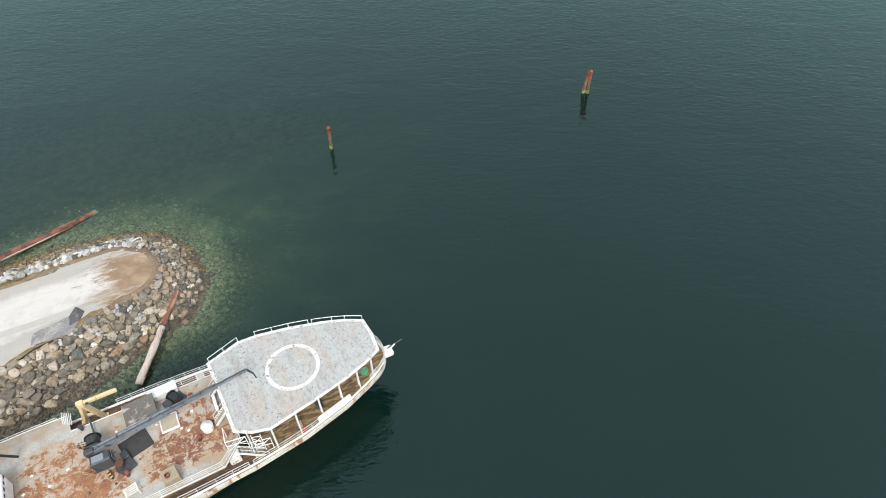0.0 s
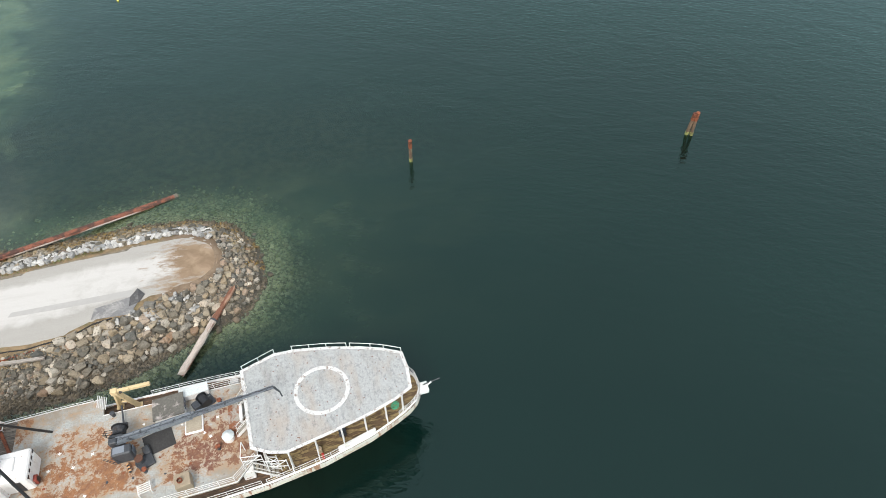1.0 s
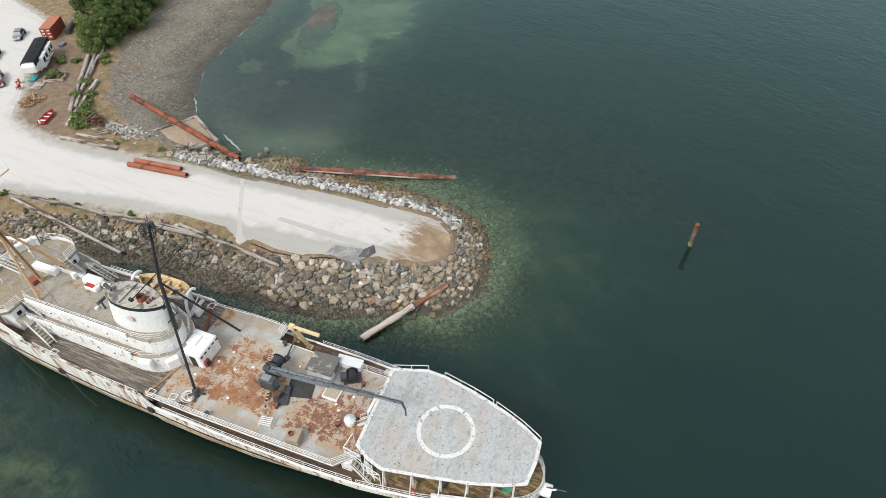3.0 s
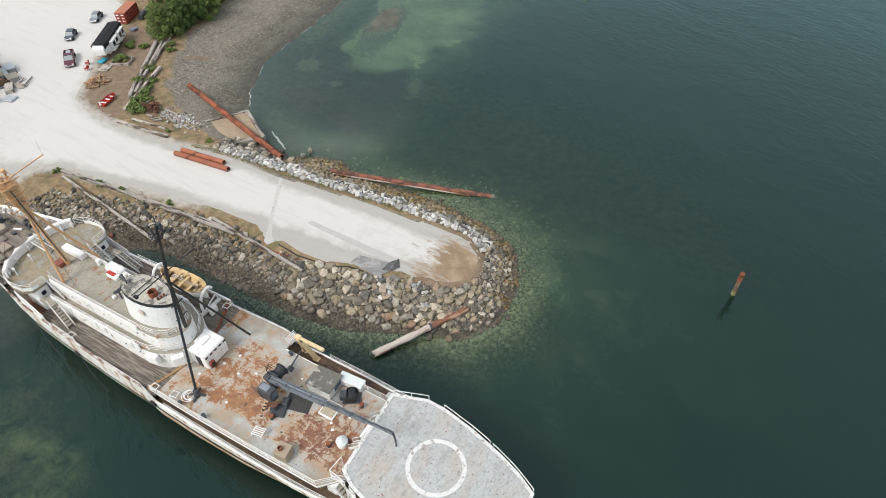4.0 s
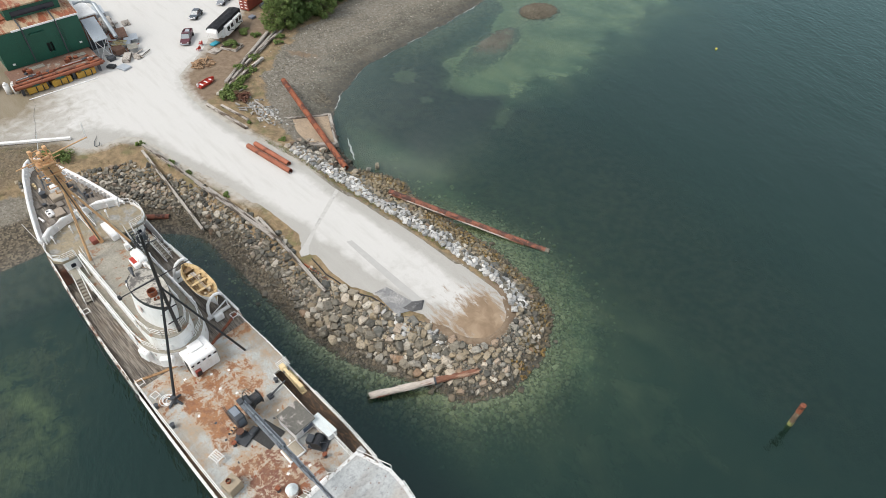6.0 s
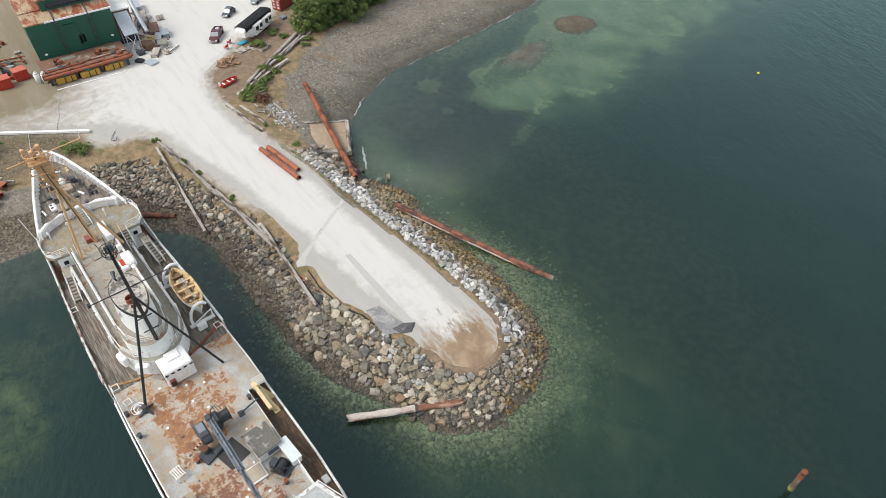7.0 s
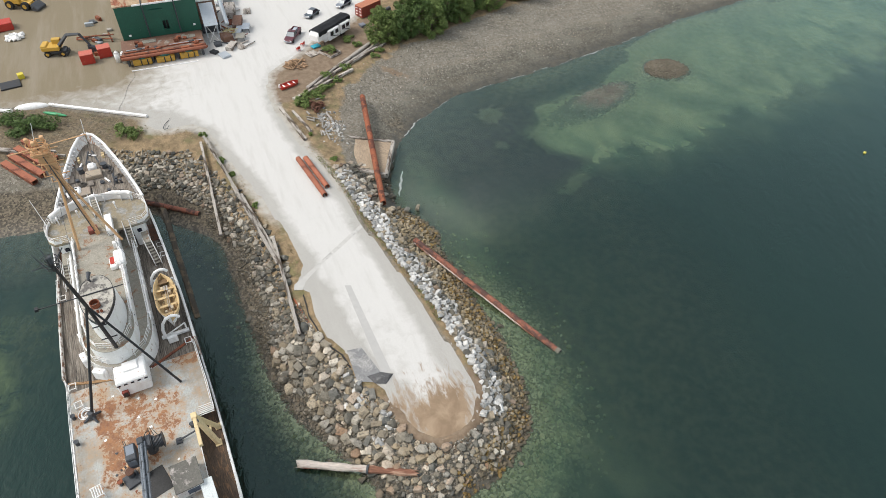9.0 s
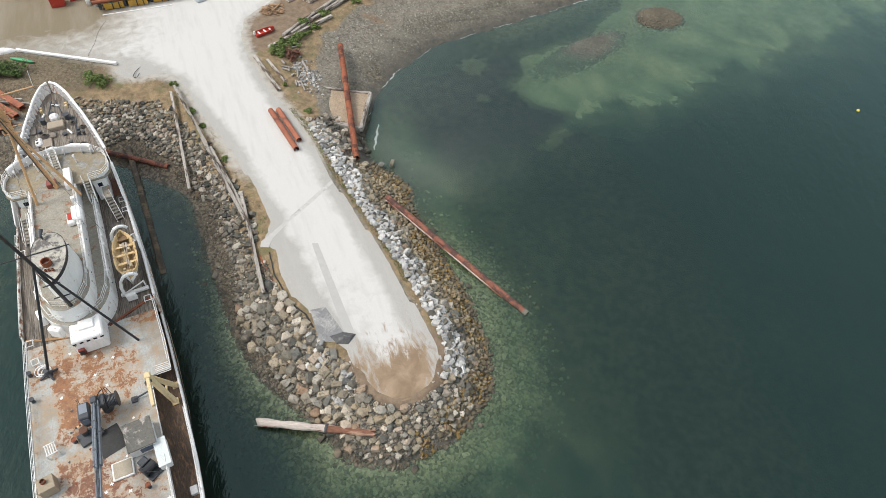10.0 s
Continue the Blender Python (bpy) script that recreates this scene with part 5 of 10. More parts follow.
railing([(44.0, 3.2, 10.62), (42.9, 1.9, 10.62), (42.6, 0.5, 10.62), (42.9, -0.9, 10.62), (44.0, -2.2, 10.62)], 1.0, 3, 1.0)
railing([(43.6, 2.25, 12.83), (42.9, 0.75, 12.83), (43.6, -0.75, 12.83)], 1.0, 3, 1.0)

# ---- funnel ----
def egg(s0, s1, half, n=14):
    c, a = s0 + (s1 - s0) * 0.56, None
    pts = []
    for i in range(2 * n):
        t = 2 * math.pi * i / (2 * n)
        x = math.cos(t)
        pts.append((c + (s1 - c) * abs(x) ** 0.8 if x > 0 else c - (c - s0) * abs(x) ** 1.05, half * math.copysign(abs(math.sin(t)) ** (1.0 if x > 0 else 1.45), math.sin(t))))
    return pts


FB, FT = [[(s, p + 0.6) for s, p in ring] for ring in (egg(43.6, 51.4, 1.9), egg(42.9, 50.4, 1.75))]
bm = bmesh.new()
prism(bm, FB, 12.8, 16.9, FT)
funnel = part("funnel", bm, clean_white, ship, "white oval funnel with a black top band", smooth=False)
bm = bmesh.new()
strip(bm, [(s, 0.6 + (p - 0.6) * 1.02) for s, p in FT], [(47 + (s - 47) * 0.99, 0.6 + (p - 0.6) * 0.98) for s, p in FT], 16.75, 17.2)
part("funnel_band", bm, black_paint, funnel, "black band round the funnel top")
bm = bmesh.new()
prism(bm, [(47 + (s - 47) * 0.988, 0.6 + (p - 0.6) * 0.976) for s, p in FT], 16.9, 17.185)
part("funnel_cap", bm, surface("soot stained steel", (0.43, 0.41, 0.36), 0.85, grain=2.5, spread=0.28, stain=(0.16, 0.15, 0.14), stain_amount=0.47, stain_scale=1.2), funnel, "flat grey soot-stained funnel top")
bm = bmesh.new()
hollow(bm, (45.6, 0.8, 17.1), (45.6, 0.8, 17.8), 0.5, 0.06)
part("exhaust_pipe", bm, rusty_steel, funnel, "rusty exhaust pipe")
bm = bmesh.new()
for a in (0.0, 0.35, 0.7):
    hollow(bm, (44.5 + a * 0.2, 0.3 + a, 17.1), (44.5 + a * 0.2, 0.3 + a, 17.45), 0.14, 0.03, 8)
part("small_vents", bm, rusty_steel, funnel, "three small rusty vents")
bm = bmesh.new()
box(bm, 46.2, 46.9, 2.42, 2.5, 15.0, 15.7)
part("faded_emblem", bm, surface("faded red print", (0.62, 0.5, 0.46), 0.6), funnel, "faded square emblem")

bm = bmesh.new()
rod(bm, (49.6, 1.0, 17.1), (49.6, 1.0, 17.7), 0.1, n=8)
rod(bm, (49.3, 1.1, 17.7), (50.3, 0.9, 17.9), 0.1, 0.26, 10)
part("horn", bm, dark_steel, funnel, "dark ship's horn")
bm = bmesh.new()
rod(bm, (47.6, -0.9, 17.3), (47.6, 2.1, 17.3), 0.05, n=6)
part("cap_bar", bm, dark_steel, funnel)

# companion house at the after end
bm = bmesh.new()
box(bm, 39.9, 42.9, -1.65, 1.65, 8.0, 10.5, bevel=0.15)
comp = part("companionway", bm, clean_white, ship, "white companionway house with rounded roof")
bm = bmesh.new()
box(bm, 39.55, 39.9, 0.75, 1.4, 8.3, 9.2, bevel=0.04)
part("vent_hood", bm, surface("dull red paint", (0.24, 0.045, 0.03), 0.6, stain=(0.1, 0.03, 0.02), stain_amount=0.45), comp, "dull red window box")
# black panel added for the dark window of the red box
bm = bmesh.new()
box(bm, 39.53, 39.56, 0.85, 1.3, 8.4, 9.05)
part("louvre", bm, black_paint, comp, "black panel for the window of the red box")
# black door panel set on the port side wall
bm = bmesh.new()
box(bm, 40.7, 41.5, 1.64, 1.69, 8.1, 9.9, bevel=0.02)
part("door", bm, black_paint, comp, "black side door")
bm = bmesh.new()
box(bm, 41.2, 42.5, -0.9, 0.7, 10.5, 10.7, bevel=0.08)
part("roof_hatch", bm, clean_white, comp, "white roof hatch")
bm = bmesh.new()
box(bm, 39.78, 39.9, -1.35, -0.5, 9.3, 9.9)
part("louvre", bm, white_paint, comp)
for s, p, turn in ((45.2, 4.35, 14), (42.5, 3.0, 55)):
    bm = bmesh.new()
    box(bm, -0.75, 0.75, -0.4, 0.3, 9.3, 10.75, bevel=0.14)
    casing = part("wall_casing", bm, clean_white, ship, "white boxed casing on the house wall")
    casing.matrix_basis = pose(s, p, 0, 0, 0, turn)

# ---- tripod mast, black ----
TOP, JOIN, STEP = (38.9, 0.9, 30.6), (41.6, 0.65, 21.4), (43.0, 0.4, 12.85)
bm = bmesh.new()
rod(bm, STEP, JOIN, 0.2, 0.19, 10)
rod(bm, JOIN, TOP, 0.19, 0.13, 10)
for z in (15.0, 17.5):
    k = (z - STEP[2]) / (JOIN[2] - STEP[2])
    c = Vector(STEP).lerp(Vector(JOIN), k)
    rod(bm, c + Vector((0, -0.8, 0)), c + Vector((0, 0.8, 0)), 0.07, n=6)
mast = part("mainmast", bm, black_paint, ship, "black steel tripod mast")
for foot, r in (((38.7, 4.8, 8.3), 0.16), ((39.3, -4.5, 8.05), 0.14)):
    bm = bmesh.new()
    rod(bm, foot, JOIN, r, r * 0.8, 8)
    part("mast_leg", bm, black_paint, mast, "slanting black mast leg")
bm = bmesh.new()
rod(bm, (41.3, 4.4, 23.0), (41.3, -3.2, 23.0), 0.06, 0.06, 6)
box(bm, 41.1, 41.5, 4.3, 4.6, 22.9, 23.2)
part("yard", bm, black_paint, mast, "thin black yard")
bm = bmesh.new()
n = 16
for z, r in ((29.0, 0.5), (29.5, 0.68), (30.0, 0.68)):
    pts = [(39.4 + r * math.cos(2 * math.pi * i / n), 0.9 + r * math.sin(2 * math.pi * i / n), z) for i in range(n + 1)]
    pipe(bm, pts, 0.04, 5)
for i in range(0, n, 2):
    a = 2 * math.pi * i / n
    pipe(bm, [(39.4, 0.9, 28.7), (39.4 + 0.5 * math.cos(a), 0.9 + 0.5 * math.sin(a), 29.0), (39.4 + 0.68 * math.cos(a), 0.9 + 0.68 * math.sin(a), 30.0)], 0.03, 4)
part("crow_nest", bm, black_paint, mast, "black basket at the mast head")
for name, a, b, r in (("aerial", TOP, (38.6, 0.9, 32.0), 0.03), ("aerial", (38.9, 1.4, 29.9), (38.7, 1.7, 31.5), 0.03), ("lamp_arm", (39.7, 0.5, 29.5), (40.6, -0.2, 29.9), 0.05), ("lamp_arm", (39.1, 1.4, 29.6), (38.6, 2.3, 29.9), 0.05), ("lamp_arm", (38.9, 0.6, 29.4), (38.0, 0.0, 30.1), 0.05)):
    bm = bmesh.new()
    rod(bm, a, b, r, n=6)
    part(name, bm, dark_steel, mast)
for x0, x1, y0, y1, z0, z1 in ((38.6, 39.0, 0.5, 0.8, 30.0, 30.8), (39.5, 39.7, 1.0, 1.2, 29.4, 30.1)):
    bm = bmesh.new()
    box(bm, x0, x1, y0, y1, z0, z1, bevel=0.05)
    part("mast_head_light", bm, dark_steel, mast)
# leg foot: a black bollard casting
bm = bmesh.new()
rod(bm, (38.7, 4.8, 8.0), (38.7, 4.8, 9.0), 0.34, 0.30, 10)
for a in (0.4, 1.9, 3.6, 5.2):
    rod(bm, (38.7, 4.8, 8.5), (38.7 + 0.95 * math.cos(a), 4.8 + 0.95 * math.sin(a), 8.05), 0.18, 0.12, 6)
part("mast_foot", bm, dark_steel, mast, "black cast mast foot on four toes")

# ---- foremast, yellow ----
FOOT, HEAD = Vector((63.0, 0.3, 12.9)), Vector((62.2, 1.9, 28.2))


def on_mast(k, ds=0.0, dp=0.0, dz=0.0):
    return FOOT.lerp(HEAD, k) + Vector((ds, dp, dz))


bm = bmesh.new()
rod(bm, FOOT, HEAD, 0.26, 0.16, 10)
fore = part("foremast", bm, mast_yellow, ship, "faded yellow tripod foremast")
for foot in ((60.8, 2.7, 12.9), (60.5, -2.3, 12.9)):
    bm = bmesh.new()
    rod(bm, foot, on_mast(0.68), 0.17, 0.14, 8)
    part("mast_leg", bm, mast_yellow, fore, "slanting yellow mast leg")
bm = bmesh.new()
rod(bm, on_mast(0.05, -0.35, 0.1), on_mast(0.97, -0.3, 0.1), 0.06, n=8)
part("mast_pipe", bm, dark_steel, fore, "dark pipe down the mast")
# tapering plate below the head
bm = bmesh.new()
rows = []
for k, half in ((0.56, 0.2), (0.70, 0.5), (0.82, 0.75), (0.93, 0.6)):
    c = on_mast(k)
    rows.append([bm.verts.new(c + Vector(d)) for d in ((0.22, -half, 0), (0.22, half, 0), (-0.22, half, 0), (-0.22, -half, 0))])
for p, q in zip(rows, rows[1:]):
    for i in range(4):
        bm.faces.new((p[i], p[(i + 1) % 4], q[(i + 1) % 4], q[i]))
bm.faces.new(rows[0][::-1])
bm.faces.new(rows[-1])
bmesh.ops.recalc_face_normals(bm, faces=bm.faces[:])
part("mast_plate", bm, mast_yellow, fore, "tapering yellow mast plate")
for k, half in ((0.6, 0.9), (0.66, 1.3), (0.72, 1.1), (0.78, 1.5), (0.84, 1.2), (0.9, 1.7)):
    bm = bmesh.new()
    rod(bm, on_mast(k, 0.25, -half), on_mast(k, 0.25, half), 0.07, n=6)
    rod(bm, on_mast(k, 0.25, half), on_mast(k, 0.25, half, 0.5), 0.09, n=6)
    part("lamp_bracket", bm, mast_yellow, fore, "yellow lamp bracket")
bm = bmesh.new()
prism(bm, [(HEAD.x - 0.9, HEAD.y - 0.9), (HEAD.x + 0.9, HEAD.y - 0.9), (HEAD.x + 0.9, HEAD.y + 0.9), (HEAD.x - 0.9, HEAD.y + 0.9)], 26.7, 26.85)
part("lookout_platform", bm, mast_yellow, fore, "small yellow platform")
n = 14
for z, r in ((27.3, 1.0), (27.8, 1.05)):
    bm = bmesh.new()
    pipe(bm, [(HEAD.x + r * math.cos(2 * math.pi * i / n), HEAD.y + r * math.sin(2 * math.pi * i / n), z) for i in range(n + 1)], 0.05, 5)
    part("lookout_rail", bm, mast_yellow, fore, "yellow ring rail at the mast head")
for i in range(0, n, 2):
    a = 2 * math.pi * i / n
    bm = bmesh.new()
    rod(bm, (HEAD.x + 0.95 * math.cos(a), HEAD.y + 0.95 * math.sin(a), 26.8), (HEAD.x + 1.05 * math.cos(a), HEAD.y + 1.05 * math.sin(a), 27.8), 0.045, n=5)
    part("rail_post", bm, mast_yellow, fore)
for p, q in ((-0.75, 0.3), (0.15, -0.5), (0.8, 0.4)):
    bm = bmesh.new()
    rod(bm, (HEAD.x + q, HEAD.y + p, 26.8), (HEAD.x + q, HEAD.y + p, 28.0), 0.07, n=6)
    box(bm, HEAD.x + q - 0.25, HEAD.x + q + 0.25, HEAD.y + p - 0.2, HEAD.y + p + 0.2, 27.9, 28.4, bevel=0.06)
    part("mast_head_lamp", bm, mast_yellow, fore, "boxy yellow lamp")
bm = bmesh.new()
rod(bm, (62.2, -3.2, 27.6), (61.6, 4.8, 27.4), 0.08, 0.08, 6)
part("yard", bm, mast_yellow, fore, "yellow cross yard")
for a, b in ((tuple(HEAD), (61.6, 1.3, 30.6)), ((62.2, -3.1, 27.6), (62.4, -3.3, 29.4)), ((66.5, 5.9, 13.0), (68.0, 6.6, 16.8))):
    bm = bmesh.new()
    rod(bm, a, b, 0.035, n=5)
    part("whip_aerial", bm, clean_white, fore, "thin white whip aerial")

for k, half, deep in ((0.70, 0.6, 0.35), (0.79, 0.8, 0.45), (0.875, 0.8, 0.6)):
    c = on_mast(k)
    bm = bmesh.new()
    box(bm, c.x - deep, c.x + deep, c.y - half, c.y + half, c.z, c.z + 0.1, bevel=0.02)
    plat = part("mast_platform", bm, mast_yellow, fore, "small yellow bracket platform")
    for a, b in ((-1, -1), (-1, 1), (1, -1), (1, 1)):
        bm = bmesh.new()
        rod(bm, (c.x + a * deep, c.y + b * half, c.z), (c.x + a * deep, c.y + b * half, c.z + 0.85), 0.045, n=5)
        part("rail_post", bm, mast_yellow, plat)
    bm = bmesh.new()
    pipe(bm, [(c.x + a * deep, c.y + b * half, c.z + 0.85) for a, b in ((-1, -1), (1, -1), (1, 1), (-1, 1), (-1, -1))], 0.045, 5)
    part("rail", bm, mast_yellow, plat)
for k in range(22):
    c = on_mast(0.08 + 0.035 * k, 0.3, -0.25)
    bm = bmesh.new()
    rod(bm, c, c + Vector((0.12, 0.5, 0)), 0.03, n=4)
    part("rung", bm, mast_yellow, fore)
# stays from the mast heads to the deck
for a, b in ((on_mast(0.9), (70.5, 4.9, 11.2)), (on_mast(0.9), (70.5, -4.9, 11.2)), (on_mast(0.95), (88.2, 0.0, 12.0)), (on_mast(0.8), (55.0, -3.6, 10.7)), (on_mast(0.8), (55.0, 3.6, 10.7))):
    bm = bmesh.new()
    rod(bm, a, b, 0.018, n=4)
    part("wire_stay", bm, dark_steel, fore, "thin wire stay")

# bridge top: stairs, skylight hatch, canvas covered gear
ladder("stair", (66.4, -0.1, 12.9), (69.4, 0.1, 13.8), 0.8)
bm = bmesh.new()
box(bm, 61.9, 65.4, -0.42, 0.42, 0.0, 0.85, Matrix.Translation((0, -1.25, 12.87)), bevel=0.06)
part("chart_locker", bm, clean_white, ship, "long white locker on the bridge deck")
for side in (1, -1):
    bm = bmesh.new()
    box(bm, 47.0, 62.3, 0.5 + side * 3.82 - 0.06, 0.5 + side * 3.82 + 0.06, 10.3, 11.35)
    part("canvas_dodger", bm, clean_white, ship, "white plate band along the lower house edge")
    for s in (48.2, 52.6, 54.2, 58.8, 61.6):
        bm = bmesh.new()
        box(bm, s - 0.16, s + 0.16, 0.5 + side * 3.82 - 0.2, 0.5 + side * 3.82 + 0.2, 10.2, 11.3, bevel=0.05)
        part("band_post", bm, rail_paint, ship)
# grime and rust on the wings, pipes and small gear on the house tops
for s, p, w, d, h in ((53.4, 1.4, 0.4, 0.4, 0.4), (59.4, -1.5, 0.5, 0.5, 0.9), (55.0, -1.7, 0.6, 0.5, 0.6)):
    bm = bmesh.new()
    box(bm, s - w / 2, s + w / 2, p - d / 2, p + d / 2, 12.86, 12.86 + h, bevel=0.05)
    part("vent_box", bm, white_paint, ship, "small white vent box")
for s, p in ((66.8, 4.6), (67.2, 2.2), (67.0, -2.4)):
    bm = bmesh.new()
    rod(bm, (s, p, 12.86), (s, p, 13.9), 0.07, n=6)
    rod(bm, (s, p, 13.9), (s + 0.1, p, 14.15), 0.16, 0.12, 8)
    part("compass_stand", bm, clean_white, ship, "white pedestal on the bridge deck")
bm = bmesh.new()
box(bm, 63.1, 64.2, 0.2, 1.3, 12.87, 13.5, bevel=0.05)
part("winch_cover", bm, surface("dull red cover", (0.24, 0.07, 0.05), 0.7), ship, "dull red winch cover")
bm = bmesh.new()
box(bm, 55.4, 57.9, -2.3, -1.1, 12.86, 13.8, bevel=0.2)
box(bm, 55.2, 57.0, -1.3, -0.5, 12.86, 13.5, bevel=0.1)
locker = part("liferaft_box", bm, clean_white, ship, "white rounded gear locker")
bm = bmesh.new()
box(bm, 55.7, 56.9, -1.1, -0.6, 13.5, 13.58)
part("lid", bm, red_paint, locker, "faded red lid")
bm = bmesh.new()
rod(bm, (52.6, 1.0, 12.9), (52.6, 1.0, 14.2), 0.12, n=8)
rod(bm, (52.6, 0.4, 14.2), (52.3, 1.6, 14.6), 0.2, n=8)
part("searchlight", bm, dark_steel, ship, "dark searchlight on a pedestal")

# ---- gear on the foredeck ----
bm = bmesh.new()
box(bm, 78.6, 80.2, -1.1, 1.1, 10.4, 11.1, bevel=0.1)
part("windlass_bed", bm, surface("tan primer", (0.36, 0.30, 0.23), 0.8), ship, "tan windlass bed")
bm = bmesh.new()
box(bm, 80.4, 81.6, -0.6, 0.6, 10.4, 11.6, bevel=0.3)
part("windlass_hood", bm, clean_white, ship, "white rounded windlass hood")
for p in (-1.6, 1.6):
    bm = bmesh.new()
    rod(bm, (80.9, p, 10.4), (80.9, p, 11.2), 0.42, 0.34, 12)
    rod(bm, (80.9, p, 11.2), (80.9, p, 11.3), 0.46, n=12)
    part("capstan", bm, dark_steel, ship, "dark capstan drum")
bm = bmesh.new()
rod(bm, (82.6, 0.9, 10.5), (86.0, 0.25, 10.6), 0.12, n=6)
rod(bm, (82.6, -0.9, 10.5), (86.0, -0.25, 10.6), 0.12, n=6)
part("anchor_chain", bm, dark_steel, ship, "dark anchor chains to the hawse")
for s, p in ((76.0, 2.6), (76.4, -2.8), (83.6, 1.7), (83.6, -1.7)):
    bm = bmesh.new()
    rod(bm, (s, p, 10.4), (s, p, 11.0), 0.2, n=8)
    rod(bm, (s + 0.7, p, 10.4), (s + 0.7, p, 11.0), 0.2, n=8)
    part("bollard", bm, cream_yellow if s > 80 else dark_steel, ship, "pair of mooring bollards")
bm = bmesh.new()
box(bm, 75.0, 76.8, 0.8, 2.2, 10.4, 10.75, bevel=0.05)
part("hatch", bm, surface("tan hatch paint", (0.3, 0.25, 0.2), 0.8), ship, "low tan hatch")
bm = bmesh.new()
box(bm, 75.6, 77.2, 2.0, 2.9, 10.4, 11.0, bevel=0.2)
part("vent_box", bm, clean_white, ship, "white vent box")

for s, p, r in ((77.9, 1.7, 0.55), (79.4, -2.2, 0.5), (74.0, -3.0, 0.5), (82.0, -1.2, 0.42), (78.0, -3.3, 0.45), (73.2, 3.6, 0.5)):
    bm = bmesh.new()
    for k in range(4):
        rr = r * (1 - 0.16 * k)
        pipe(bm, [(s + rr * math.cos(2 * math.pi * i / 14), p + rr * math.sin(2 * math.pi * i / 14), 10.45 + 0.07 * k) for i in range(15)], 0.06, 5)
    part("hawser_coil", bm, surface("tarry rope", (0.09, 0.08, 0.07), 0.95, spread=0.3), ship, "dark coil of mooring hawser")
for s, p, a in ((76.9, -1.9, 0.5), (81.9, 1.8, -0.4), (75.4, 3.7, 0.2), (84.4, -0.8, 1.2)):
    bm = bmesh.new()
    rod(bm, (s, p, 10.6), (s + 1.1 * math.cos(a), p + 1.1 * math.sin(a), 10.75), 0.16, 0.12, 8)
    part("roller", bm, clean_white, ship, "white painted roller")

# white caps along the hull edge
for side in (1, -1):
    for s0, s1, r in ((1.0, 43.2, 0.13), (44.8, 69.4, 0.16)):
        bm = bmesh.new()
        pipe(bm, [(s, side * (beam(s) - 0.03), along(s, 2) + 0.04) for s in np.linspace(s0, s1, 30)], r, 6)
        part("sheer_cap", bm, rusted_cap if side > 0 and s0 > 40 else clean_white, hull, "rust-eaten white cap rail" if side > 0 and s0 > 40 else "white cap rail along the hull edge")
# lattice tower and panels beside the helideck foot
tower = bmesh.new()
rod(tower, (17.3, 5.6, 6.1), (17.3, 5.6, 9.6), 0.06, n=6)
tw = part("lattice_tower", tower, rail_paint, ship, "white braced ladder tower")
for a, b in (((16.4, 5.9, 6.1), (16.4, 5.9, 9.6)), ((17.3, 5.6, 6.4), (16.4, 5.9, 7.6)), ((16.4, 5.9, 6.4), (17.3, 5.6, 7.6)), ((17.3, 5.6, 7.7), (16.4, 5.9, 9.0)), ((16.4, 5.9, 7.7), (17.3, 5.6, 9.0)), ((17.3, 5.6, 9.2), (16.4, 5.9, 9.2)), ((17.3, 5.6, 7.65), (16.4, 5.9, 7.65))):
    bm = bmesh.new()
    rod(bm, a, b, 0.05, n=5)
    part("brace", bm, rail_paint, tw)
for a, b in (((19.8, 5.3, 8.0), (19.8, 5.3, 9.9)), ((17.8, 5.6, 6.1), (17.8, 5.6, 9.9)), ((19.8, 5.3, 9.9), (17.8, 5.6, 9.9)), ((19.8, 5.3, 9.0), (17.8, 5.6, 9.0)), ((19.6, 3.6, 9.9), (19.8, 5.3, 9.9)), ((19.6, 3.6, 8.0), (19.6, 3.6, 9.9)), ((19.8, 5.3, 8.0), (17.8, 5.6, 9.9)), ((17.8, 5.6, 7.2), (15.6, 6.1, 7.2)), ((15.6, 6.1, 6.1), (15.6, 6.1, 8.6)), ((17.8, 5.6, 8.4), (15.6, 6.1, 8.4)), ((17.8, 5.6, 6.2), (15.6, 6.1, 8.4))):
    bm = bmesh.new()
    rod(bm, a, b, 0.055, n=5)
    part("brace", bm, rail_paint, tw)
# more gear on the foredeck
for s, p, r, h in ((78.9, 2.3, 0.35, 0.5), (77.2, -0.9, 0.4, 0.35), (82.4, 0.3, 0.3, 0.9), (84.8, 0.0, 0.35, 0.5), (74.6, -1.6, 0.3, 0.7), (76.2, -3.4, 0.25, 0.8)):
    bm = bmesh.new()
    rod(bm, (s, p, 10.35), (s, p, 10.4 + h * 0.7), r * 0.7, r * 0.6, 12)
    rod(bm, (s, p, 10.4 + h * 0.7), (s, p, 10.48 + h * 0.7), r * 0.85, n=12)
    part("deck_fitting", bm, dark_steel, ship, "round dark deck fitting")
for s, p, w in ((79.6, 3.1, 1.8), (77.6, 0.6, 1.2), (73.6, 0.4, 2.2), (74.6, 2.9, 1.3)):
    bm = bmesh.new()
    box(bm, s - w / 2, s + w / 2, p - 0.4, p + 0.4, 10.35, 10.7, bevel=0.06)
    part("deck_chest", bm, surface("grey brown chest", (0.2, 0.175, 0.15), 0.9, spread=0.3), ship, "weathered grey-brown chest")
for k in range(5):
    bm = bmesh.new()
    a = (80.6 + 0.4 * k, -2.7 + 0.25 * k, 10.5)
    rod(bm, a, (a[0] - 4.5, a[1] + 0.3 - 0.3 * k, 10.5), 0.06, n=5)
    part("deck_pipe", bm, dark_steel, ship)
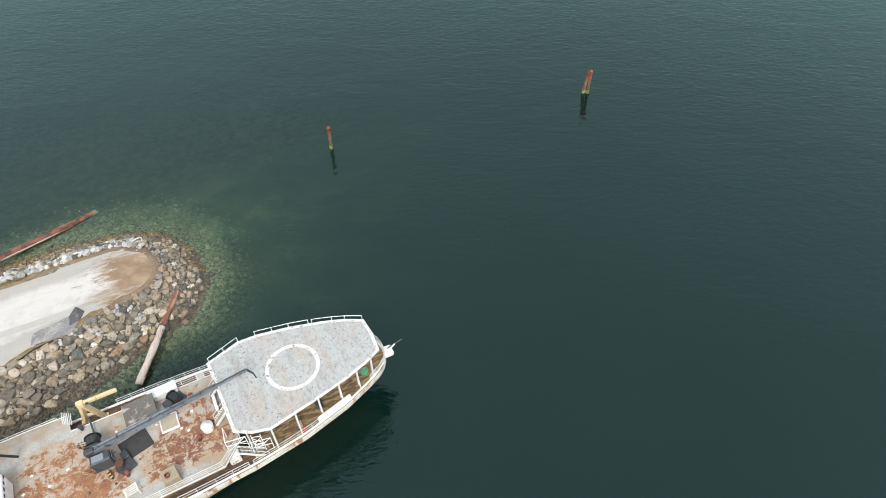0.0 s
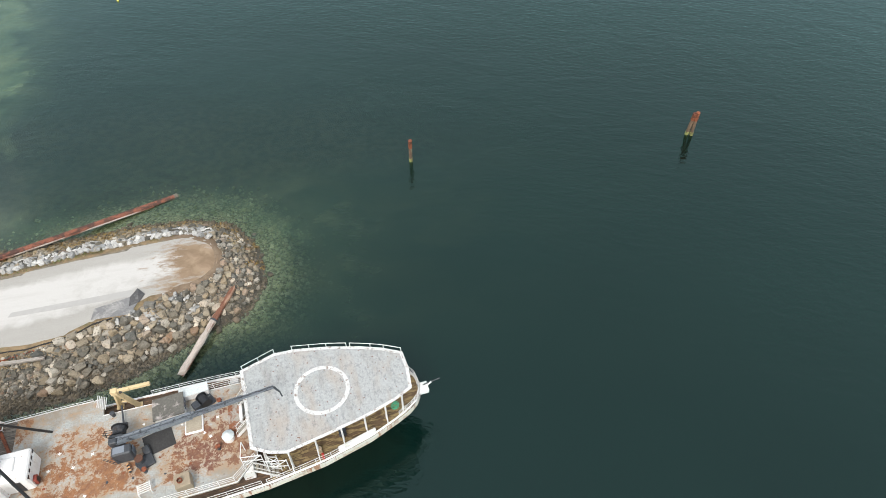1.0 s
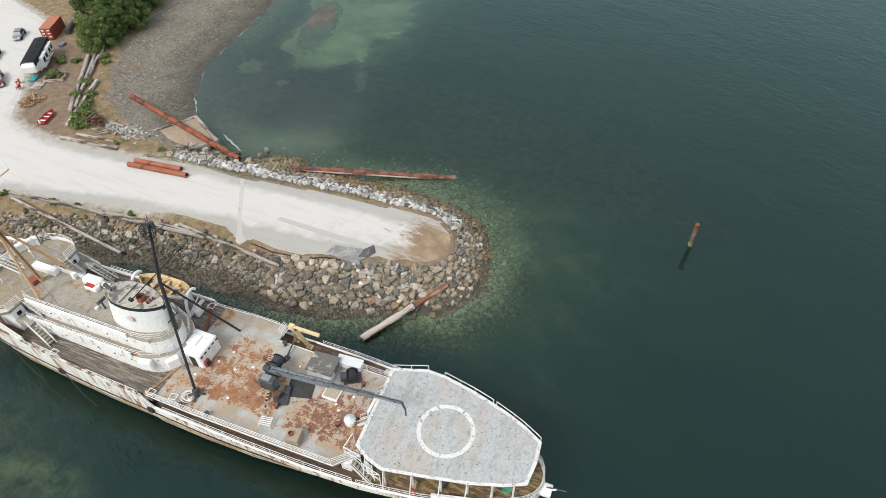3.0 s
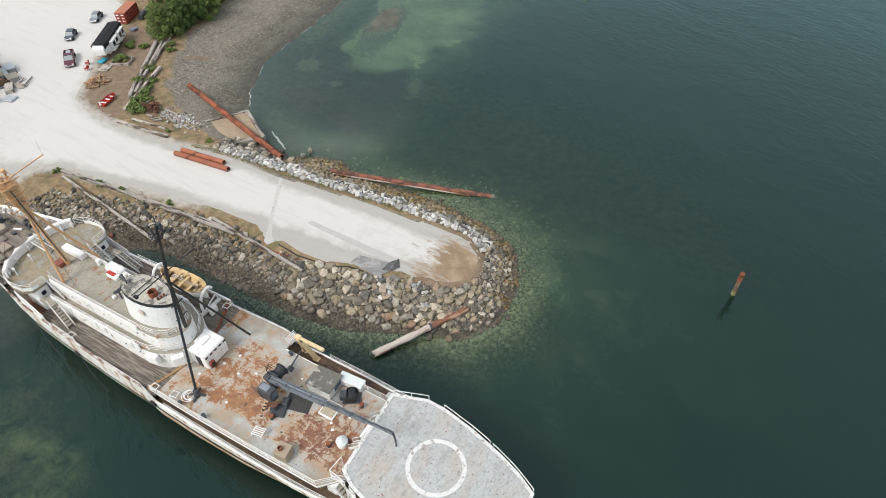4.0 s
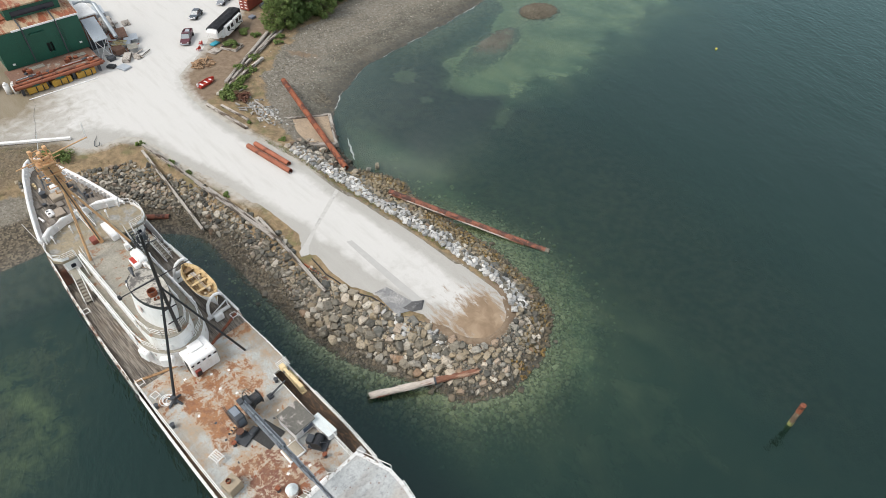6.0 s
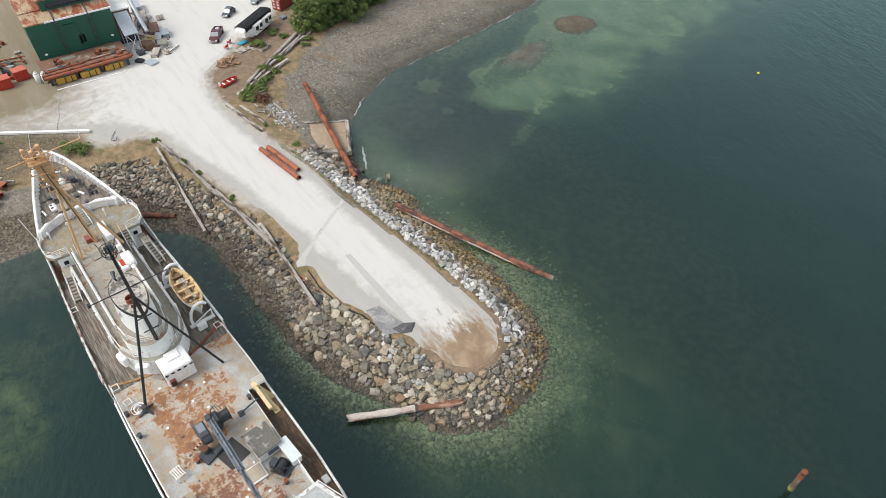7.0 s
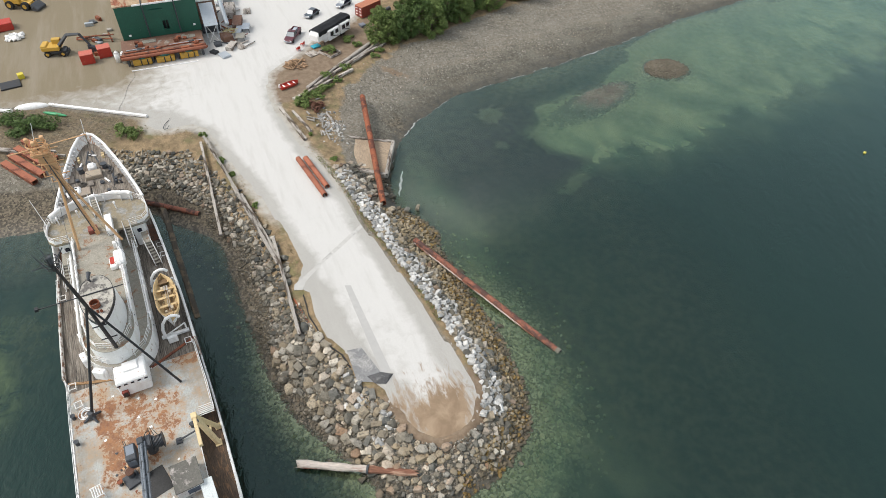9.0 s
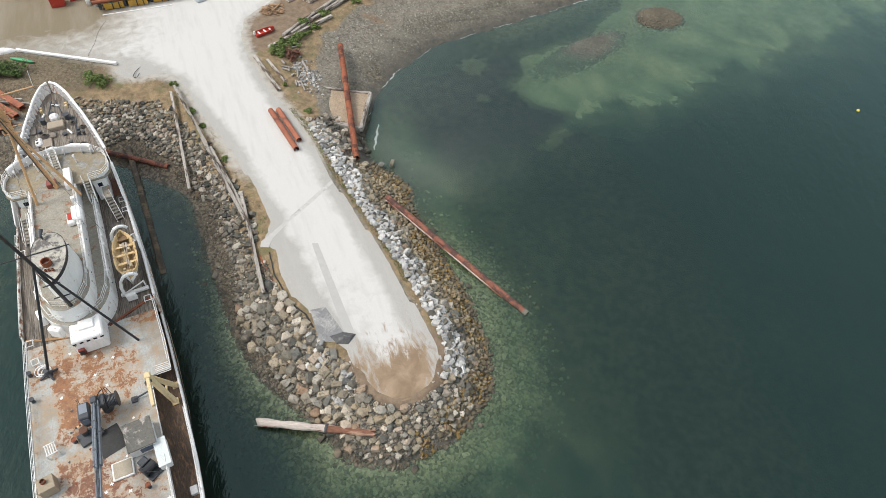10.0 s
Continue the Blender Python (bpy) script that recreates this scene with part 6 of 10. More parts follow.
for p in (-1.4, -0.7, 0.0, 0.7, 1.4):
    bm = bmesh.new()
    box(bm, 39.86, 39.92, p - 0.18, p + 0.18, 9.95, 10.15)
    part("window", bm, glass_dark, comp)

# ---- things that stand on the ship ----
def aboard(s, p, z, turn=0.0):
    return SHIP @ pose(s, p, z, 0, 0, turn)


def deck_crane():
    c = thing("deck_crane", aboard(32.0, 0.2, 8.0), "dark blue-grey folding deck crane with a long lattice boom lying aft", "crane")
    bm = bmesh.new()
    rod(bm, (0, -0.6, 0), (0, -0.6, 1.5), 0.55, 0.45, 14)
    rod(bm, (0, -0.6, 1.5), (0, -0.6, 1.75), 0.75, n=16)
    part("pedestal", bm, dark_steel, c)
    bm = bmesh.new()
    box(bm, -1.8, 0.1, 0.55, 1.6, 0.7, 2.5, bevel=0.12)
    cab = part("cab", bm, dark_steel, c, "dark operator's cab")
    bm = bmesh.new()
    box(bm, -1.94, -1.9, 0.7, 1.45, 1.5, 2.35)
    part("window", bm, plain("cab glass", (0.12, 0.14, 0.17), 0.15), cab)
    bm = bmesh.new()
    box(bm, -1.2, -0.1, 0.7, 1.45, 2.5, 2.53)
    # pale grey base colour draws the reflection on these panes
    part("window", bm, plain("grey glass", (0.22, 0.25, 0.29), 0.15), cab, "cab windows with the reflection painted pale grey")
    bm = bmesh.new()
    for y in (1.6, 1.75):
        rod(bm, (0.1, y - 0.1, 0.9), (0.8, y - 0.1, 2.3), 0.03, n=5)
        rod(bm, (-0.5, y - 0.1, 0.9), (0.2, y - 0.1, 2.2), 0.03, n=5)
    part("hand_rail", bm, dark_steel, cab)
    bm = bmesh.new()
    box(bm, -0.9, 0.5, -0.95, 0.1, 1.75, 2.35, bevel=0.1)
    box(bm, -0.5, 0.3, -0.3, 0.3, 2.3, 2.75, bevel=0.08)
    part("slew_housing", bm, dark_steel, c, "dark slewing housing")
    bm = bmesh.new()
    rod(bm, (-0.35, -2.0, 1.75), (-0.35, -1.0, 1.75), 0.58, n=18)
    for y in (-2.02, -0.98):
        rod(bm, (-0.35, y - 0.04, 1.75), (-0.35, y + 0.04, 1.75), 0.82, n=20)
    drum = part("hoist_drum", bm, black_paint, c, "black cable drum")
    for k in range(7):
        bm = bmesh.new()
        pipe(bm, [(-0.35 + 0.62 * math.cos(2 * math.pi * i / 18), -1.9 + 0.13 * k, 1.75 + 0.62 * math.sin(2 * math.pi * i / 18)) for i in range(19)], 0.05, 5)
        part("cable_turn", bm, dark_steel, drum)
    for k in range(3):
        bm = bmesh.new()
        pipe(bm, [(0.2, -1.6 + 0.3 * k, 2.2), (0.75 + 0.1 * k, -1.3 + 0.2 * k, 2.75), (0.5, -0.6, 2.6), (-0.3, -0.3 + 0.1 * k, 2.6)], 0.035, 5)
        part("hydraulic_hose", bm, rubber, c)
    heel, tip = Vector((-0.3, -0.1, 2.3)), Vector((-16.7, 0.15, 5.3))
    d = (tip - heel)
    for name, k0, k1, half in (("main_boom", 0.0, 0.48, 0.29), ("fly_boom", 0.46, 0.8, 0.19), ("boom_tip", 0.78, 1.0, 0.11)):
        a, b = heel + d * k0, heel + d * k1
        q = Matrix.Translation(a) @ (b - a).to_track_quat("X", "Z").to_matrix().to_4x4()
        n = (b - a).length
        bm = bmesh.new()
        for y in (-half, half):
            box(bm, 0, n, y - 0.06, y + 0.06, -0.35 * half / 0.42, 0.35 * half / 0.42, q)
        top = 0.35 * half / 0.42
        box(bm, 0, n, -half + 0.06, half - 0.06, top - 0.1, top - 0.03, q)
        box(bm, 0, n, -half + 0.06, half - 0.06, -top + 0.02, -top + 0.08, q)
        section = part(name, bm, crane_grey, c, "weathered blue-grey boom section")
        k = 0.4
        while k < n:
            bm = bmesh.new()
            box(bm, k - 0.03, k + 0.03, -half, half, top - 0.03, top + 0.02, q)
            part("stiffener", bm, crane_grey, section)
            k += 1.1
        for y in (-0.45 * half, 0.1 * half, 0.5 * half):
            bm = bmesh.new()
            pipe(bm, [q @ Vector((n * i / 8, y + 0.05 * math.sin(2.1 * i + 9 * y), top + 0.03)) for i in range(9)], 0.022, 5)
            part("hose", bm, dark_steel, section)
    bm = bmesh.new()
    rod(bm, tip, tip + Vector((-0.5, 0.3, -0.7)), 0.13, 0.1, 6)
    rod(bm, tip + Vector((-0.5, 0.3, -0.7)), tip + Vector((-0.6, 0.5, -1.3)), 0.08, n=6)
    part("hook", bm, dark_steel, c, "dark rusty hook block")
    bm = bmesh.new()
    rod(bm, heel + Vector((-0.4, 0, 0.5)), heel + d * 0.5 + Vector((0, 0, 0.4)), 0.11, n=8)
    part("luffing_ram", bm, crane_grey, c)
    return c


deck_crane()


def lifeboat():
    b = thing("lifeboat", aboard(50.0, -5.5, 9.75, 0), "open yellow lifeboat with thwarts, hanging in white davits", "boat")
    n, ring = 15, []
    L, W, H = 3.9, 1.28, 1.35
    bm = bmesh.new()
    rows = []
    for i in range(n):
        t = -1 + 2 * i / (n - 1)
        w = W * max(0.02, (1 - abs(t) ** 3.4))
        up = H + 0.28 * t * t
        x = L * t
        prof = [(w, up), (w * 0.96, up * 0.62), (w * 0.72, up * 0.22), (0.05, 0.0)]
        inner = [(max(0.005, w - 0.09), up), (max(0.004, w * 0.86 - 0.08), up * 0.6), (max(0.003, w * 0.6 - 0.06), up * 0.34)]
        row = [(x, -y, z) for y, z in inner[::-1]] + [(x, -y, z) for y, z in prof] + [(x, y, z) for y, z in prof[::-1]] + [(x, y, z) for y, z in inner]
        rows.append([bm.verts.new(p) for p in row])
    for a, c in zip(rows, rows[1:]):
        for k in range(len(a)):
            f = bm.faces.new((a[k], a[(k + 1) % len(a)], c[(k + 1) % len(a)], c[k]))
            f.material_index = int(3 < k < 10)
    bmesh.ops.recalc_face_normals(bm, faces=bm.faces[:])
    boat_hull = part("boat_hull", bm, boat_yellow, b, "double-ended hull, white below and pale yellow above", smooth=True)
    boat_hull.data.materials.append(clean_white)
    for x in (-2.6, -1.2, 0.2, 1.6, 2.9):
        bm = bmesh.new()
        w = W * (1 - abs(x / L) ** 3.4) - 0.1
        box(bm, x - 0.17, x + 0.17, -w, w, 0.98, 1.06)
        part("thwart", bm, boat_yellow, b)
    bm = bmesh.new()
    box(bm, -1.1, 0.9, -0.3, 0.35, 0.5, 0.98, bevel=0.05)
    part("engine_box", bm, surface("faded ochre canvas", (0.33, 0.24, 0.12), 0.9), b, "ochre engine box")
    bm = bmesh.new()
    box(bm, -3.0, 3.0, -0.62, 0.62, 0.46, 0.52)
    part("floor_grating", bm, surface("stained boat grating", (0.3, 0.2, 0.1), 0.9, grain=6, spread=0.35, stain=(0.45, 0.38, 0.27), stain_amount=0.42, stain_scale=1.5), b, "brown bottom grating")
    for x, y, sx, sy, h in ((1.9, 0.3, 0.5, 0.35, 0.3), (-1.7, -0.35, 0.6, 0.3, 0.35), (0.9, -0.5, 0.4, 0.3, 0.5), (-2.1, 0.4, 0.35, 0.3, 0.3)):
        bm = bmesh.new()
        box(bm, x - sx / 2, x + sx / 2, y - sy / 2, y + sy / 2, 0.52, 0.52 + h + 0.3, bevel=0.05)
        part("stowed_gear", bm, surface("tan canvas", (0.5, 0.42, 0.3), 0.9, spread=0.25), b)
    end_wood = surface("brown stained wood", (0.2, 0.13, 0.07), 0.9)
    bm = bmesh.new()
    box(bm, 2.6, 3.4, -0.5, 0.5, 0.95, 1.1, bevel=0.04)
    part("end_locker", bm, end_wood, b, "brown end locker")
    bm = bmesh.new()
    box(bm, -3.5, -2.8, -0.45, 0.45, 0.95, 1.1, bevel=0.04)
    part("end_locker", bm, surface("brown stained wood", (0.2, 0.13, 0.07), 0.9), b, "brown end lockers")
    bm = bmesh.new()
    rows = [(-L + 2 * L * i / 16) for i in range(17)]
    for side in (1, -1):
        pipe(bm, [(x, side * max(0.02, W * (1 - abs(x / L) ** 3.4)), H + 0.28 * (x / L) ** 2) for x in rows], 0.07, 5)
    part("gunwale", bm, boat_yellow, b)


lifeboat()


def davit(s, flip):
    d = thing("boat_davit", aboard(s, -5.6, 8.25), "white gravity davit arm cradling the lifeboat", "davit", "lifeboat davits")
    bm = bmesh.new()
    arc = [(0, 1.5, 0.0), (0, 1.5, 1.4), (0, 1.25, 2.4), (0, 0.75, 3.1), (0, 0.15, 3.35), (0, -0.4, 3.2), (0, -0.7, 2.8)]
    for a, b in zip(arc, arc[1:]):
        rod(bm, a, b, 0.19, 0.18, 8)
    part("arm", bm, clean_white, d, "curved white arm")
    bm = bmesh.new()
    box(bm, -0.2, 0.2, -1.2, 1.9, 0.0, 0.35, bevel=0.03)
    rod(bm, (0, 1.5, 0.3), (0, -1.0, 1.5), 0.09, n=6)
    rod(bm, (0, -1.0, 0.3), (0, -1.0, 1.5), 0.09, n=6)
    part("cradle", bm, rail_paint, d, "white cradle frame")
    bm = bmesh.new()
    box(bm, -0.9 * flip - 0.25, -0.9 * flip + 0.25, 0.2, 1.3, 0.0, 0.7, bevel=0.05)
    rod(bm, (-0.9 * flip, 0.2, 0.8), (-0.9 * flip, 1.3, 0.8), 0.25, n=10)
    part("winch", bm, rail_paint, d)


davit(54.4, -1)
davit(46.2, 1)


def yellow_davit():
    """An A-frame that stands in the side bay and leans inboard, with one long arm lying aft from its head."""
    d = thing("boom_davit", aboard(31.8, -6.2, 6.1), "pale cream-yellow davit frame with a long arm, in the side bay", "davit")
    head = Vector((0.0, 0.9, 5.2))
    for foot in ((-0.7, -0.3, 0.0), (1.3, -0.7, 0.0)):
        foot = Vector(foot)
        q = Matrix.Translation(foot) @ (head - foot).to_track_quat("X", "Z").to_matrix().to_4x4()
        bm = bmesh.new()
        box(bm, 0, (head - foot).length, -0.24, 0.24, -0.26, 0.26, q, bevel=0.05)
        leg = part("leg", bm, cream_yellow, d)
        bm = bmesh.new()
        box(bm, foot.x - 0.4, foot.x + 0.4, foot.y - 0.35, foot.y + 0.35, 0.0, 0.16, bevel=0.03)
        part("foot_plate", bm, cream_yellow, leg)
    for k in (0.35, 0.62):
        a, b = Vector((-0.7, -0.3, 0.0)).lerp(head, k), Vector((1.3, -0.7, 0.0)).lerp(head, k)
        bm = bmesh.new()
        rod(bm, a, b, 0.12, n=8)
        part("cross_tie", bm, cream_yellow, d)
    bm = bmesh.new()
    box(bm, -3.6, 0.35, head.y - 0.17, head.y + 0.19, head.z - 0.2, head.z + 0.2, bevel=0.04)
    part("long_arm", bm, cream_yellow, d)
    bm = bmesh.new()
    box(bm, -0.3, 0.4, head.y - 0.3, head.y + 0.3, head.z - 0.35, head.z + 0.3, bevel=0.06)
    part("head_block", bm, cream_yellow, d)
    for y in (-0.21, 0.21):
        bm = bmesh.new()
        rod(bm, (-0.6, head.y + y, head.z), (-0.6, head.y + y * 1.5, head.z), 0.16, n=10)
        part("sheave", bm, dark_steel, d)


yellow_davit()
# lattice gate beside the bay, and a hinged prop
g = thing("bay_gate", aboard(34.0, -6.3, 8.0), "white slatted gate at the side bay", "gate")
for k in range(6):
    bm = bmesh.new()
    rod(bm, (-0.1 + 0.12 * k, -0.8, 0.15 + 0.15 * k), (-0.1 + 0.12 * k, 0.7, 0.15 + 0.15 * k), 0.05, n=5)
    part("slat", bm, rail_paint, g)
p = thing("hinged_prop", aboard(32.6, -3.6, 8.0), "dark steel prop lying on the deck", "prop")
bm = bmesh.new()
rod(bm, (-0.75, 0.6, 0.2), (-0.6, -1.6, 0.7), 0.11, 0.09, 8)
box(bm, -1.1, -0.4, 0.3, 0.9, 0.0, 0.22, bevel=0.03)
part("arm", bm, dark_steel, p)


def small(name, s, p, turn, label, category, build, z=8.0):
    t = thing(name, aboard(s, p, z, turn), label, category)
    build(t)
    return t


def hatch_house(t):
    bm = bmesh.new()
    box(bm, -1.5, 1.5, -1.25, 1.25, 0, 1.35, bevel=0.04)
    part("walls", bm, white_paint, t, "dirty white walls")
    bm = bmesh.new()
    box(bm, -1.62, 1.62, -1.35, 1.35, 1.35, 1.5, bevel=0.03)
    part("roof", bm, surface("tar and lichen roof", (0.14, 0.135, 0.12), 0.9, grain=4, spread=0.25, stain=(0.50, 0.46, 0.43), stain_amount=0.46, stain_scale=0.55), t, "dark roof with pale worn patches")
    bm = bmesh.new()
    box(bm, -1.55, -1.5, -0.9, 0.3, 0.4, 1.1)
    part("window", bm, plain("blue grey glass", (0.1, 0.13, 0.18), 0.2), t)


small("hatch_house", 26.9, -3.1, 3, "low hatch house with a dark worn roof", "hatch house", hatch_house)


def white_locker(t):
    bm = bmesh.new()
    box(bm, -1.5, 1.5, -0.55, 0.55, 0, 0.95, bevel=0.08)
    part("body", bm, clean_white, t)
    bm = bmesh.new()
    box(bm, -1.55, 1.55, -0.6, 0.6, 0.95, 1.02, bevel=0.02)
    part("lid", bm, surface("pale blue lid", (0.62, 0.67, 0.67), 0.5), t)


small("side_locker", 24.4, -4.75, 3, "long white locker at the deck edge", "locker", white_locker)


def winch(t):
    bm = bmesh.new()
    box(bm, -1.0, 1.0, -0.7, 0.7, 0, 0.2, bevel=0.02)
    part("bed", bm, dark_steel, t)
    bm = bmesh.new()
    rod(bm, (0, -0.6, 0.65), (0, 0.6, 0.65), 0.45, n=14)
    for y in (-0.62, 0.62):
        rod(bm, (0, y - 0.05, 0.65), (0, y + 0.05, 0.65), 0.62, n=16)
    part("drum", bm, black_paint, t)
    bm = bmesh.new()
    box(bm, 0.5, 1.3, -0.5, 0.4, 0.1, 0.9, bevel=0.08)
    part("motor", bm, dark_steel, t)
    bm = bmesh.new()
    rod(bm, (-0.9, -0.4, 0.15), (-0.5, 0.4, 1.3), 0.06, n=6)
    part("lever", bm, dark_steel, t)


small("winch", 23.4, -3.3, 30, "black cable winch with a drum", "winch", winch)


def flat_hatch(t):
    bm = bmesh.new()
    box(bm, -0.95, 0.95, -1.0, 1.0, 0, 0.25, bevel=0.06)
    part("coaming", bm, clean_white, t)
    bm = bmesh.new()
    box(bm, -0.8, 0.8, -0.85, 0.85, 0.25, 0.31, bevel=0.02)
    part("lid", bm, surface("tan hatch lid", (0.40, 0.35, 0.27), 0.8), t, "tan lid")


small("deck_hatch", 24.6, -0.9, 0, "low white hatch with a tan lid", "hatch", flat_hatch)


def tan_box(t):
    bm = bmesh.new()
    box(bm, -0.75, 0.75, -0.75, 0.75, 0, 1.3, bevel=0.04)
    part("body", bm, surface("tan painted steel", (0.34, 0.28, 0.2), 0.7, stain=(0.2, 0.1, 0.06), stain_amount=0.35), t)
    bm = bmesh.new()
    hollow(bm, (0.2, 0.1, 1.3), (0.2, 0.1, 1.6), 0.26, 0.05, 12)
    part("vent_collar", bm, rusty_steel, t, "rusty round vent")


small("vent_trunk", 25.6, 5.6, 8, "tan steel vent trunk with a round outlet", "vent", tan_box)


def dome(t):
    bm = bmesh.new()
    rod(bm, (0, 0, 0), (0, 0, 0.7), 0.6, n=16)
    part("base", bm, clean_white, t)
    bm = bmesh.new()
    bmesh.ops.create_cone(bm, cap_ends=True, segments=12, radius1=0.66, radius2=0.1, depth=0.45, matrix=Matrix.Translation((0, 0, 0.9)))
    part("cap", bm, surface("pale aqua canvas", (0.62, 0.68, 0.69), 0.7), t, "pale faceted cap")


small("domed_vent", 21.1, 1.7, 0, "white drum with a pale faceted cap", "vent", dome)


def grating(t):
    for x in (-0.6, 0.6):
        bm = bmesh.new()
        rod(bm, (x, -0.5, 0.0), (x, -0.5, 0.7), 0.05, n=6)
        rod(bm, (x, 0.5, 0.0), (x, 0.5, 0.7), 0.05, n=6)
        rod(bm, (x, -0.55, 0.7), (x, 0.55, 0.7), 0.05, n=6)
        part("frame", bm, rail_paint, t)
    for k in range(5):
        bm = bmesh.new()
        rod(bm, (-0.6, -0.45 + 0.22 * k, 0.7), (0.6, -0.45 + 0.22 * k, 0.7), 0.05, n=5)
        part("rung", bm, rail_paint, t)


small("cable_rack", 29.4, 5.1, 10, "small white rack of bars on the deck", "rack", grating)


def capstan(t):
    bm = bmesh.new()
    rod(bm, (0, 0, 0), (0, 0, 0.25), 0.62, n=14)
    rod(bm, (0, 0, 0.25), (0, 0, 0.95), 0.36, 0.32, 14)
    part("drum", bm, dark_steel, t)
    bm = bmesh.new()
    rod(bm, (0, 0, 0.95), (0, 0, 1.1), 0.42, n=14)
    part("head", bm, surface("brown rust", (0.12, 0.06, 0.04), 0.85, spread=0.3), t, "rust-brown capstan head")
    for k in range(6):
        bm = bmesh.new()
        box(bm, -1.35, -1.1, -0.55 + 0.2 * k, -0.35 + 0.2 * k, 0.3, 0.36, bevel=0.01)
        part("guard_stripe", bm, mast_yellow if k % 2 else black_paint, t)
    bm = bmesh.new()
    box(bm, -0.4, 1.2, -0.9, 0.6, 0, 0.3, bevel=0.05)
    box(bm, 0.5, 1.2, 0.4, 1.4, 0, 0.5, bevel=0.08)
    part("gearbox", bm, dark_steel, t)


small("capstan", 29.9, 1.9, 200, "rusty warping capstan on a dark bed", "capstan", capstan)


def mat(t):
    bm = bmesh.new()
    box(bm, -1.5, 1.5, -1.35, 1.1, 0, 0.05, bevel=0.02)
    part("plate", bm, surface("black rubber mat", (0.045, 0.045, 0.045), 0.85, grain=5, spread=0.3, stain=(0.12, 0.09, 0.07), stain_amount=0.35), t)


small("black_mat", 28.2, 0.0, 14, "black mat lying on the deck under the crane", "mat", mat)


def pallet_hatch(t):
    bm = bmesh.new()
    box(bm, -0.6, 0.6, -1.5, 1.5, 0, 0.4, bevel=0.04)
    part("body", bm, surface("rusted hatch", (0.36, 0.33, 0.29), 0.8, stain=(0.3, 0.12, 0.06), stain_amount=0.5), t)
    bm = bmesh.new()
    box(bm, -0.95, -0.62, -1.2, 0.9, 0.1, 0.75, bevel=0.04)
    part("rack", bm, clean_white, t)


small("rusty_hatch", 20.4, -0.5, 0, "rust-blotched low hatch at the helideck foot", "hatch", pallet_hatch)


def coil(t, wide=1.0):
    bm = bmesh.new()
    for k in range(5):
        r, ox, oy = wide * (0.35 + 0.1 * k), 0.12 * (k % 3), 0.1 * ((k * 2) % 3)
        pipe(bm, [(ox + r * math.cos(2 * math.pi * i / 14), oy + r * math.sin(2 * math.pi * i / 14), 0.05 + 0.05 * k) for i in range(15)], 0.045, 5)
    part("rope", bm, clean_white, t)


small("rope_coil", 39.3, 5.2, 0, "loose coil of white rope beside the mast foot", "rope", coil)
small("rope_heap", 3.3, 1.9, 0, "tangled heap of green rope", "rope", lambda t: coil(t, 0.55), 6.12)
for o in scene.objects:
    if o.name.startswith("rope") and o.parent and o.parent.name == "rope_heap":
        o.data.materials[0] = plain("green rope", (0.1, 0.42, 0.25), 0.8)

bit = thing("tie_down_cross", aboard(39.1, 0.1, 8.0), "white cross-shaped tie-down fitting on the deck", "fitting", "tie-down crosses")
bm = bmesh.new()
for turn in (0, 90):
    box(bm, -0.18, 0.18, -0.06, 0.06, 0.0, 0.05, pose(0, 0, 0.004 * (turn > 0), 0, 0, turn), bevel=0.015)
part("cross_plate", bm, clean_white, bit)
for s, p, a in ((36.7, 0.4, 20), (34.9, -0.6, 50), (23.6, 0.3, 10), (22.2, -1.2, 35), (23.0, 0.9, 70), (38.2, -1.6, 15), (40.6, 2.6, 40)):
    copy_thing(bit, aboard(s, p, 8.0, a))

fr = thing("chock_stand", aboard(44.7, -6.4, 8.05), "small square white frame at the deck edge", "frame", "deck edge frames")
bm = bmesh.new()
for a, b in (((-0.4, -0.35), (0.4, -0.35)), ((0.4, -0.35), (0.4, 0.35)), ((0.4, 0.35), (-0.4, 0.35)), ((-0.4, 0.35), (-0.4, -0.35))):
    rod(bm, (*a, 0.3), (*b, 0.3), 0.05, n=5)
    rod(bm, (*a, 0), (*a, 0.3), 0.04, n=5)
part("ring_bars", bm, rail_paint, fr)
for s, p in ((62.0, -6.1), (60.1, -6.2), (57.5, 6.3), (43.6, 6.4)):
    copy_thing(fr, aboard(s, p, sheer(s) + 0.03 if s > 44 else 8.03))

# gear on the main deck under the helideck and in the bays
def gallery(name, s, p, size, material, label, category, z=6.1, turn=0):
    t = thing(name, aboard(s, p, z, turn), label, category)
    bm = bmesh.new()
    box(bm, -size[0] / 2, size[0] / 2, -size[1] / 2, size[1] / 2, 0, size[2], bevel=0.05)
    part("body", bm, material, t)


gallery("vent_trunk", 19.6, 5.4, (1.2, 1.0, 1.6), white_paint, "white vent trunk in the side gallery", "vent")
gallery("bench_locker", 8.2, 4.92, (4.4, 0.3, 0.75), clean_white, "long white bench along the rail", "bench", 6.1, 14)
gallery("deck_box", 12.3, 5.0, (0.5, 0.5, 0.9), surface("tan drum", (0.5, 0.4, 0.28), 0.7), "tan drum on the after deck", "drum")
gallery("deck_box", 9.6, 3.6, (0.8, 0.7, 0.6), dark_steel, "dark bollard box on the after deck", "box")
gallery("red_post", 12.0, 5.9, (0.25, 0.25, 1.3), red_paint, "red fire station post", "post")
gallery("net_heap", 20.5, -6.4, (0.9, 0.7, 0.4), surface("grey net", (0.5, 0.5, 0.5), 0.9), "grey net heap in the side bay", "net")

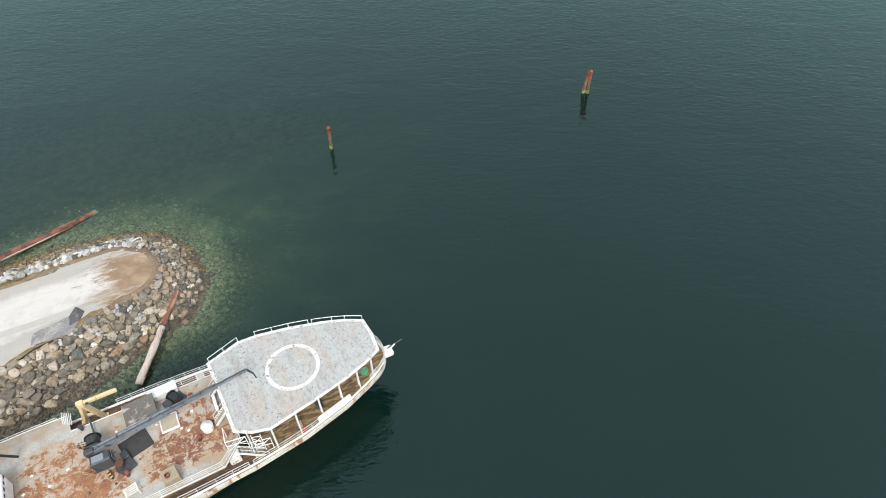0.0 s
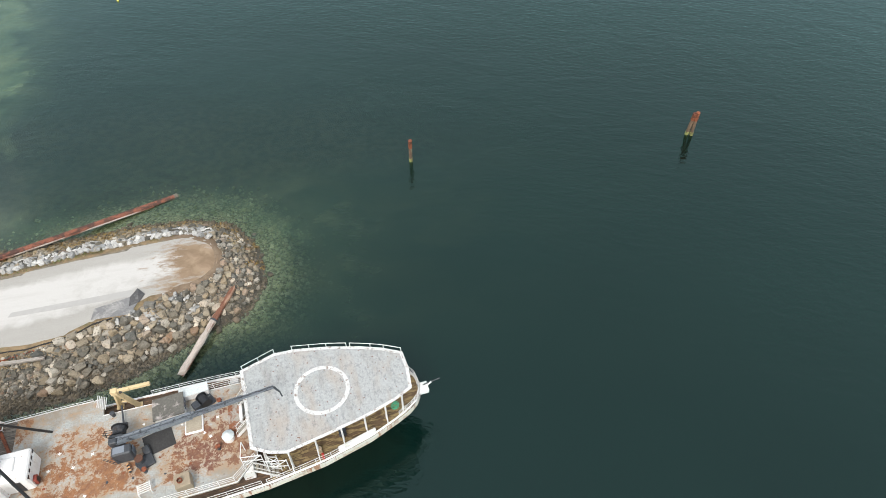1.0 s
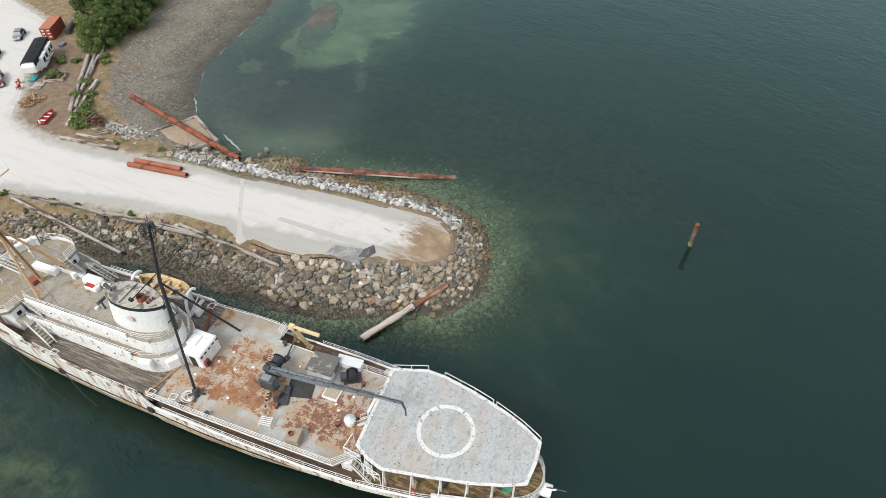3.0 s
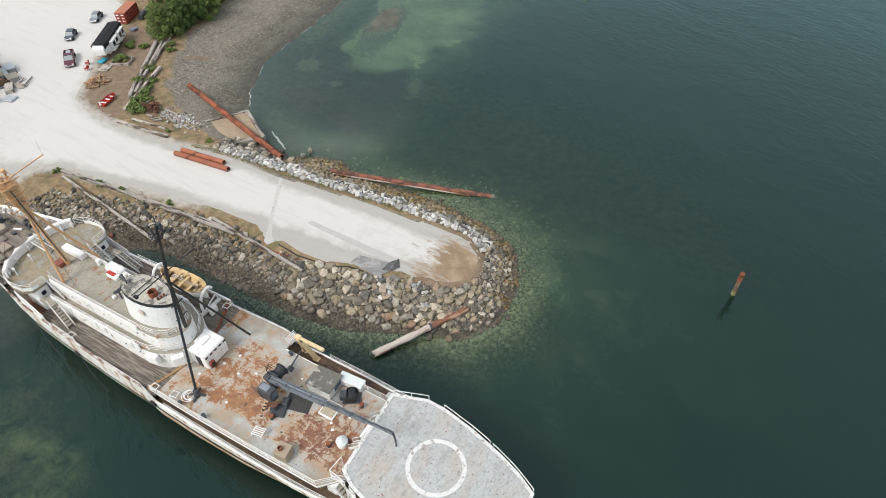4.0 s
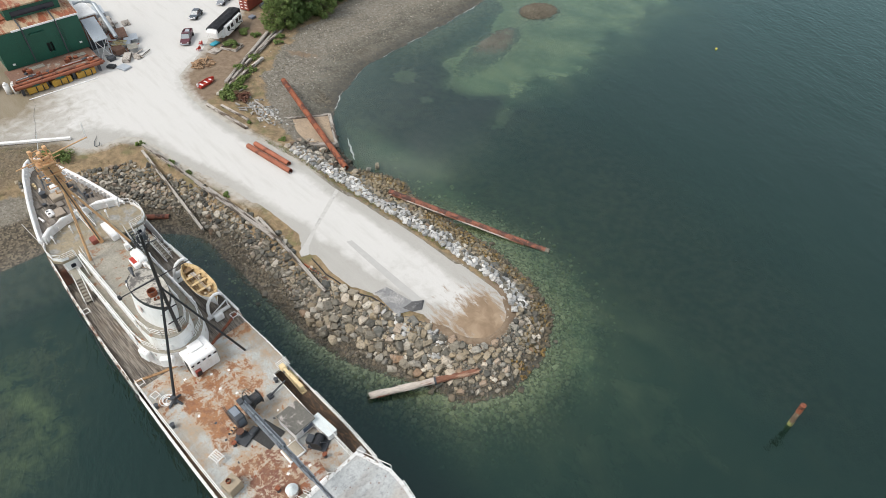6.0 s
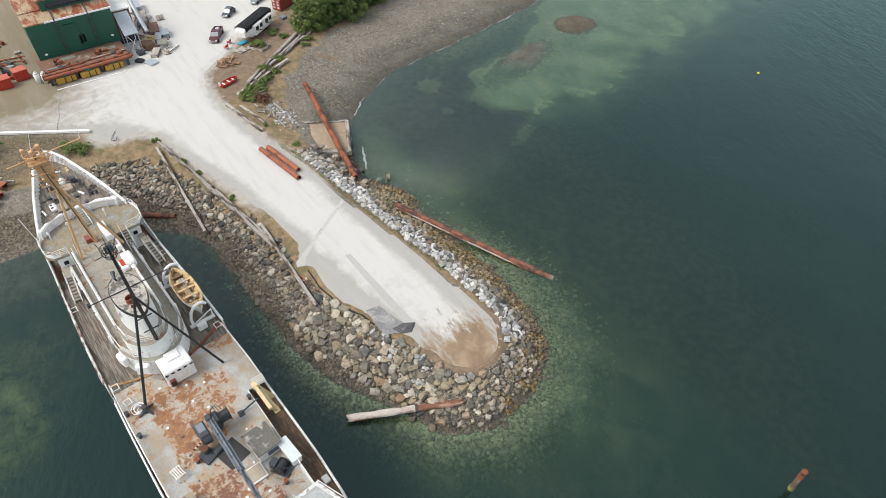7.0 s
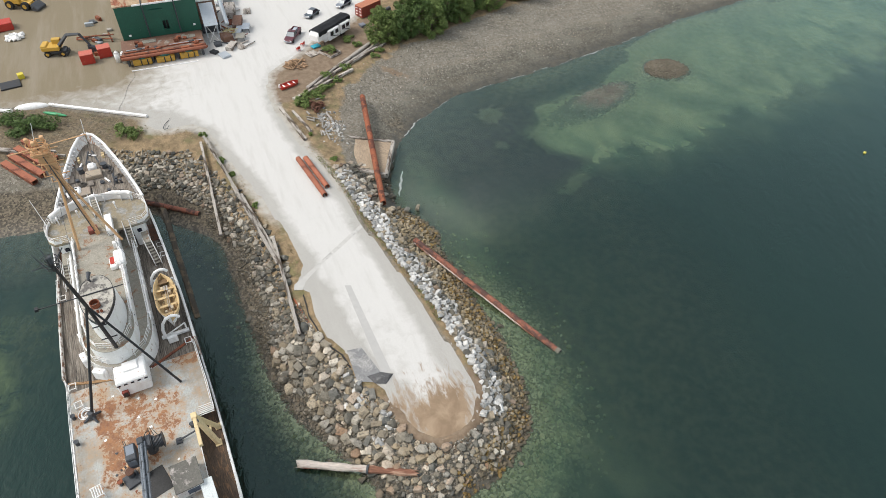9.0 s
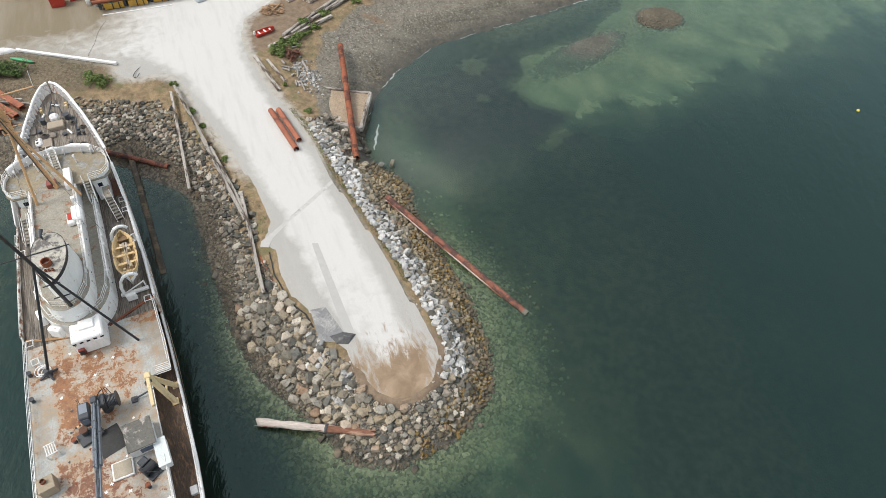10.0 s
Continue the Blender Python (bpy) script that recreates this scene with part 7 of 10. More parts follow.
# slack mooring lines down the port side
for s0, s1 in ((57.0, 54.6), (66.0, 63.5)):
    ln = thing("mooring_line", aboard(0, 0, 0), "slack dark mooring line hanging down the hull", "rope", "mooring lines")
    bm = bmesh.new()
    pipe(bm, [(s0 + (s1 - s0) * k / 8, beam(s0) + 0.15 + 0.2 * math.sin(math.pi * k / 8) + 0.3 * k / 8, 6.2 - 6.4 * (k / 8) ** 0.8) for k in range(9)], 0.05, 5)
    part("line", bm, dark_steel, ln)

deck_rng = random.Random(5)
# square frames, pipes and bits along the port edge of the deck
for s0, p0 in ((40.9, 6.0),):
    copy_thing(fr, aboard(s0, p0, 8.0, 10))
for k, (s0, p0) in enumerate(((39.4, 6.6), (29.5, 3.0), (33.0, -4.6), (22.2, 2.6), (36.0, 6.5), (21.8, -2.9))):
    t = thing("deck_pipe", aboard(s0, p0, 8.0, 40 * k), "stubby rusty vent pipe on the deck", "vent", "vent pipes")
    bm = bmesh.new()
    rod(bm, (0, 0, 0), (0, 0, 0.55), 0.2, 0.18, 10)
    part("stub", bm, dark_steel, t)
    bm = bmesh.new()
    rod(bm, (0, 0, 0.55), (0, 0, 0.65), 0.27, n=10)
    part("cap", bm, rusty_steel if k % 2 else dark_steel, t)
for k in range(12):
    x, y = 22 + 18 * deck_rng.random(), -4 + 9.5 * deck_rng.random()
    t = thing("paint_flake", aboard(x, y, 8.0, 360 * deck_rng.random()), "loose scrap of grey plate lying on the deck", "scrap", "deck scraps")
    bm = bmesh.new()
    n = 7
    prism(bm, [((0.09 + 0.12 * deck_rng.random()) * math.cos(2 * math.pi * i / n), (0.07 + 0.1 * deck_rng.random()) * math.sin(2 * math.pi * i / n)) for i in range(n)], 0.0, 0.05)
    part("scrap", bm, (dark_steel, clean_white, rusty_steel)[k % 3], t)
# oars and gear in the lifeboat
for k in range(2):
    t = thing("oar", aboard(50.0, -5.5 + 0.22 * (k - 1), 10.88 + 0.05 * k, 2 * k - 2), "weathered wooden oar lying in the lifeboat", "oar", "oars")
    bm = bmesh.new()
    rod(bm, (-2.2, 0, 0), (1.3, 0, 0), 0.035, n=6)
    box(bm, 1.3, 2.1, -0.09, 0.09, -0.02, 0.02)
    part("shaft", bm, old_timber, t)

# ---- stones of the breakwater ----
rng = np.random.default_rng(7)


def stone_shape(seed, blocky):
    """A broken quarry stone: the hull of points on a squared-off lump."""
    r = np.random.default_rng(seed)
    pts = r.normal(size=(26, 3))
    pts /= np.abs(pts).max(1, keepdims=True) ** blocky * np.linalg.norm(pts, axis=1, keepdims=True) ** (1 - blocky)
    pts *= np.array([0.6, 0.47, 0.38]) * r.uniform(0.85, 1.15, 3)
    bm = bmesh.new()
    vs = [bm.verts.new(p) for p in pts]
    out = bmesh.ops.convex_hull(bm, input=vs)
    bmesh.ops.delete(bm, geom=[g for g in out["geom_interior"] if isinstance(g, bmesh.types.BMVert)], context="VERTS")
    bmesh.ops.dissolve_limit(bm, angle_limit=radians(14), verts=bm.verts[:], edges=bm.edges[:])
    bmesh.ops.triangulate(bm, faces=bm.faces[:])
    bmesh.ops.recalc_face_normals(bm, faces=bm.faces[:])
    return bm


def block_shape(seed):
    """A squarish split block with broken corners."""
    r = np.random.default_rng(seed)
    half = np.array([0.56, 0.42, 0.34]) * r.uniform(0.82, 1.15, 3)
    pts = [np.array((a, b, c)) * half * r.uniform(0.52, 1.06, 3) for a in (-1, 1) for b in (-1, 1) for c in (-1, 1)]
    pts += [np.array((a, b, c)) * half * np.array((0.5, 1.0, 0.98)) for a, b, c in r.uniform(-1, 1, (5, 3)).round(0)]
    bm = bmesh.new()
    vs = [bm.verts.new(p) for p in pts]
    out = bmesh.ops.convex_hull(bm, input=vs)
    bmesh.ops.delete(bm, geom=list({g for g in out["geom_interior"] + out["geom_unused"] if isinstance(g, bmesh.types.BMVert)}), context="VERTS")
    bmesh.ops.triangulate(bm, faces=bm.faces[:])
    bmesh.ops.recalc_face_normals(bm, faces=bm.faces[:])
    return bm


SHAPES = []
for k in range(12):
    bm = block_shape(40 + k) if k < 4 else stone_shape(100 + k, 0.75 if k < 9 else 0.4)
    me = bpy.data.meshes.new("stone")
    bm.to_mesh(me)
    bm.free()
    me.materials.append(block_stone)
    SHAPES.append(me)
SHAPE_DATA = [(np.array([v.co[:] for v in me.vertices]), np.array([p.vertices[:] for p in me.polygons])) for me in SHAPES]


def scatter(x0, x1, y0, y1, count, size, where, tries=1.0, gap=0.62):
    """Places for stones, none too close to another; where(x, y) keeps those wanted. Largest first."""
    x, y = rng.uniform(x0, x1, count), rng.uniform(y0, y1, count)
    s = size(rng.uniform(size=count), x, y)
    keep = where(x, y)
    x, y, s = x[keep], y[keep], s[keep]
    order = np.argsort(-s)
    cells, out = {}, []
    for i in order:
        cx, cy = int(x[i] // 1.6), int(y[i] // 1.6)
        ok = True
        for a in (-1, 0, 1):
            for b in (-1, 0, 1):
                for (u, v, w) in cells.get((cx + a, cy + b), ()):
                    if (u - x[i]) ** 2 + (v - y[i]) ** 2 < (gap * 0.5 * (w + s[i])) ** 2:
                        ok = False
        if ok:
            cells.setdefault((cx, cy), []).append((x[i], y[i], s[i]))
            out.append((x[i], y[i], s[i]))
    return np.array(out)


def turned(n):
    a, b, c = rng.uniform(0, 2 * math.pi, n), rng.normal(0, 0.3, n), rng.normal(0, 0.3, n)
    return [Euler((b[i], c[i], a[i])).to_matrix() for i in range(n)]


def stone_heap(name, places, material, parent, label, sink=0.12, drowned=False):
    vs, fs, base = [], [], 0
    zs = height(places[:, 0], places[:, 1])
    if drowned:
        zs = np.minimum(zs, -0.06 - (0.55 + sink) * places[:, 2])
    for (x, y, s), z, m in zip(places, zs, turned(len(places))):
        v, f = SHAPE_DATA[rng.integers(len(SHAPE_DATA))]
        vs.append(v @ np.array(m).T * s + (x, y, z + sink * s))
        fs.append(f + base)
        base += len(v)
    me = bpy.data.meshes.new(name)
    me.from_pydata(np.concatenate(vs).tolist(), [], np.concatenate(fs).tolist())
    me.materials.append(material)
    ob = new(name, me)
    ob.parent = parent
    return tagged(ob, label, kind="stuff")


bank = tagged(new("embankment"), "breakwater bank of grey and tan quarry stone above the waterline", "embankment", kind="structure")


def h1(x, y):
    return float(height(np.array([x]), np.array([y]))[0])


def slope_at(x, y):
    return reach(x, y, SHORE), reach(x, y, BANK)


def south_tip(x, y):
    s, b = slope_at(x, y)
    return (b < -0.15) & (s > 0.2) & ((y < 71) | (x > -12.5))


big = scatter(-36, -8.5, 54, 82, 7000, lambda r, x, y: (0.42 + 0.92 * r ** 2.3) * (1 - 0.35 * smoothstep(-14.5, -11, x)), lambda x, y: south_tip(x, y) & (reach(x, y, BANK) > -5.0 - 1.8 * smoothstep(-34, -28, x) + 2.6 * wobble(x, y, 2.0)) & (rng.uniform(size=len(x)) < 0.85), gap=0.76)
near_ones = big[np.argsort(-big[:, 2])][:300]
rest = big[np.argsort(-big[:, 2])][300:]
zs = height(near_ones[:, 0], near_ones[:, 1])
for (x, y, s), z, m in zip(near_ones, zs, turned(len(near_ones))):
    shared("stone", SHAPES[rng.integers(11)], bank, Matrix.Translation((x, y, z + 0.14 * s)) @ m.to_4x4() @ Matrix.Scale(s, 4))

# large tan blocks by the crib, pale ones along the road edge
for x, y, s, k in ((-56.1, 79.3, 1.5, 1), (-54.8, 78.4, 1.35, 2), (-53.9, 79.4, 1.2, 3), (-55.8, 81.9, 1.25, 1), (-52.6, 78.5, 1.0, 2), (-56.2, 76.9, 1.1, 3), (-55.6, 83.6, 1.3, 9), (-58.6, 78.2, 1.3, 4), (-60.4, 77.6, 1.2, 5), (-59.2, 76.4, 1.1, 6), (-61.6, 76.2, 1.3, 7), (-57.4, 77.6, 1.2, 10), (-31.9, 60.7, 1.5, 2), (-30.2, 60.0, 1.3, 1), (-27.3, 62.6, 1.7, 3), (-30.3, 62.2, 1.0, 2), (-28.2, 59.8, 1.1, 3), (-23.5, 62.4, 1.3, 1), (-33.4, 60.3, 1.0, 2)):
    shared("stone", SHAPES[len(SHAPES) - k], bank, Matrix.Translation((x, y, max(0.3, h1(x, y)) + 0.28 * s)) @ Euler((0.15 * math.sin(x), 0.15 * math.cos(y), x * 2.1)).to_matrix().to_4x4() @ Matrix.Scale(s * 0.8, 4))

heaps, dark_heaps = [rest], []
heaps.append(scatter(-62, -4, 50, 92, 5000, lambda r, x, y: 0.3 + 0.7 * r ** 3, lambda x, y: (lambda s, b: (s < -0.1) & (s > -3.0) & (rng.uniform(size=len(x)) < 0.4 * np.exp(s / 0.9)))(*slope_at(x, y)), gap=0.9))
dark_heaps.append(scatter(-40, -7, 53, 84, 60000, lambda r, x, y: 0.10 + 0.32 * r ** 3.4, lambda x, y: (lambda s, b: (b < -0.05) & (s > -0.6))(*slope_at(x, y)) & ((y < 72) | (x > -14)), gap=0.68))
heaps.append(scatter(-68, -36, 51, 63, 7000, lambda r, x, y: 0.3 + 0.75 * r ** 2.6, lambda x, y: (lambda s, b: (b < -0.7) & (b > -5.0 + 2.4 * wobble(x, y, 2.0)) & (rng.uniform(size=len(x)) < 0.32))(*slope_at(x, y)), gap=0.8))
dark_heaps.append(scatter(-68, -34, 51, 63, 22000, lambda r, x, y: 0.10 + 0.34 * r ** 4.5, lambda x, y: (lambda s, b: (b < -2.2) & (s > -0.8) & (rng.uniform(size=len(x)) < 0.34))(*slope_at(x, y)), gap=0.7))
heaps.append(scatter(-92, -64, 34, 58, 15000, lambda r, x, y: 0.2 + 0.65 * r ** 2.9, lambda x, y: (lambda s, b: (b < -1.8) & (s > 5.0 - 3.0 * wobble(x, y, 2.2)) & (rng.uniform(size=len(x)) < smoothstep(-1.2, -4.5, b)))(*slope_at(x, y)), gap=0.78))
heaps.append(scatter(-69, -12, 73, 86, 26000, lambda r, x, y: 0.3 + 0.8 * r ** 3.2, lambda x, y: (lambda s, b: (b < -0.4) & (b > -3.4 + 1.6 * wobble(x, y, 1.9)) & (y > 74) & (rng.uniform(size=len(x)) < 0.5))(*slope_at(x, y)), gap=0.72))
tan_ones = (scatter(-69, -9, 73, 88, 36000, lambda r, x, y: 0.14 + 0.55 * r ** 2.6, lambda x, y: (lambda s, b: (b < -1.6) & (s > -1.0) & (y > 74) & (x > -57))(*slope_at(x, y)), gap=0.7))
sunken = scatter(-66, 4, 46, 96, 42000, lambda r, x, y: 0.16 + 0.62 * r ** 3.4, lambda x, y: (lambda s, b: (s < -0.2) & (s > -11) & (rng.uniform(size=len(x)) < 0.75 * np.exp(s / (2.2 + 2.2 * smoothstep(-34, -22, x)))))(*slope_at(x, y)) & (rng.uniform(size=len(x)) < smoothstep(-60, -34, x)), gap=0.85)
heaps.append(scatter(-80, -60, 72, 86, 1500, lambda r, x, y: 0.3 + 0.9 * r ** 2, lambda x, y: (lambda s, b: (b < -0.5) & (s > -0.4) & (x > -69))(*slope_at(x, y)), gap=0.7))
stone_heap("stones", np.concatenate(heaps), stone_mat, bank, "tumbled smaller stones of the bank")
stone_heap("sunken_stones", sunken, algae_stone, bank, "olive stones under the clear shallow water round the bank", drowned=True)
stone_heap("tide_stones", tan_ones, tide_stone, bank, "small tan barnacled stones low on the bank")
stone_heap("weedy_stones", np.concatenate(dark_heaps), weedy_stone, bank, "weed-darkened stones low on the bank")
pale = scatter(-67, -15, 72, 82, 16000, lambda r, x, y: 0.34 + 0.66 * r ** 1.8, lambda x, y: (lambda s, b: (b < -0.05) & (b > -2.5 + 1.6 * wobble(x, y, 1.5)) & (y > 73) & (rng.uniform(size=len(x)) < 0.75))(*slope_at(x, y)), gap=0.66)
stone_heap("pale_rubble", pale, pale_stone, bank, "pale limestone rubble along the road edge", 0.2)
white_patch = scatter(-27, -16, 61, 69, 900, lambda r, x, y: 0.3 + 0.55 * r ** 2, lambda x, y: (lambda s, b: (b < -0.2) & (b > -3.2) & (wobble(x, y, 0.9) > 0.02))(*slope_at(x, y)), gap=0.8)
stone_heap("pale_rubble", white_patch, pale_stone, bank, "pale split stones among the grey ones at the tip", 0.3)
scree = scatter(-87, -75, 72, 80, 1200, lambda r, x, y: 0.1 + 0.42 * r ** 2, lambda x, y: np.hypot((x + 81) / 4.5, (y - 76) / 2.0) + rng.normal(size=len(x)) * 0.3 < 0.9)
stone_heap("pale_rubble", scree, pale_stone, bank, "pale rubble heap by the beach")

# golden weed on the tide line
weed = scatter(-56, -7, 66, 87, 9000, lambda r, x, y: 0.2 + 0.4 * r, lambda x, y: (lambda s, b: (s > -0.6) & (s < 2.4) & (y > 71) & (wobble(x, y, 1.1) > -0.22) & (rng.uniform(size=len(x)) < 0.7))(*slope_at(x, y)), gap=0.6)
kelp = surface("golden brown seaweed", (0.24, 0.155, 0.045), 0.5, grain=6, spread=0.4, stain=(0.06, 0.04, 0.012), stain_amount=0.5, stain_scale=2)
ob = stone_heap("seaweed", weed, kelp, None, "golden brown seaweed clinging to the tide line", 0.25)
tagged(ob, category="seaweed")

# shoal pebbles
for cx, cy, rx, ry, n in ((-80.5, 152.5, 4.2, 5.0, 1900), (-74.5, 129.5, 4.0, 12.5, 4200)):
    a, r = rng.uniform(0, 2 * math.pi, n), rng.uniform(size=n) ** 0.55 * rng.uniform(0.85, 1.1, n)
    u, v = r * np.cos(a), r * np.sin(a)
    pl = np.stack([cx + u * rx - 0.28 * v * ry * (cy < 140), cy + v * ry, (0.22 if cy > 140 else 0.14) + (0.4 if cy > 140 else 0.3) * rng.uniform(size=n) ** 2], 1)
    ob = stone_heap("shoal_stones", pl, surface("brown barnacled stones", (0.125, 0.108, 0.078) if cy > 140 else (0.15, 0.148, 0.122), 0.9, grain=3, spread=0.45, stain=(0.32, 0.30, 0.25), stain_amount=0.38, stain_scale=2.5), None, "brown weedy stones of a drying shoal", 0.1)
    tagged(ob, category="stones")
# scattered beach stones
u = scatter(-118, -64, 76, 190, 16000, lambda r, x, y: 0.07 + 0.22 * r ** 4, lambda x, y: (lambda s, b: (b < 0.5) & (s > 0.1) & (rng.uniform(size=len(x)) < 0.85))(*slope_at(x, y)), gap=1.0)
tagged(stone_heap("beach_stones", u, stone_mat, None, "loose grey cobbles on the gravel beach", 0.1), category="stones")

# ---- rusty piles and logs ----
drift_white = surface("silver driftwood", (0.33, 0.31, 0.28), 0.9, grain=7, spread=0.2, stain=(0.22, 0.19, 0.16), stain_amount=0.4, stretch=(0.2, 1, 1), vary=0.2)
def tube_pile(name, a, b, r, label, category, material, group="", wall=0.04):
    a, b = Vector(a), Vector(b)
    m = Matrix.Translation(a) @ (b - a).to_track_quat("X", "Z").to_matrix().to_4x4()
    t = thing(name, m, label, category, group)
    n = (b - a).length
    bm = bmesh.new()
    hollow(bm, (0, 0, 0), (n, 0, 0), r, wall, 18)
    ob = part("tube", bm, material, t, smooth=True)
    ob.data.set_sharp_from_angle(angle=radians(40))
    return t


def with_welds(t, n, r, count, material):
    for k in range(count):
        bm = bmesh.new()
        x = n * (k + 1) / (count + 1)
        hollow(bm, (x - 0.04, 0, 0), (x + 0.04, 0, 0), r + 0.02, 0.03, 18)
        part("weld_seam", bm, material, t)


t = tube_pile("steel_pile", (-87.2, 84.0, 3.6), (-57.2, 78.2, 1.9), 0.52, "long rust-red steel pile lying across the beach crib", "pile", rusty_steel)
with_welds(t, 30.5, 0.52, 3, rusty_steel)
dull_rust = surface("dull red-brown steel", (0.26, 0.098, 0.062), 0.85, grain=5, spread=0.35, stain=(0.10, 0.05, 0.04), stain_amount=0.5, stain_scale=0.9)
t = tube_pile("steel_pile", (-47.2, 80.0, 1.9), (-21.6, 91.3, -0.22), 0.45, "dull red steel pile lying from the rocks into the water", "pile", dull_rust)
with_welds(t, 28, 0.45, 3, dull_rust)
bm = bmesh.new()
box(bm, 0.3, 24.0, -0.58, -0.40, -0.14, 0.02)
part("edge_strip", bm, drift_pale, t, "pale strip along the pile")
bm = bmesh.new()
hollow(bm, (27.45, 0, 0), (28.05, 0, 0), 0.5, 0.12, 14)
part("end_collar", bm, surface("barnacled collar", (0.20, 0.185, 0.15), 0.9, grain=6, spread=0.45), t, "grey barnacled end collar")
tube_pile("steel_pipe", (-71.9, 67.75, 3.52), (-60.7, 69.55, 3.48), 0.45, "orange-brown steel pipe lying on the road edge", "pipe", pipe_steel, "pipes on the road")
tube_pile("steel_pipe", (-71.6, 69.0, 3.52), (-62.7, 70.45, 3.48), 0.45, "shorter orange-brown steel pipe beside its twin", "pipe", pipe_steel, "pipes on the road")
tube_pile("steel_pile", (-73.2, 41.2, 1.0), (-66.4, 50.0, 0.9), 0.42, "dark rusty pipe on the mud under the bow", "pile", dull_rust)
tube_pile("steel_pile", (-99, 17.5, 1.9), (-88.4, 28.2, 1.7), 0.5, "rusty pile on the west mud", "pile", rusty_steel)
tube_pile("steel_pile", (-86.5, 18.0, 1.0), (-80.0, 29.3, 0.7), 0.5, "rusty pile low on the west mud", "pile", rusty_steel)


def timber(name, a, b, w, h, label, category="timber", material=None, group="", bend=0.0):
    """A squared or round baulk with worn, uneven faces."""
    a, b = Vector(a), Vector(b)
    m = Matrix.Translation(a) @ (b - a).to_track_quat("X", "Z").to_matrix().to_4x4()
    n = (b - a).length
    ob_m = m
    bm = bmesh.new()
    k = max(2, int(n / 1.2))
    rows = []
    for i in range(k + 1):
        x = n * i / k
        j = lambda: rng.uniform(-0.05, 0.05)
        off = bend * math.sin(math.pi * i / k)
        rows.append([bm.verts.new((x, y * w / 2 + j() * w + off, z * h / 2 + j() * h)) for y, z in ((-1, -0.7), (-0.7, -1), (0.7, -1), (1, -0.7), (1, 0.7), (0.7, 1), (-0.7, 1), (-1, 0.7))])
    for p, q in zip(rows, rows[1:]):
        for i in range(8):
            bm.faces.new((p[i], p[(i + 1) % 8], q[(i + 1) % 8], q[i]))
    bm.faces.new(rows[0][::-1])
    bm.faces.new(rows[-1])
    bmesh.ops.recalc_face_normals(bm, faces=bm.faces[:])
    ob = part(name, bm, material or old_timber)
    ob.matrix_basis = ob_m
    return tagged(ob, label, category, group)


def lay(name, x0, y0, x1, y1, w, h, label, lift=0.0, **kw):
    return timber(name, (x0, y0, h1(x0, y0) + h / 2 + lift), (x1, y1, h1(x1, y1) + h / 2 + lift), w, h, label, **kw)


log = thing("drift_log", Matrix.Translation((-18.5, 54.9, 0.45)) @ (Vector((6.7, 11.9, 1.35))).to_track_quat("X", "Z").to_matrix().to_4x4(), "bleached drift log with a reddish butt and an iron band", "log")
for name, x0, x1, mat_ in (("bleached_length", 0, 8.3, drift_pale), ("red_butt", 8.3, 13.7, surface("reddish log wood", (0.42, 0.27, 0.19), 0.9, grain=7, spread=0.25, stain=(0.24, 0.11, 0.07), stain_amount=0.5, stretch=(0.2, 1, 1)))):
    bm = bmesh.new()
    k, rows = 9, []
    for i in range(k + 1):
        x = x0 + (x1 - x0) * i / k
        r = 0.5 - 0.008 * x + 0.05 * math.sin(x * 1.7)
        rows.append([bm.verts.new((x + (rng.uniform(-0.5, 0.6) if (x < 0.1 or x > 13.6) else rng.uniform(-0.1, 0.1)) * (x < 8 or x > 8.6), r * (1 + rng.uniform(-0.13, 0.13)) * math.cos(2 * math.pi * q / 10), r * 0.85 * (1 + rng.uniform(-0.08, 0.08)) * math.sin(2 * math.pi * q / 10))) for q in range(10)])
    for p, q in zip(rows, rows[1:]):
        for i in range(10):
            bm.faces.new((p[i], p[(i + 1) % 10], q[(i + 1) % 10], q[i]))
    bm.faces.new(rows[0][::-1])
    bm.faces.new(rows[-1])
    part(name, bm, mat_, log)
bm = bmesh.new()
hollow(bm, (8.15, 0, 0), (8.4, 0, 0), 0.53, 0.06, 14)
part("iron_band", bm, dark_steel, log)

timber("boom_timber", (-81.7, 52.9, 4.1), (-59.4, 52.5, 1.5), 0.42, 0.4, "long weathered timber slanting down the bank", group="bank timbers")
timber("boom_timber", (-83.0, 53.6, 4.3), (-66.0, 56.6, 3.9), 0.42, 0.4, "long grey timber along the road bank", group="bank timbers")
timber("boom_timber", (-68.0, 56.1, 3.9), (-48.4, 59.3, 3.2), 0.5, 0.4, "long grey timber along the road bank", group="bank timbers")
timber("boom_timber", (-65.5, 57.0, 3.6), (-50.0, 59.6, 3.2), 0.5, 0.4, "long grey timber along the road bank", group="bank timbers")
timber("boom_timber", (-53.6, 59.7, 3.5), (-34.6, 59.2, 3.1), 0.48, 0.4, "long grey timber along the road bank", group="bank timbers")
timber("iron_rail", (-41.2, 59.9, 2.9), (-34.2, 61.2, 2.9), 0.22, 0.25, "rusty iron rail along the road edge", "rail", rusty_steel)
timber("sunken_log", (-73.5, 44.4, 0.8), (-45.2, 46.9, -0.25), 0.85, 0.7, "dark weedy log lying half sunk beside the hull", "log", surface("wet dark log", (0.06, 0.048, 0.034), 0.7, grain=5, spread=0.4, stain=(0.17, 0.13, 0.08), stain_amount=0.48))
timber("broken_beam", (-23.4, 64.3, 2.6), (-19.2, 66.6, 2.5), 0.42, 0.4, "broken pale beam wedged among the stones", "beam", drift_pale)
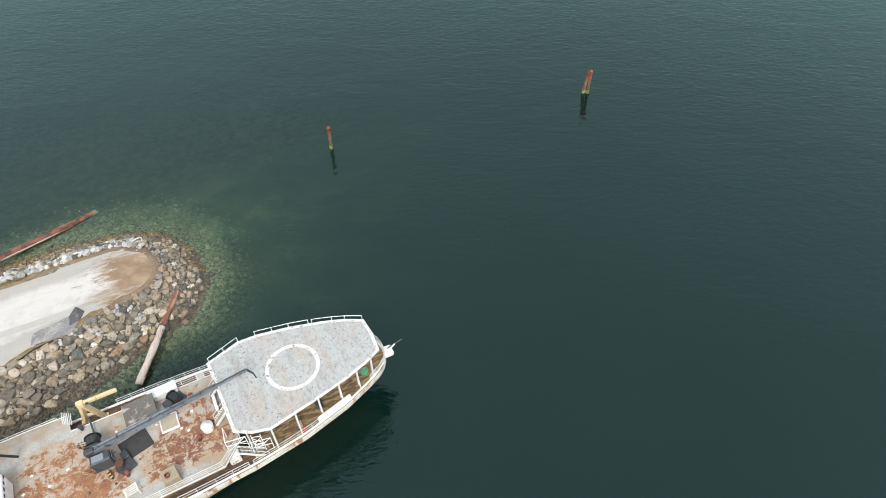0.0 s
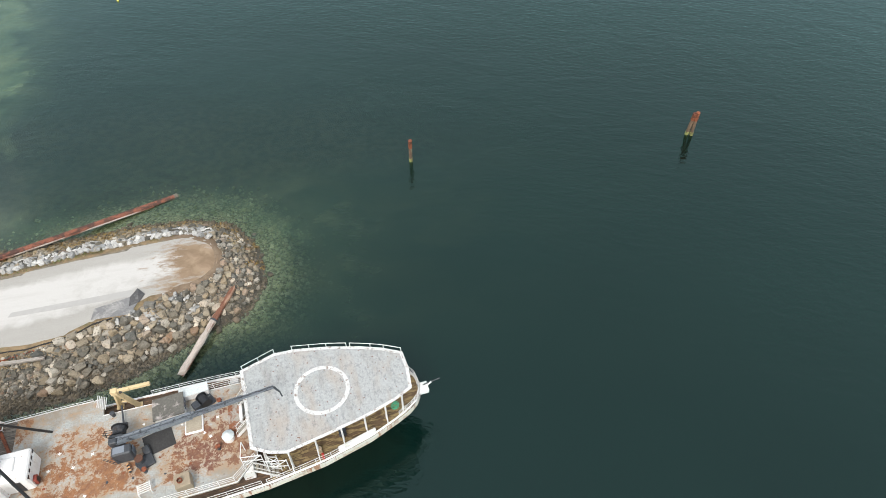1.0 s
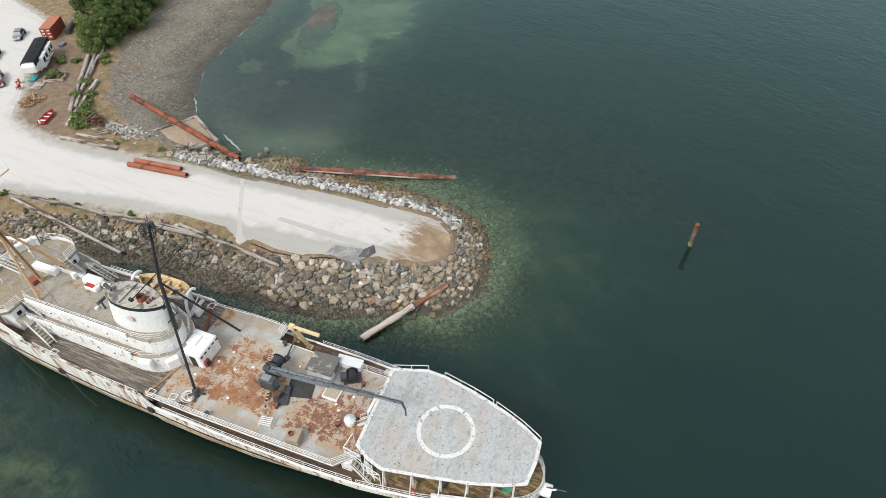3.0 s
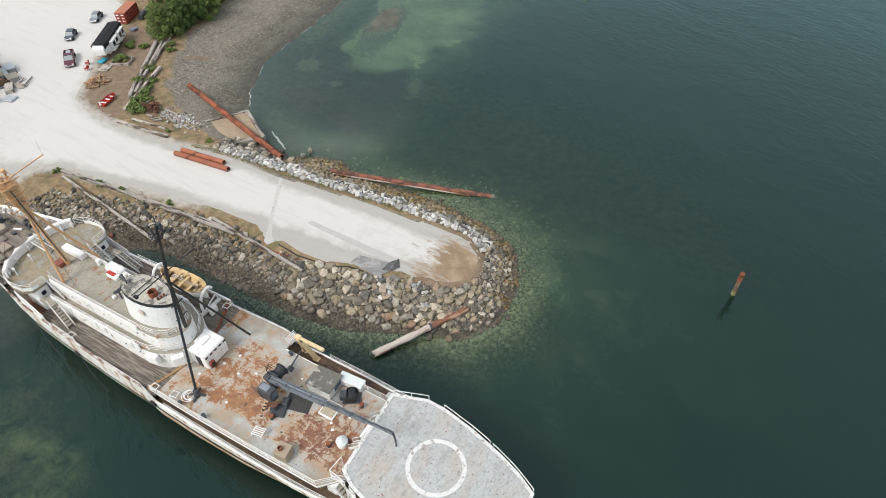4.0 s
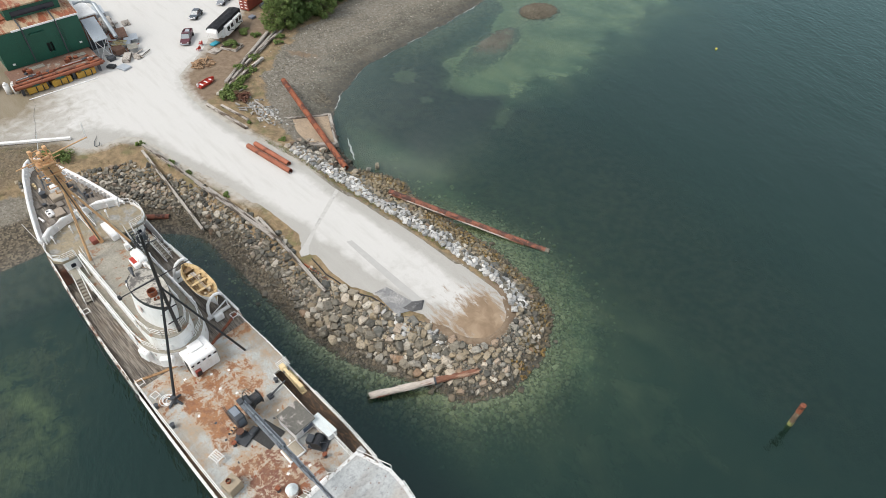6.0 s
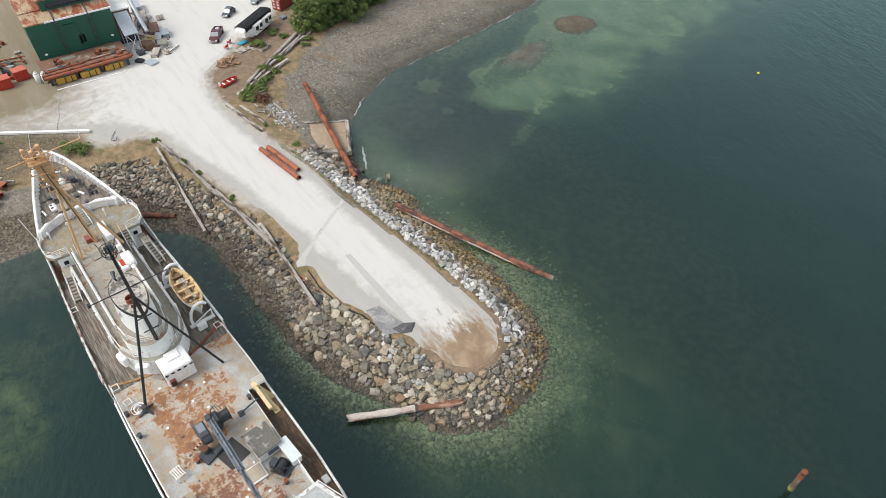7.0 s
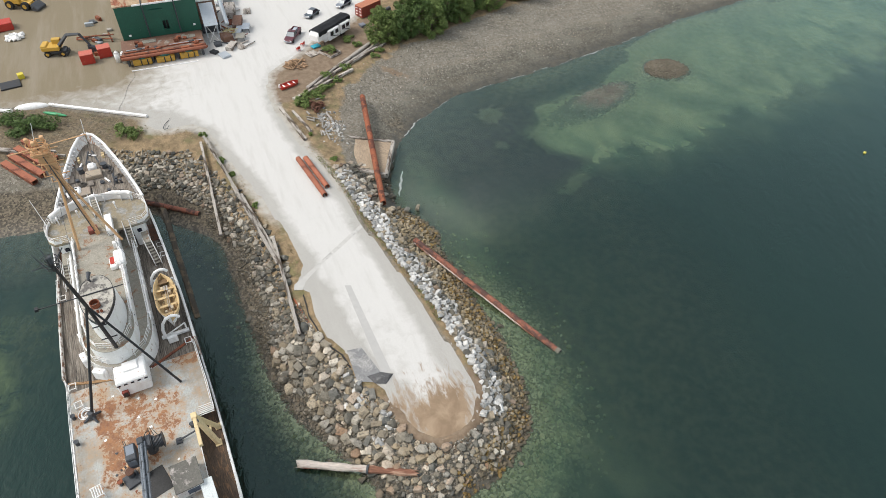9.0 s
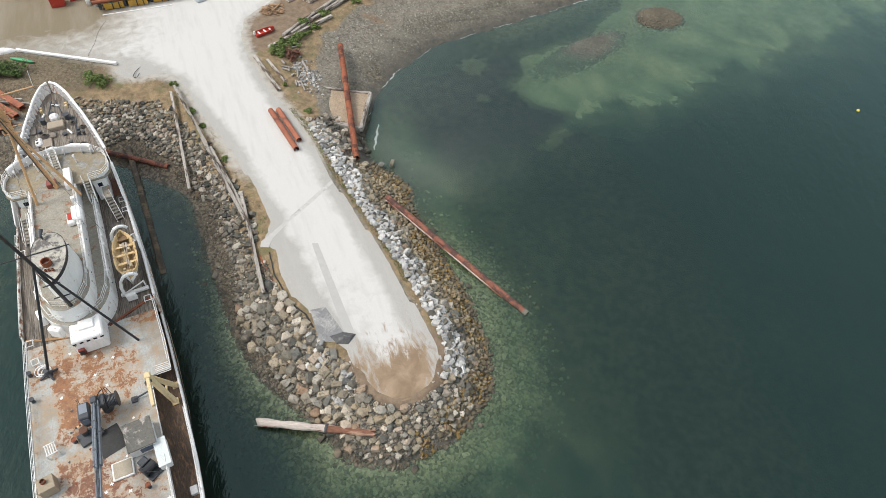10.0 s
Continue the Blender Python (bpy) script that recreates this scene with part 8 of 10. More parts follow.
lay("curb_log", -88.4, 68.2, -77.2, 70.3, 0.6, 0.5, "thick bleached log along the road edge", category="log", group="beach logs")
lay("curb_log", -86.6, 70.2, -79.5, 71.9, 0.45, 0.4, "bleached log behind the road edge", category="log", group="beach logs")
for x0, y0, x1, y1, w in ((-93.0, 74.6, -106.4, 91.6, 0.75), (-93.4, 76.2, -106.2, 93.4, 0.55), (-90.1, 71.2, -97.0, 85.0, 0.62), (-97.0, 81.0, -104.4, 92.6, 0.6), (-101.0, 86.4, -105.6, 95.0, 0.5)):
    lay("beach_log", x0, y0, x1, y1, w, w * 0.85, "long grey driftwood log above the beach", 0.1, category="log", group="beach logs")
for k in range(16):
    x, y, a, n = -81.5 + rng.normal() * 3.0, 74.0 + rng.normal() * 0.9, rng.normal() * 0.8 + 2.7, rng.uniform(1.0, 3.4)
    w = rng.uniform(0.16, 0.34)
    lay("driftwood", x, y, x + n * math.cos(a), y + n * 0.6 * math.sin(a), w, w, "bleached driftwood stick at the head of the beach", 0.12, category="driftwood", group="driftwood sticks", material=drift_white)

# crib of squared timbers on the beach, filled with gravel
crib = thing("beach_crib", pose(0, 0, 0), "timber crib filled with tan gravel on the beach", "crib")
for a, b in (((-78.4, 76.7), (-73.3, 85.5)), ((-73.3, 85.5), (-64.4, 81.1)), ((-64.4, 81.1), (-68.6, 76.0))):
    o = timber("crib_timber", (*a, 1.55), (*b, 1.45), 0.7, 0.9, "", "timber", old_timber)
    for key in ("label", "category"):
        if key in o:
            del o[key]
    o.parent = crib
bm = bmesh.new()
prism(bm, [(-78.2, 76.8), (-68.7, 76.2), (-64.8, 80.9), (-73.3, 85.1)], 0.3, 1.72)
part("gravel_fill", bm, surface("tan gravel", (0.36, 0.28, 0.2), 0.95, grain=5, spread=0.35), crib)

# piles standing in the water
def standing(name, x, y, h, lean, r, label, count=1):
    t = thing(name, pose(x, y, 0), label, "pile", "water piles")
    for k in range(count):
        ox, oy = (0.42 * math.cos(2.1 * k), 0.42 * math.sin(2.1 * k)) if count > 1 else (0, 0)
        bm = bmesh.new()
        rod(bm, (ox * 1.5, oy * 1.5, -4), (ox * 0.6, oy * 0.6 - lean, h - 0.3 * k), r, r * 0.94, 14)
        part("pile_shaft", bm, surface("creosoted pile", (0.13, 0.085, 0.055), 0.9, grain=5, spread=0.35, stain=(0.36, 0.36, 0.26), stain_amount=0.42, stretch=(1, 1, 0.3)), t, smooth=True)
    bm = bmesh.new()
    for k in range(count):
        ox, oy = (0.42 * math.cos(2.1 * k), 0.42 * math.sin(2.1 * k)) if count > 1 else (0, 0)
        rod(bm, (ox * 0.77, oy * 0.77 - lean * 0.81, h * 0.66), (ox * 0.6, oy * 0.6 - lean - 0.02, h - 0.3 * k + 0.06), r + 0.03, r + 0.02, 14)
    part("rusty_cap", bm, rusty_steel, t, "orange rusty sleeve")
    for k in range(count):
        ox, oy = (0.42 * math.cos(2.1 * k), 0.42 * math.sin(2.1 * k)) if count > 1 else (0, 0)
        bm = bmesh.new()
        rod(bm, (ox * 1.1, oy * 1.1 - lean * 0.44, -0.1), (ox * 1.0, oy * 1.0 - lean * 0.52, 0.75), r + 0.035, r + 0.02, 14)
        part("weed_collar", bm, surface("yellow green weed", (0.30, 0.29, 0.10), 0.9, spread=0.4, stain=(0.1, 0.09, 0.04), stain_amount=0.45, stain_scale=2.0), t, "yellow-green weed at the waterline")


standing("marker_pile", 17.8, 91.6, 4.7, 0.85, 0.31, "single timber pile with an orange rusty sleeve, standing in the water")
standing("pile_dolphin", 67.9, 87.3, 5.0, 0.6, 0.32, "pair of leaning piles standing together in the water", 2)
for x, y, col, lab in ((-40.9, 168.4, (0.75, 0.62, 0.12), "small yellow mooring buoy floating on the water"), (61.3, 150.1, (0.75, 0.68, 0.66), "small pale mooring buoy floating on the water")):
    b = thing("mooring_buoy", pose(x, y, 0.1), lab, "buoy")
    bm = bmesh.new()
    bmesh.ops.create_uvsphere(bm, u_segments=12, v_segments=8, radius=0.27)
    part("float", bm, plain("buoy paint", col, 0.5), b, smooth=True)
    bm = bmesh.new()
    hollow(bm, (0, 0, 0.24), (0, 0, 0.36), 0.09, 0.03, 8)
    part("ring", bm, dark_steel, b)

# the torn liner on the road: pale strips and a curled dark end
def liner():
    t = thing("ground_liner", pose(0, 0, 0), "torn grey liner on the road with a curled dark end", "liner")
    bm = bmesh.new()
    prism(bm, [(-40.9, 67.1), (-36.0, 67.1), (-31.0, 67.2), (-25.0, 67.3), (-24.9, 68.5), (-30.0, 68.3), (-35.2, 68.1), (-40.6, 67.9)], 3.118, 3.126)
    part("strip", bm, surface("pale dusty liner", (0.42, 0.414, 0.40), 0.95, grain=1.2, spread=0.06), t)
    bm = bmesh.new()
    prism(bm, [(-29.9, 64.2), (-24.9, 64.1), (-24.1, 66.0), (-25.3, 67.2), (-29.7, 66.1)], 3.118, 3.15)
    part("dark_sheet", bm, surface("grey rubber liner", (0.22, 0.222, 0.225), 0.8, grain=3, spread=0.2, stain=(0.38, 0.375, 0.365), stain_amount=0.5, stain_scale=0.5), t)
    bm = bmesh.new()
    foot = [(-25.3, 65.4), (-23.9, 66.0), (-23.3, 67.3), (-24.4, 68.6), (-25.3, 67.1)]
    lo = [bm.verts.new((x, y, 3.13)) for x, y in foot]
    ridge = [bm.verts.new(p) for p in ((-24.6, 65.9, 3.3), (-24.0, 66.9, 3.6), (-24.2, 68.1, 3.5))]
    for f in ((lo[0], lo[1], ridge[0]), (lo[1], lo[2], ridge[1], ridge[0]), (lo[2], lo[3], ridge[2], ridge[1]), (lo[3], lo[4], ridge[1], ridge[2]), (lo[4], lo[0], ridge[0], ridge[1])):
        bm.faces.new(f)
    bm.faces.new(lo[::-1])
    bmesh.ops.recalc_face_normals(bm, faces=bm.faces[:])
    part("curled_end", bm, surface("dark rubber liner", (0.09, 0.09, 0.092), 0.75, grain=3, spread=0.25, stain=(0.2, 0.2, 0.2), stain_amount=0.42), t, "dark curled-up end")


liner()
# black strip draws the torn edge and the shadow line of the undercut road
m = thing("torn_membrane", pose(0, 0, 0), "black strip for the torn edge and shadow line under the broken road edge", "membrane")
edge_line = [(-41.3, 61.2), (-39.4, 61.1), (-37.3, 61.1), (-35.2, 61.4), (-33.0, 61.75), (-31.2, 62.5), (-29.5, 63.35), (-27.2, 63.9)]
bm = bmesh.new()
rows = []
for i, (x, y) in enumerate(edge_line):
    k = 0.08 * math.sin(2.3 * i)
    rows.append([bm.verts.new((x + dx, y + dy + k, z)) for dx, dy, z in ((0, 0.16, 3.13), (0.02, 0.0, 3.08), (0.05, -0.1, 2.8), (0.05, -0.06, 2.78), (0.02, 0.03, 3.04), (0, 0.16, 3.1))])
for p, q in zip(rows, rows[1:]):
    for i in range(6):
        bm.faces.new((p[i], p[(i + 1) % 6], q[(i + 1) % 6], q[i]))
bmesh.ops.recalc_face_normals(bm, faces=bm.faces[:])
part("hanging_edge", bm, rubber, m)


# thin broken line of foam where the cove laps the beach
foam_rng = np.random.default_rng(12)
edge = [Vector(p) for p in SHORE[29:38]]
line = []
for a, b in zip(edge, edge[1:]):
    n = max(1, int((b - a).length / 0.35))
    line += [a.lerp(b, i / n) for i in range(n)]
fv, ff = [], []
for i, p in enumerate(line[:-1]):
    side = (line[i + 1] - p).normalized()
    side = Vector((-side.y, side.x))
    c = p + side * (0.25 * math.sin(i * 0.21) + 0.12 * math.sin(i * 0.77) - 0.1)
    w = max(0.0, 0.09 * math.sin(i * 0.13 + 1) + 0.05 * math.sin(i * 0.47)) + 0.03 + 0.03 * foam_rng.uniform()
    fv += [(*(c - side * w), 0.008), (*c, 0.03), (*(c + side * w), 0.008)]
    if i:
        k = 3 * i
        ff += [(k - 3, k, k + 1, k - 2), (k - 2, k + 1, k + 2, k - 1)]
for i in range(40):
    c = Vector((-66.6, 84.8)).lerp(Vector((-60.2, 82.0)), i / 39) + Vector((0.05 * math.sin(i * 0.9), 0.09 * math.sin(i * 0.5)))
    w = 0.05 + 0.2 * math.sin(math.pi * i / 39) * foam_rng.uniform(0.4, 1.0)
    fv += [(c.x - 0.3 * w, c.y - w, 0.03), (c.x, c.y, 0.09), (c.x + 0.3 * w, c.y + w, 0.03)]
    if i:
        k = len(fv) - 3
        ff += [(k - 3, k, k + 1, k - 2), (k - 2, k + 1, k + 2, k - 1)]
me = bpy.data.meshes.new("foam")
me.from_pydata(fv, [], ff)
me.materials.append(surface("sea foam", (0.36, 0.38, 0.37), 0.6, grain=9, spread=0.2))
tagged(new("foam", me), "thin broken line of foam at the beach edge", "foam", kind="stuff")

# ---- the yard above the shore ----
ZY = 3.86
shed_green = surface("dark green steel cladding", (0.008, 0.085, 0.055), 0.5, grain=4, spread=0.14, stain=(0.012, 0.105, 0.07), stain_amount=0.4, stain_scale=0.4, bump=0.1)
roof_rust = surface("rust streaked roofing", (0.42, 0.31, 0.2), 0.7, grain=2.5, spread=0.25, stain=(0.3, 0.09, 0.04), stain_amount=0.5, stain_scale=0.5, stretch=(0.4, 1.2, 1))
dusty_panel = surface("dusty grey panel", (0.26, 0.25, 0.215), 0.9, grain=4, spread=0.2, stain=(0.16, 0.09, 0.06), stain_amount=0.4)
deck_rust = surface("rusted barge steel", (0.2, 0.11, 0.075), 0.85, grain=3, spread=0.3, stain=(0.33, 0.30, 0.26), stain_amount=0.42, stain_scale=0.45)
tin = surface("galvanised sheet", (0.42, 0.46, 0.5), 0.45, 0.3, grain=5, spread=0.12, stain=(0.3, 0.26, 0.22), stain_amount=0.35)
float_yellow = surface("yellow float paint", (0.5, 0.29, 0.04), 0.6, grain=5, spread=0.2, stain=(0.25, 0.15, 0.05), stain_amount=0.4)


def shed():
    t = thing("machine_shed", pose(0, 0, 0), "dark green steel shed with rust-streaked roof on a rusty barge deck", "shed")
    def slab(name, x0, x1, y0, y1, z0, z1, m, label="", bevel=0.0, parent=None):
        bm = bmesh.new()
        box(bm, x0, x1, y0, y1, z0, z1, None, bevel)
        return part(name, bm, m, parent or t, label)
    # front wall with a window opening
    bm = bmesh.new()
    for y0, y1, z0, z1 in ((43.2, 51.3, 6.2, 13.2), (52.4, 58.4, 6.2, 13.2), (51.3, 52.4, 6.2, 7.4), (51.3, 52.4, 9.3, 13.2)):
        box(bm, -121.4, -121.1, y0, y1, z0, z1)
    wall = part("front_wall", bm, shed_green, t, "green clad front wall with one black panel for the unlit room behind the opening")
    # black panel paints in the unlit interior behind the wall opening
    slab("window_recess", -122.6, -122.4, 51.0, 52.8, 7.0, 9.4, black_paint, "black panel for the unlit room behind the opening", parent=wall)
    for y in (46.6, 51.9, 55.1):
        slab("cladding_rib", -121.1, -121.03, y - 0.06, y + 0.06, 6.2, 13.2, shed_green, parent=wall)
    for y in (48.2, 54.4):
        bm = bmesh.new()
        rod(bm, (-120.85, y, 6.3), (-120.85, y, 13.4), 0.13, n=8)
        rod(bm, (-120.85, y, 13.4), (-124.4, y, 14.4), 0.13, n=8)
        part("downpipe", bm, dark_steel, wall, "dark downpipe")
    slab("vent_hood", -121.1, -120.8, 49.2, 51.8, 11.6, 11.9, shed_green, parent=wall)
    for y, z in ((44.4, 6.9), (57.4, 7.4)):
        slab("notice_plate", -121.1, -121.06, y - 0.25, y + 0.25, z, z + 0.4, clean_white, "small white plate", parent=wall)
    slab("north_wall", -136, -121.1, 58.4, 58.7, 6.2, 13.2, shed_green)
    slab("south_wall", -136, -121.1, 42.9, 43.2, 6.2, 13.2, shed_green)
    slab("back_wall", -136.3, -136, 42.9, 58.7, 6.2, 15.5, shed_green)
    # lower roof and the raised middle
    bm = bmesh.new()
    prism(bm, [(-121.0, 42.7), (-121.0, 58.9), (-125.0, 58.9), (-125.0, 42.7)], 13.1, lambda x: 13.35 + 0.18 * (-121 - x))
    part("front_roof", bm, roof_rust, t, "yellowed rust-streaked front roof")
    slab("white_gutter", -121.0, -120.8, 46.4, 58.9, 13.1, 13.4, clean_white, "white eaves trim")
    bm = bmesh.new()
    prism(bm, [(-124.5, 47.0), (-124.5, 57.0), (-136.0, 57.0), (-136.0, 47.0)], 13.3, 16.2)
    clere = part("clerestory", bm, shed_green, t, "green raised clerestory")
    slab("window_band", -124.5, -124.42, 48.0, 56.0, 14.4, 15.4, glass_dark, "dark window band", parent=clere)
    bm = bmesh.new()
    prism(bm, [(-123.9, 46.6), (-123.9, 57.4), (-136.4, 57.4), (-136.4, 46.6)], 16.2, lambda x: 16.5 + 0.1 * (-124 - x))
    part("upper_roof", bm, roof_rust, clere)
    for y0, y1 in ((42.7, 46.9), (57.1, 58.9)):
        slab("side_roof", -136.4, -125.0, y0, y1, 14.0, 14.3, roof_rust)
    # the barge deck and what is under it
    slab("barge_deck", -121.6, -114.6, 42.2, 58.4, 5.7, 6.15, deck_rust, "rusty barge deck", 0.05)
    slab("deck_beam", -114.6, -114.0, 41.8, 58.6, 5.2, 6.3, rusty_steel, "heavy rusty edge beam", 0.08)
    bm = bmesh.new()
    rod(bm, (-113.6, 42.0, 5.9), (-113.5, 58.8, 6.0), 0.28, n=10)
    part("edge_pipe", bm, pipe_steel, t, "pale rusty pipe along the deck edge")
    for y in (43.0, 47.6, 52.6, 57.6):
        slab("post", -114.8, -114.2, y - 0.25, y + 0.25, ZY - 0.1, 5.7, dark_steel)
    # black panel added across the space under the deck
    slab("keel_wall", -120.5, -120.0, 42.6, 58.0, ZY - 0.1, 5.7, black_paint)
    for y, x in ((45.6, -114.3), (50.1, -114.1), (54.8, -114.3)):
        f = slab("float_tank", x - 1.6, x + 0.6, y - 1.8, y + 1.8, ZY + 0.1, ZY + 1.3, float_yellow, "yellow steel float tank", 0.06)
        slab("tank_band", x + 0.6, x + 0.66, y - 0.3, y - 0.1, ZY + 0.1, ZY + 1.3, black_paint, parent=f)
        slab("tank_band", x + 0.6, x + 0.66, y + 0.9, y + 1.1, ZY + 0.1, ZY + 1.3, black_paint, parent=f)
        bm = bmesh.new()
        bmesh.ops.create_icosphere(bm, subdivisions=2, radius=0.9)
        for v in bm.verts:
            v.co = Vector((x - 0.3 + v.co.x * 0.9, y + v.co.y * 1.4, ZY + 1.35 + abs(v.co.z) * 0.35 + 0.1 * noise.noise(v.co * 2)))
        part("net_heap", bm, surface("teal netting", (0.05, 0.16, 0.14), 0.95, grain=9, spread=0.5), f, "heap of teal netting")
    bm = bmesh.new()
    rod(bm, (-112.0, 43.2, ZY + 0.05), (-111.8, 56.2, ZY + 0.05), 0.12, n=6)
    part("ground_pipe", bm, clean_white, t)
    for k, (x, y) in enumerate(((-118.5, 45.4), (-117.6, 46.0), (-117.4, 53.0), (-118.2, 53.6))):
        slab("bollard", x - 0.3, x + 0.3, y - 0.5, y + 0.5, 6.15, 6.9, rusty_steel, "", 0.1)
    # lean-to and silo side
    bm = bmesh.new()
    q = Matrix.Translation((-121.0, 60.6, 9.6)) @ pose(0, 0, 0, 0, 32, 0)
    box(bm, -2.4, 3.2, -1.4, 1.4, 0, 0.15, q)
    part("lean_to_roof", bm, tin, t, "pale corrugated lean-to roof")
    for k in range(9):
        bm = bmesh.new()
        box(bm, -2.4, 3.2, -1.32 + 0.33 * k - 0.05, -1.32 + 0.33 * k + 0.05, 0.15, 0.21, q)
        part("roof_rib", bm, tin, t)
    for a, b in (((-118.6, 59.4, ZY), (-118.6, 61.8, 8.1)), ((-118.6, 61.8, ZY), (-118.6, 59.4, 8.1))):
        bm = bmesh.new()
        rod(bm, a, b, 0.06, n=5)
        part("lean_to_brace", bm, clean_white, t)
    for y0, y1, x, z, r in ((42.6, 50.0, -115.2, 6.3, 0.16), (46.0, 58.2, -115.7, 6.28, 0.13), (43.0, 47.0, -116.2, 6.27, 0.1), (51.5, 57.9, -116.1, 6.27, 0.11)):
        bm = bmesh.new()
        rod(bm, (x, y0, z), (x - 0.15, y1, z), r, n=8)
        part("deck_pipe", bm, rusty_steel if r > 0.12 else tin, t)
    for x, y in ((-118.5, 55.5), (-118.9, 47.6)):
        for k in range(4):
            slab("deck_panel", x - 1.1 + 0.75 * (k % 2), x - 0.4 + 0.75 * (k % 2), y - 1.3 + 1.4 * (k // 2), y + 0.05 + 1.4 * (k // 2), 6.15, 6.2 + 0.02 * k, dusty_panel, "grey dusty deck panel")
    for x, y in ((-118.6, 59.4), (-118.6, 61.8), (-123, 59.4), (-123, 61.8)):
        slab("lean_to_post", x - 0.08, x + 0.08, y - 0.08, y + 0.08, ZY - 0.1, 8.2 if x > -120 else 10.5, tin)
    bm = bmesh.new()
    pipe(bm, [(-128, 60.0, 12.6), (-127.6, 62.6, 12.6), (-126.2, 63.6, 12.0), (-120.0, 64.0, 7.0)], 0.45, 10)
    part("duct", bm, tin, t, "bent galvanised duct")
    slab("annex", -134, -124, 58.8, 62.6, 6.0, 11.0, deck_rust, "rusty annex")
    slab("annex_roof", -134.2, -123.8, 58.7, 62.8, 11.0, 11.25, clean_white)
    slab("annex_base", -134, -124, 58.8, 62.6, ZY - 0.1, 6.0, dark_steel)


shed()


def crate(name, x, y, size, turn, m, label, category, z=ZY, group="", lid=None):
    t = thing(name, pose(x, y, z, 0, 0, turn), label, category, group)
    bm = bmesh.new()
    sx, sy, sz = size
    box(bm, -sx / 2, sx / 2, -sy / 2, sy / 2, 0, sz, bevel=0.05)
    body = part("body", bm, m, t)
    if lid:
        bm = bmesh.new()
        box(bm, -sx / 2 - 0.03, sx / 2 + 0.03, -sy / 2 - 0.03, sy / 2 + 0.03, sz, sz + 0.08, bevel=0.03)
        part("lid", bm, lid, t)
    return t


red_lid = surface("faded red lid", (0.5, 0.13, 0.09), 0.6, grain=4, spread=0.15)
crate("red_bin", -119.0, 35.3, (2.2, 2.5, 2.0), 4, red_paint, "bright red steel storage bin in the yard", "bin", group="red bins", lid=red_lid)
crate("red_bin", -120.8, 38.6, (2.2, 2.5, 2.0), 8, red_paint, "bright red steel storage bin in the yard", "bin", group="red bins", lid=red_lid)
sack = surface("white sack", (0.75, 0.75, 0.73), 0.8, grain=4, spread=0.1)
for x, y in ((-116.9, 41.0), (-116.2, 42.2)):
    t = thing("white_tank", pose(x, y, ZY), "tall white plastic tank beside the barge deck", "tank", "white tanks")
    bm = bmesh.new()
    rod(bm, (0, 0, 0), (0, 0, 2.0), 0.5, 0.52, 12)
    rod(bm, (0, 0, 2.0), (0, 0, 2.3), 0.52, 0.25, 12)
    part("shell", bm, sack, t, smooth=True)
    bm = bmesh.new()
    rod(bm, (0, 0, 2.3), (0, 0, 2.42), 0.2, n=10)
    part("cap", bm, sack, t)
# bent iron frames
fr = thing("scrap_lattice", pose(-128.6, 37.2, ZY), "heap of rusty lattice framework", "scrap")
for k, (a, b) in enumerate((((-2, -4, 0.3), (1, 3.5, 1.2)), ((-1, -4, 0.3), (2, 3.2, 0.8)), ((-2, 0, 0.2), (2, -2, 1.6)), ((-0.5, 2.5, 1.1), (2.2, 3.0, 0.2)), ((-1.5, -2.5, 0.6), (1.6, -2.0, 0.5)), ((-2, -4, 0.3), (-1, -4, 0.3)))):
    bm = bmesh.new()
    rod(bm, a, b, 0.16, n=4)
    part("lattice_bar", bm, rusty_steel, fr)

# excavator
def wheel(bm, x, y, r, w, z=None):
    rod(bm, (x, y - w / 2, z or r), (x, y + w / 2, z or r), r, n=16)


exc_yellow = surface("yellow machine paint", (0.55, 0.33, 0.05), 0.5, grain=4, spread=0.15, stain=(0.3, 0.2, 0.08), stain_amount=0.36)


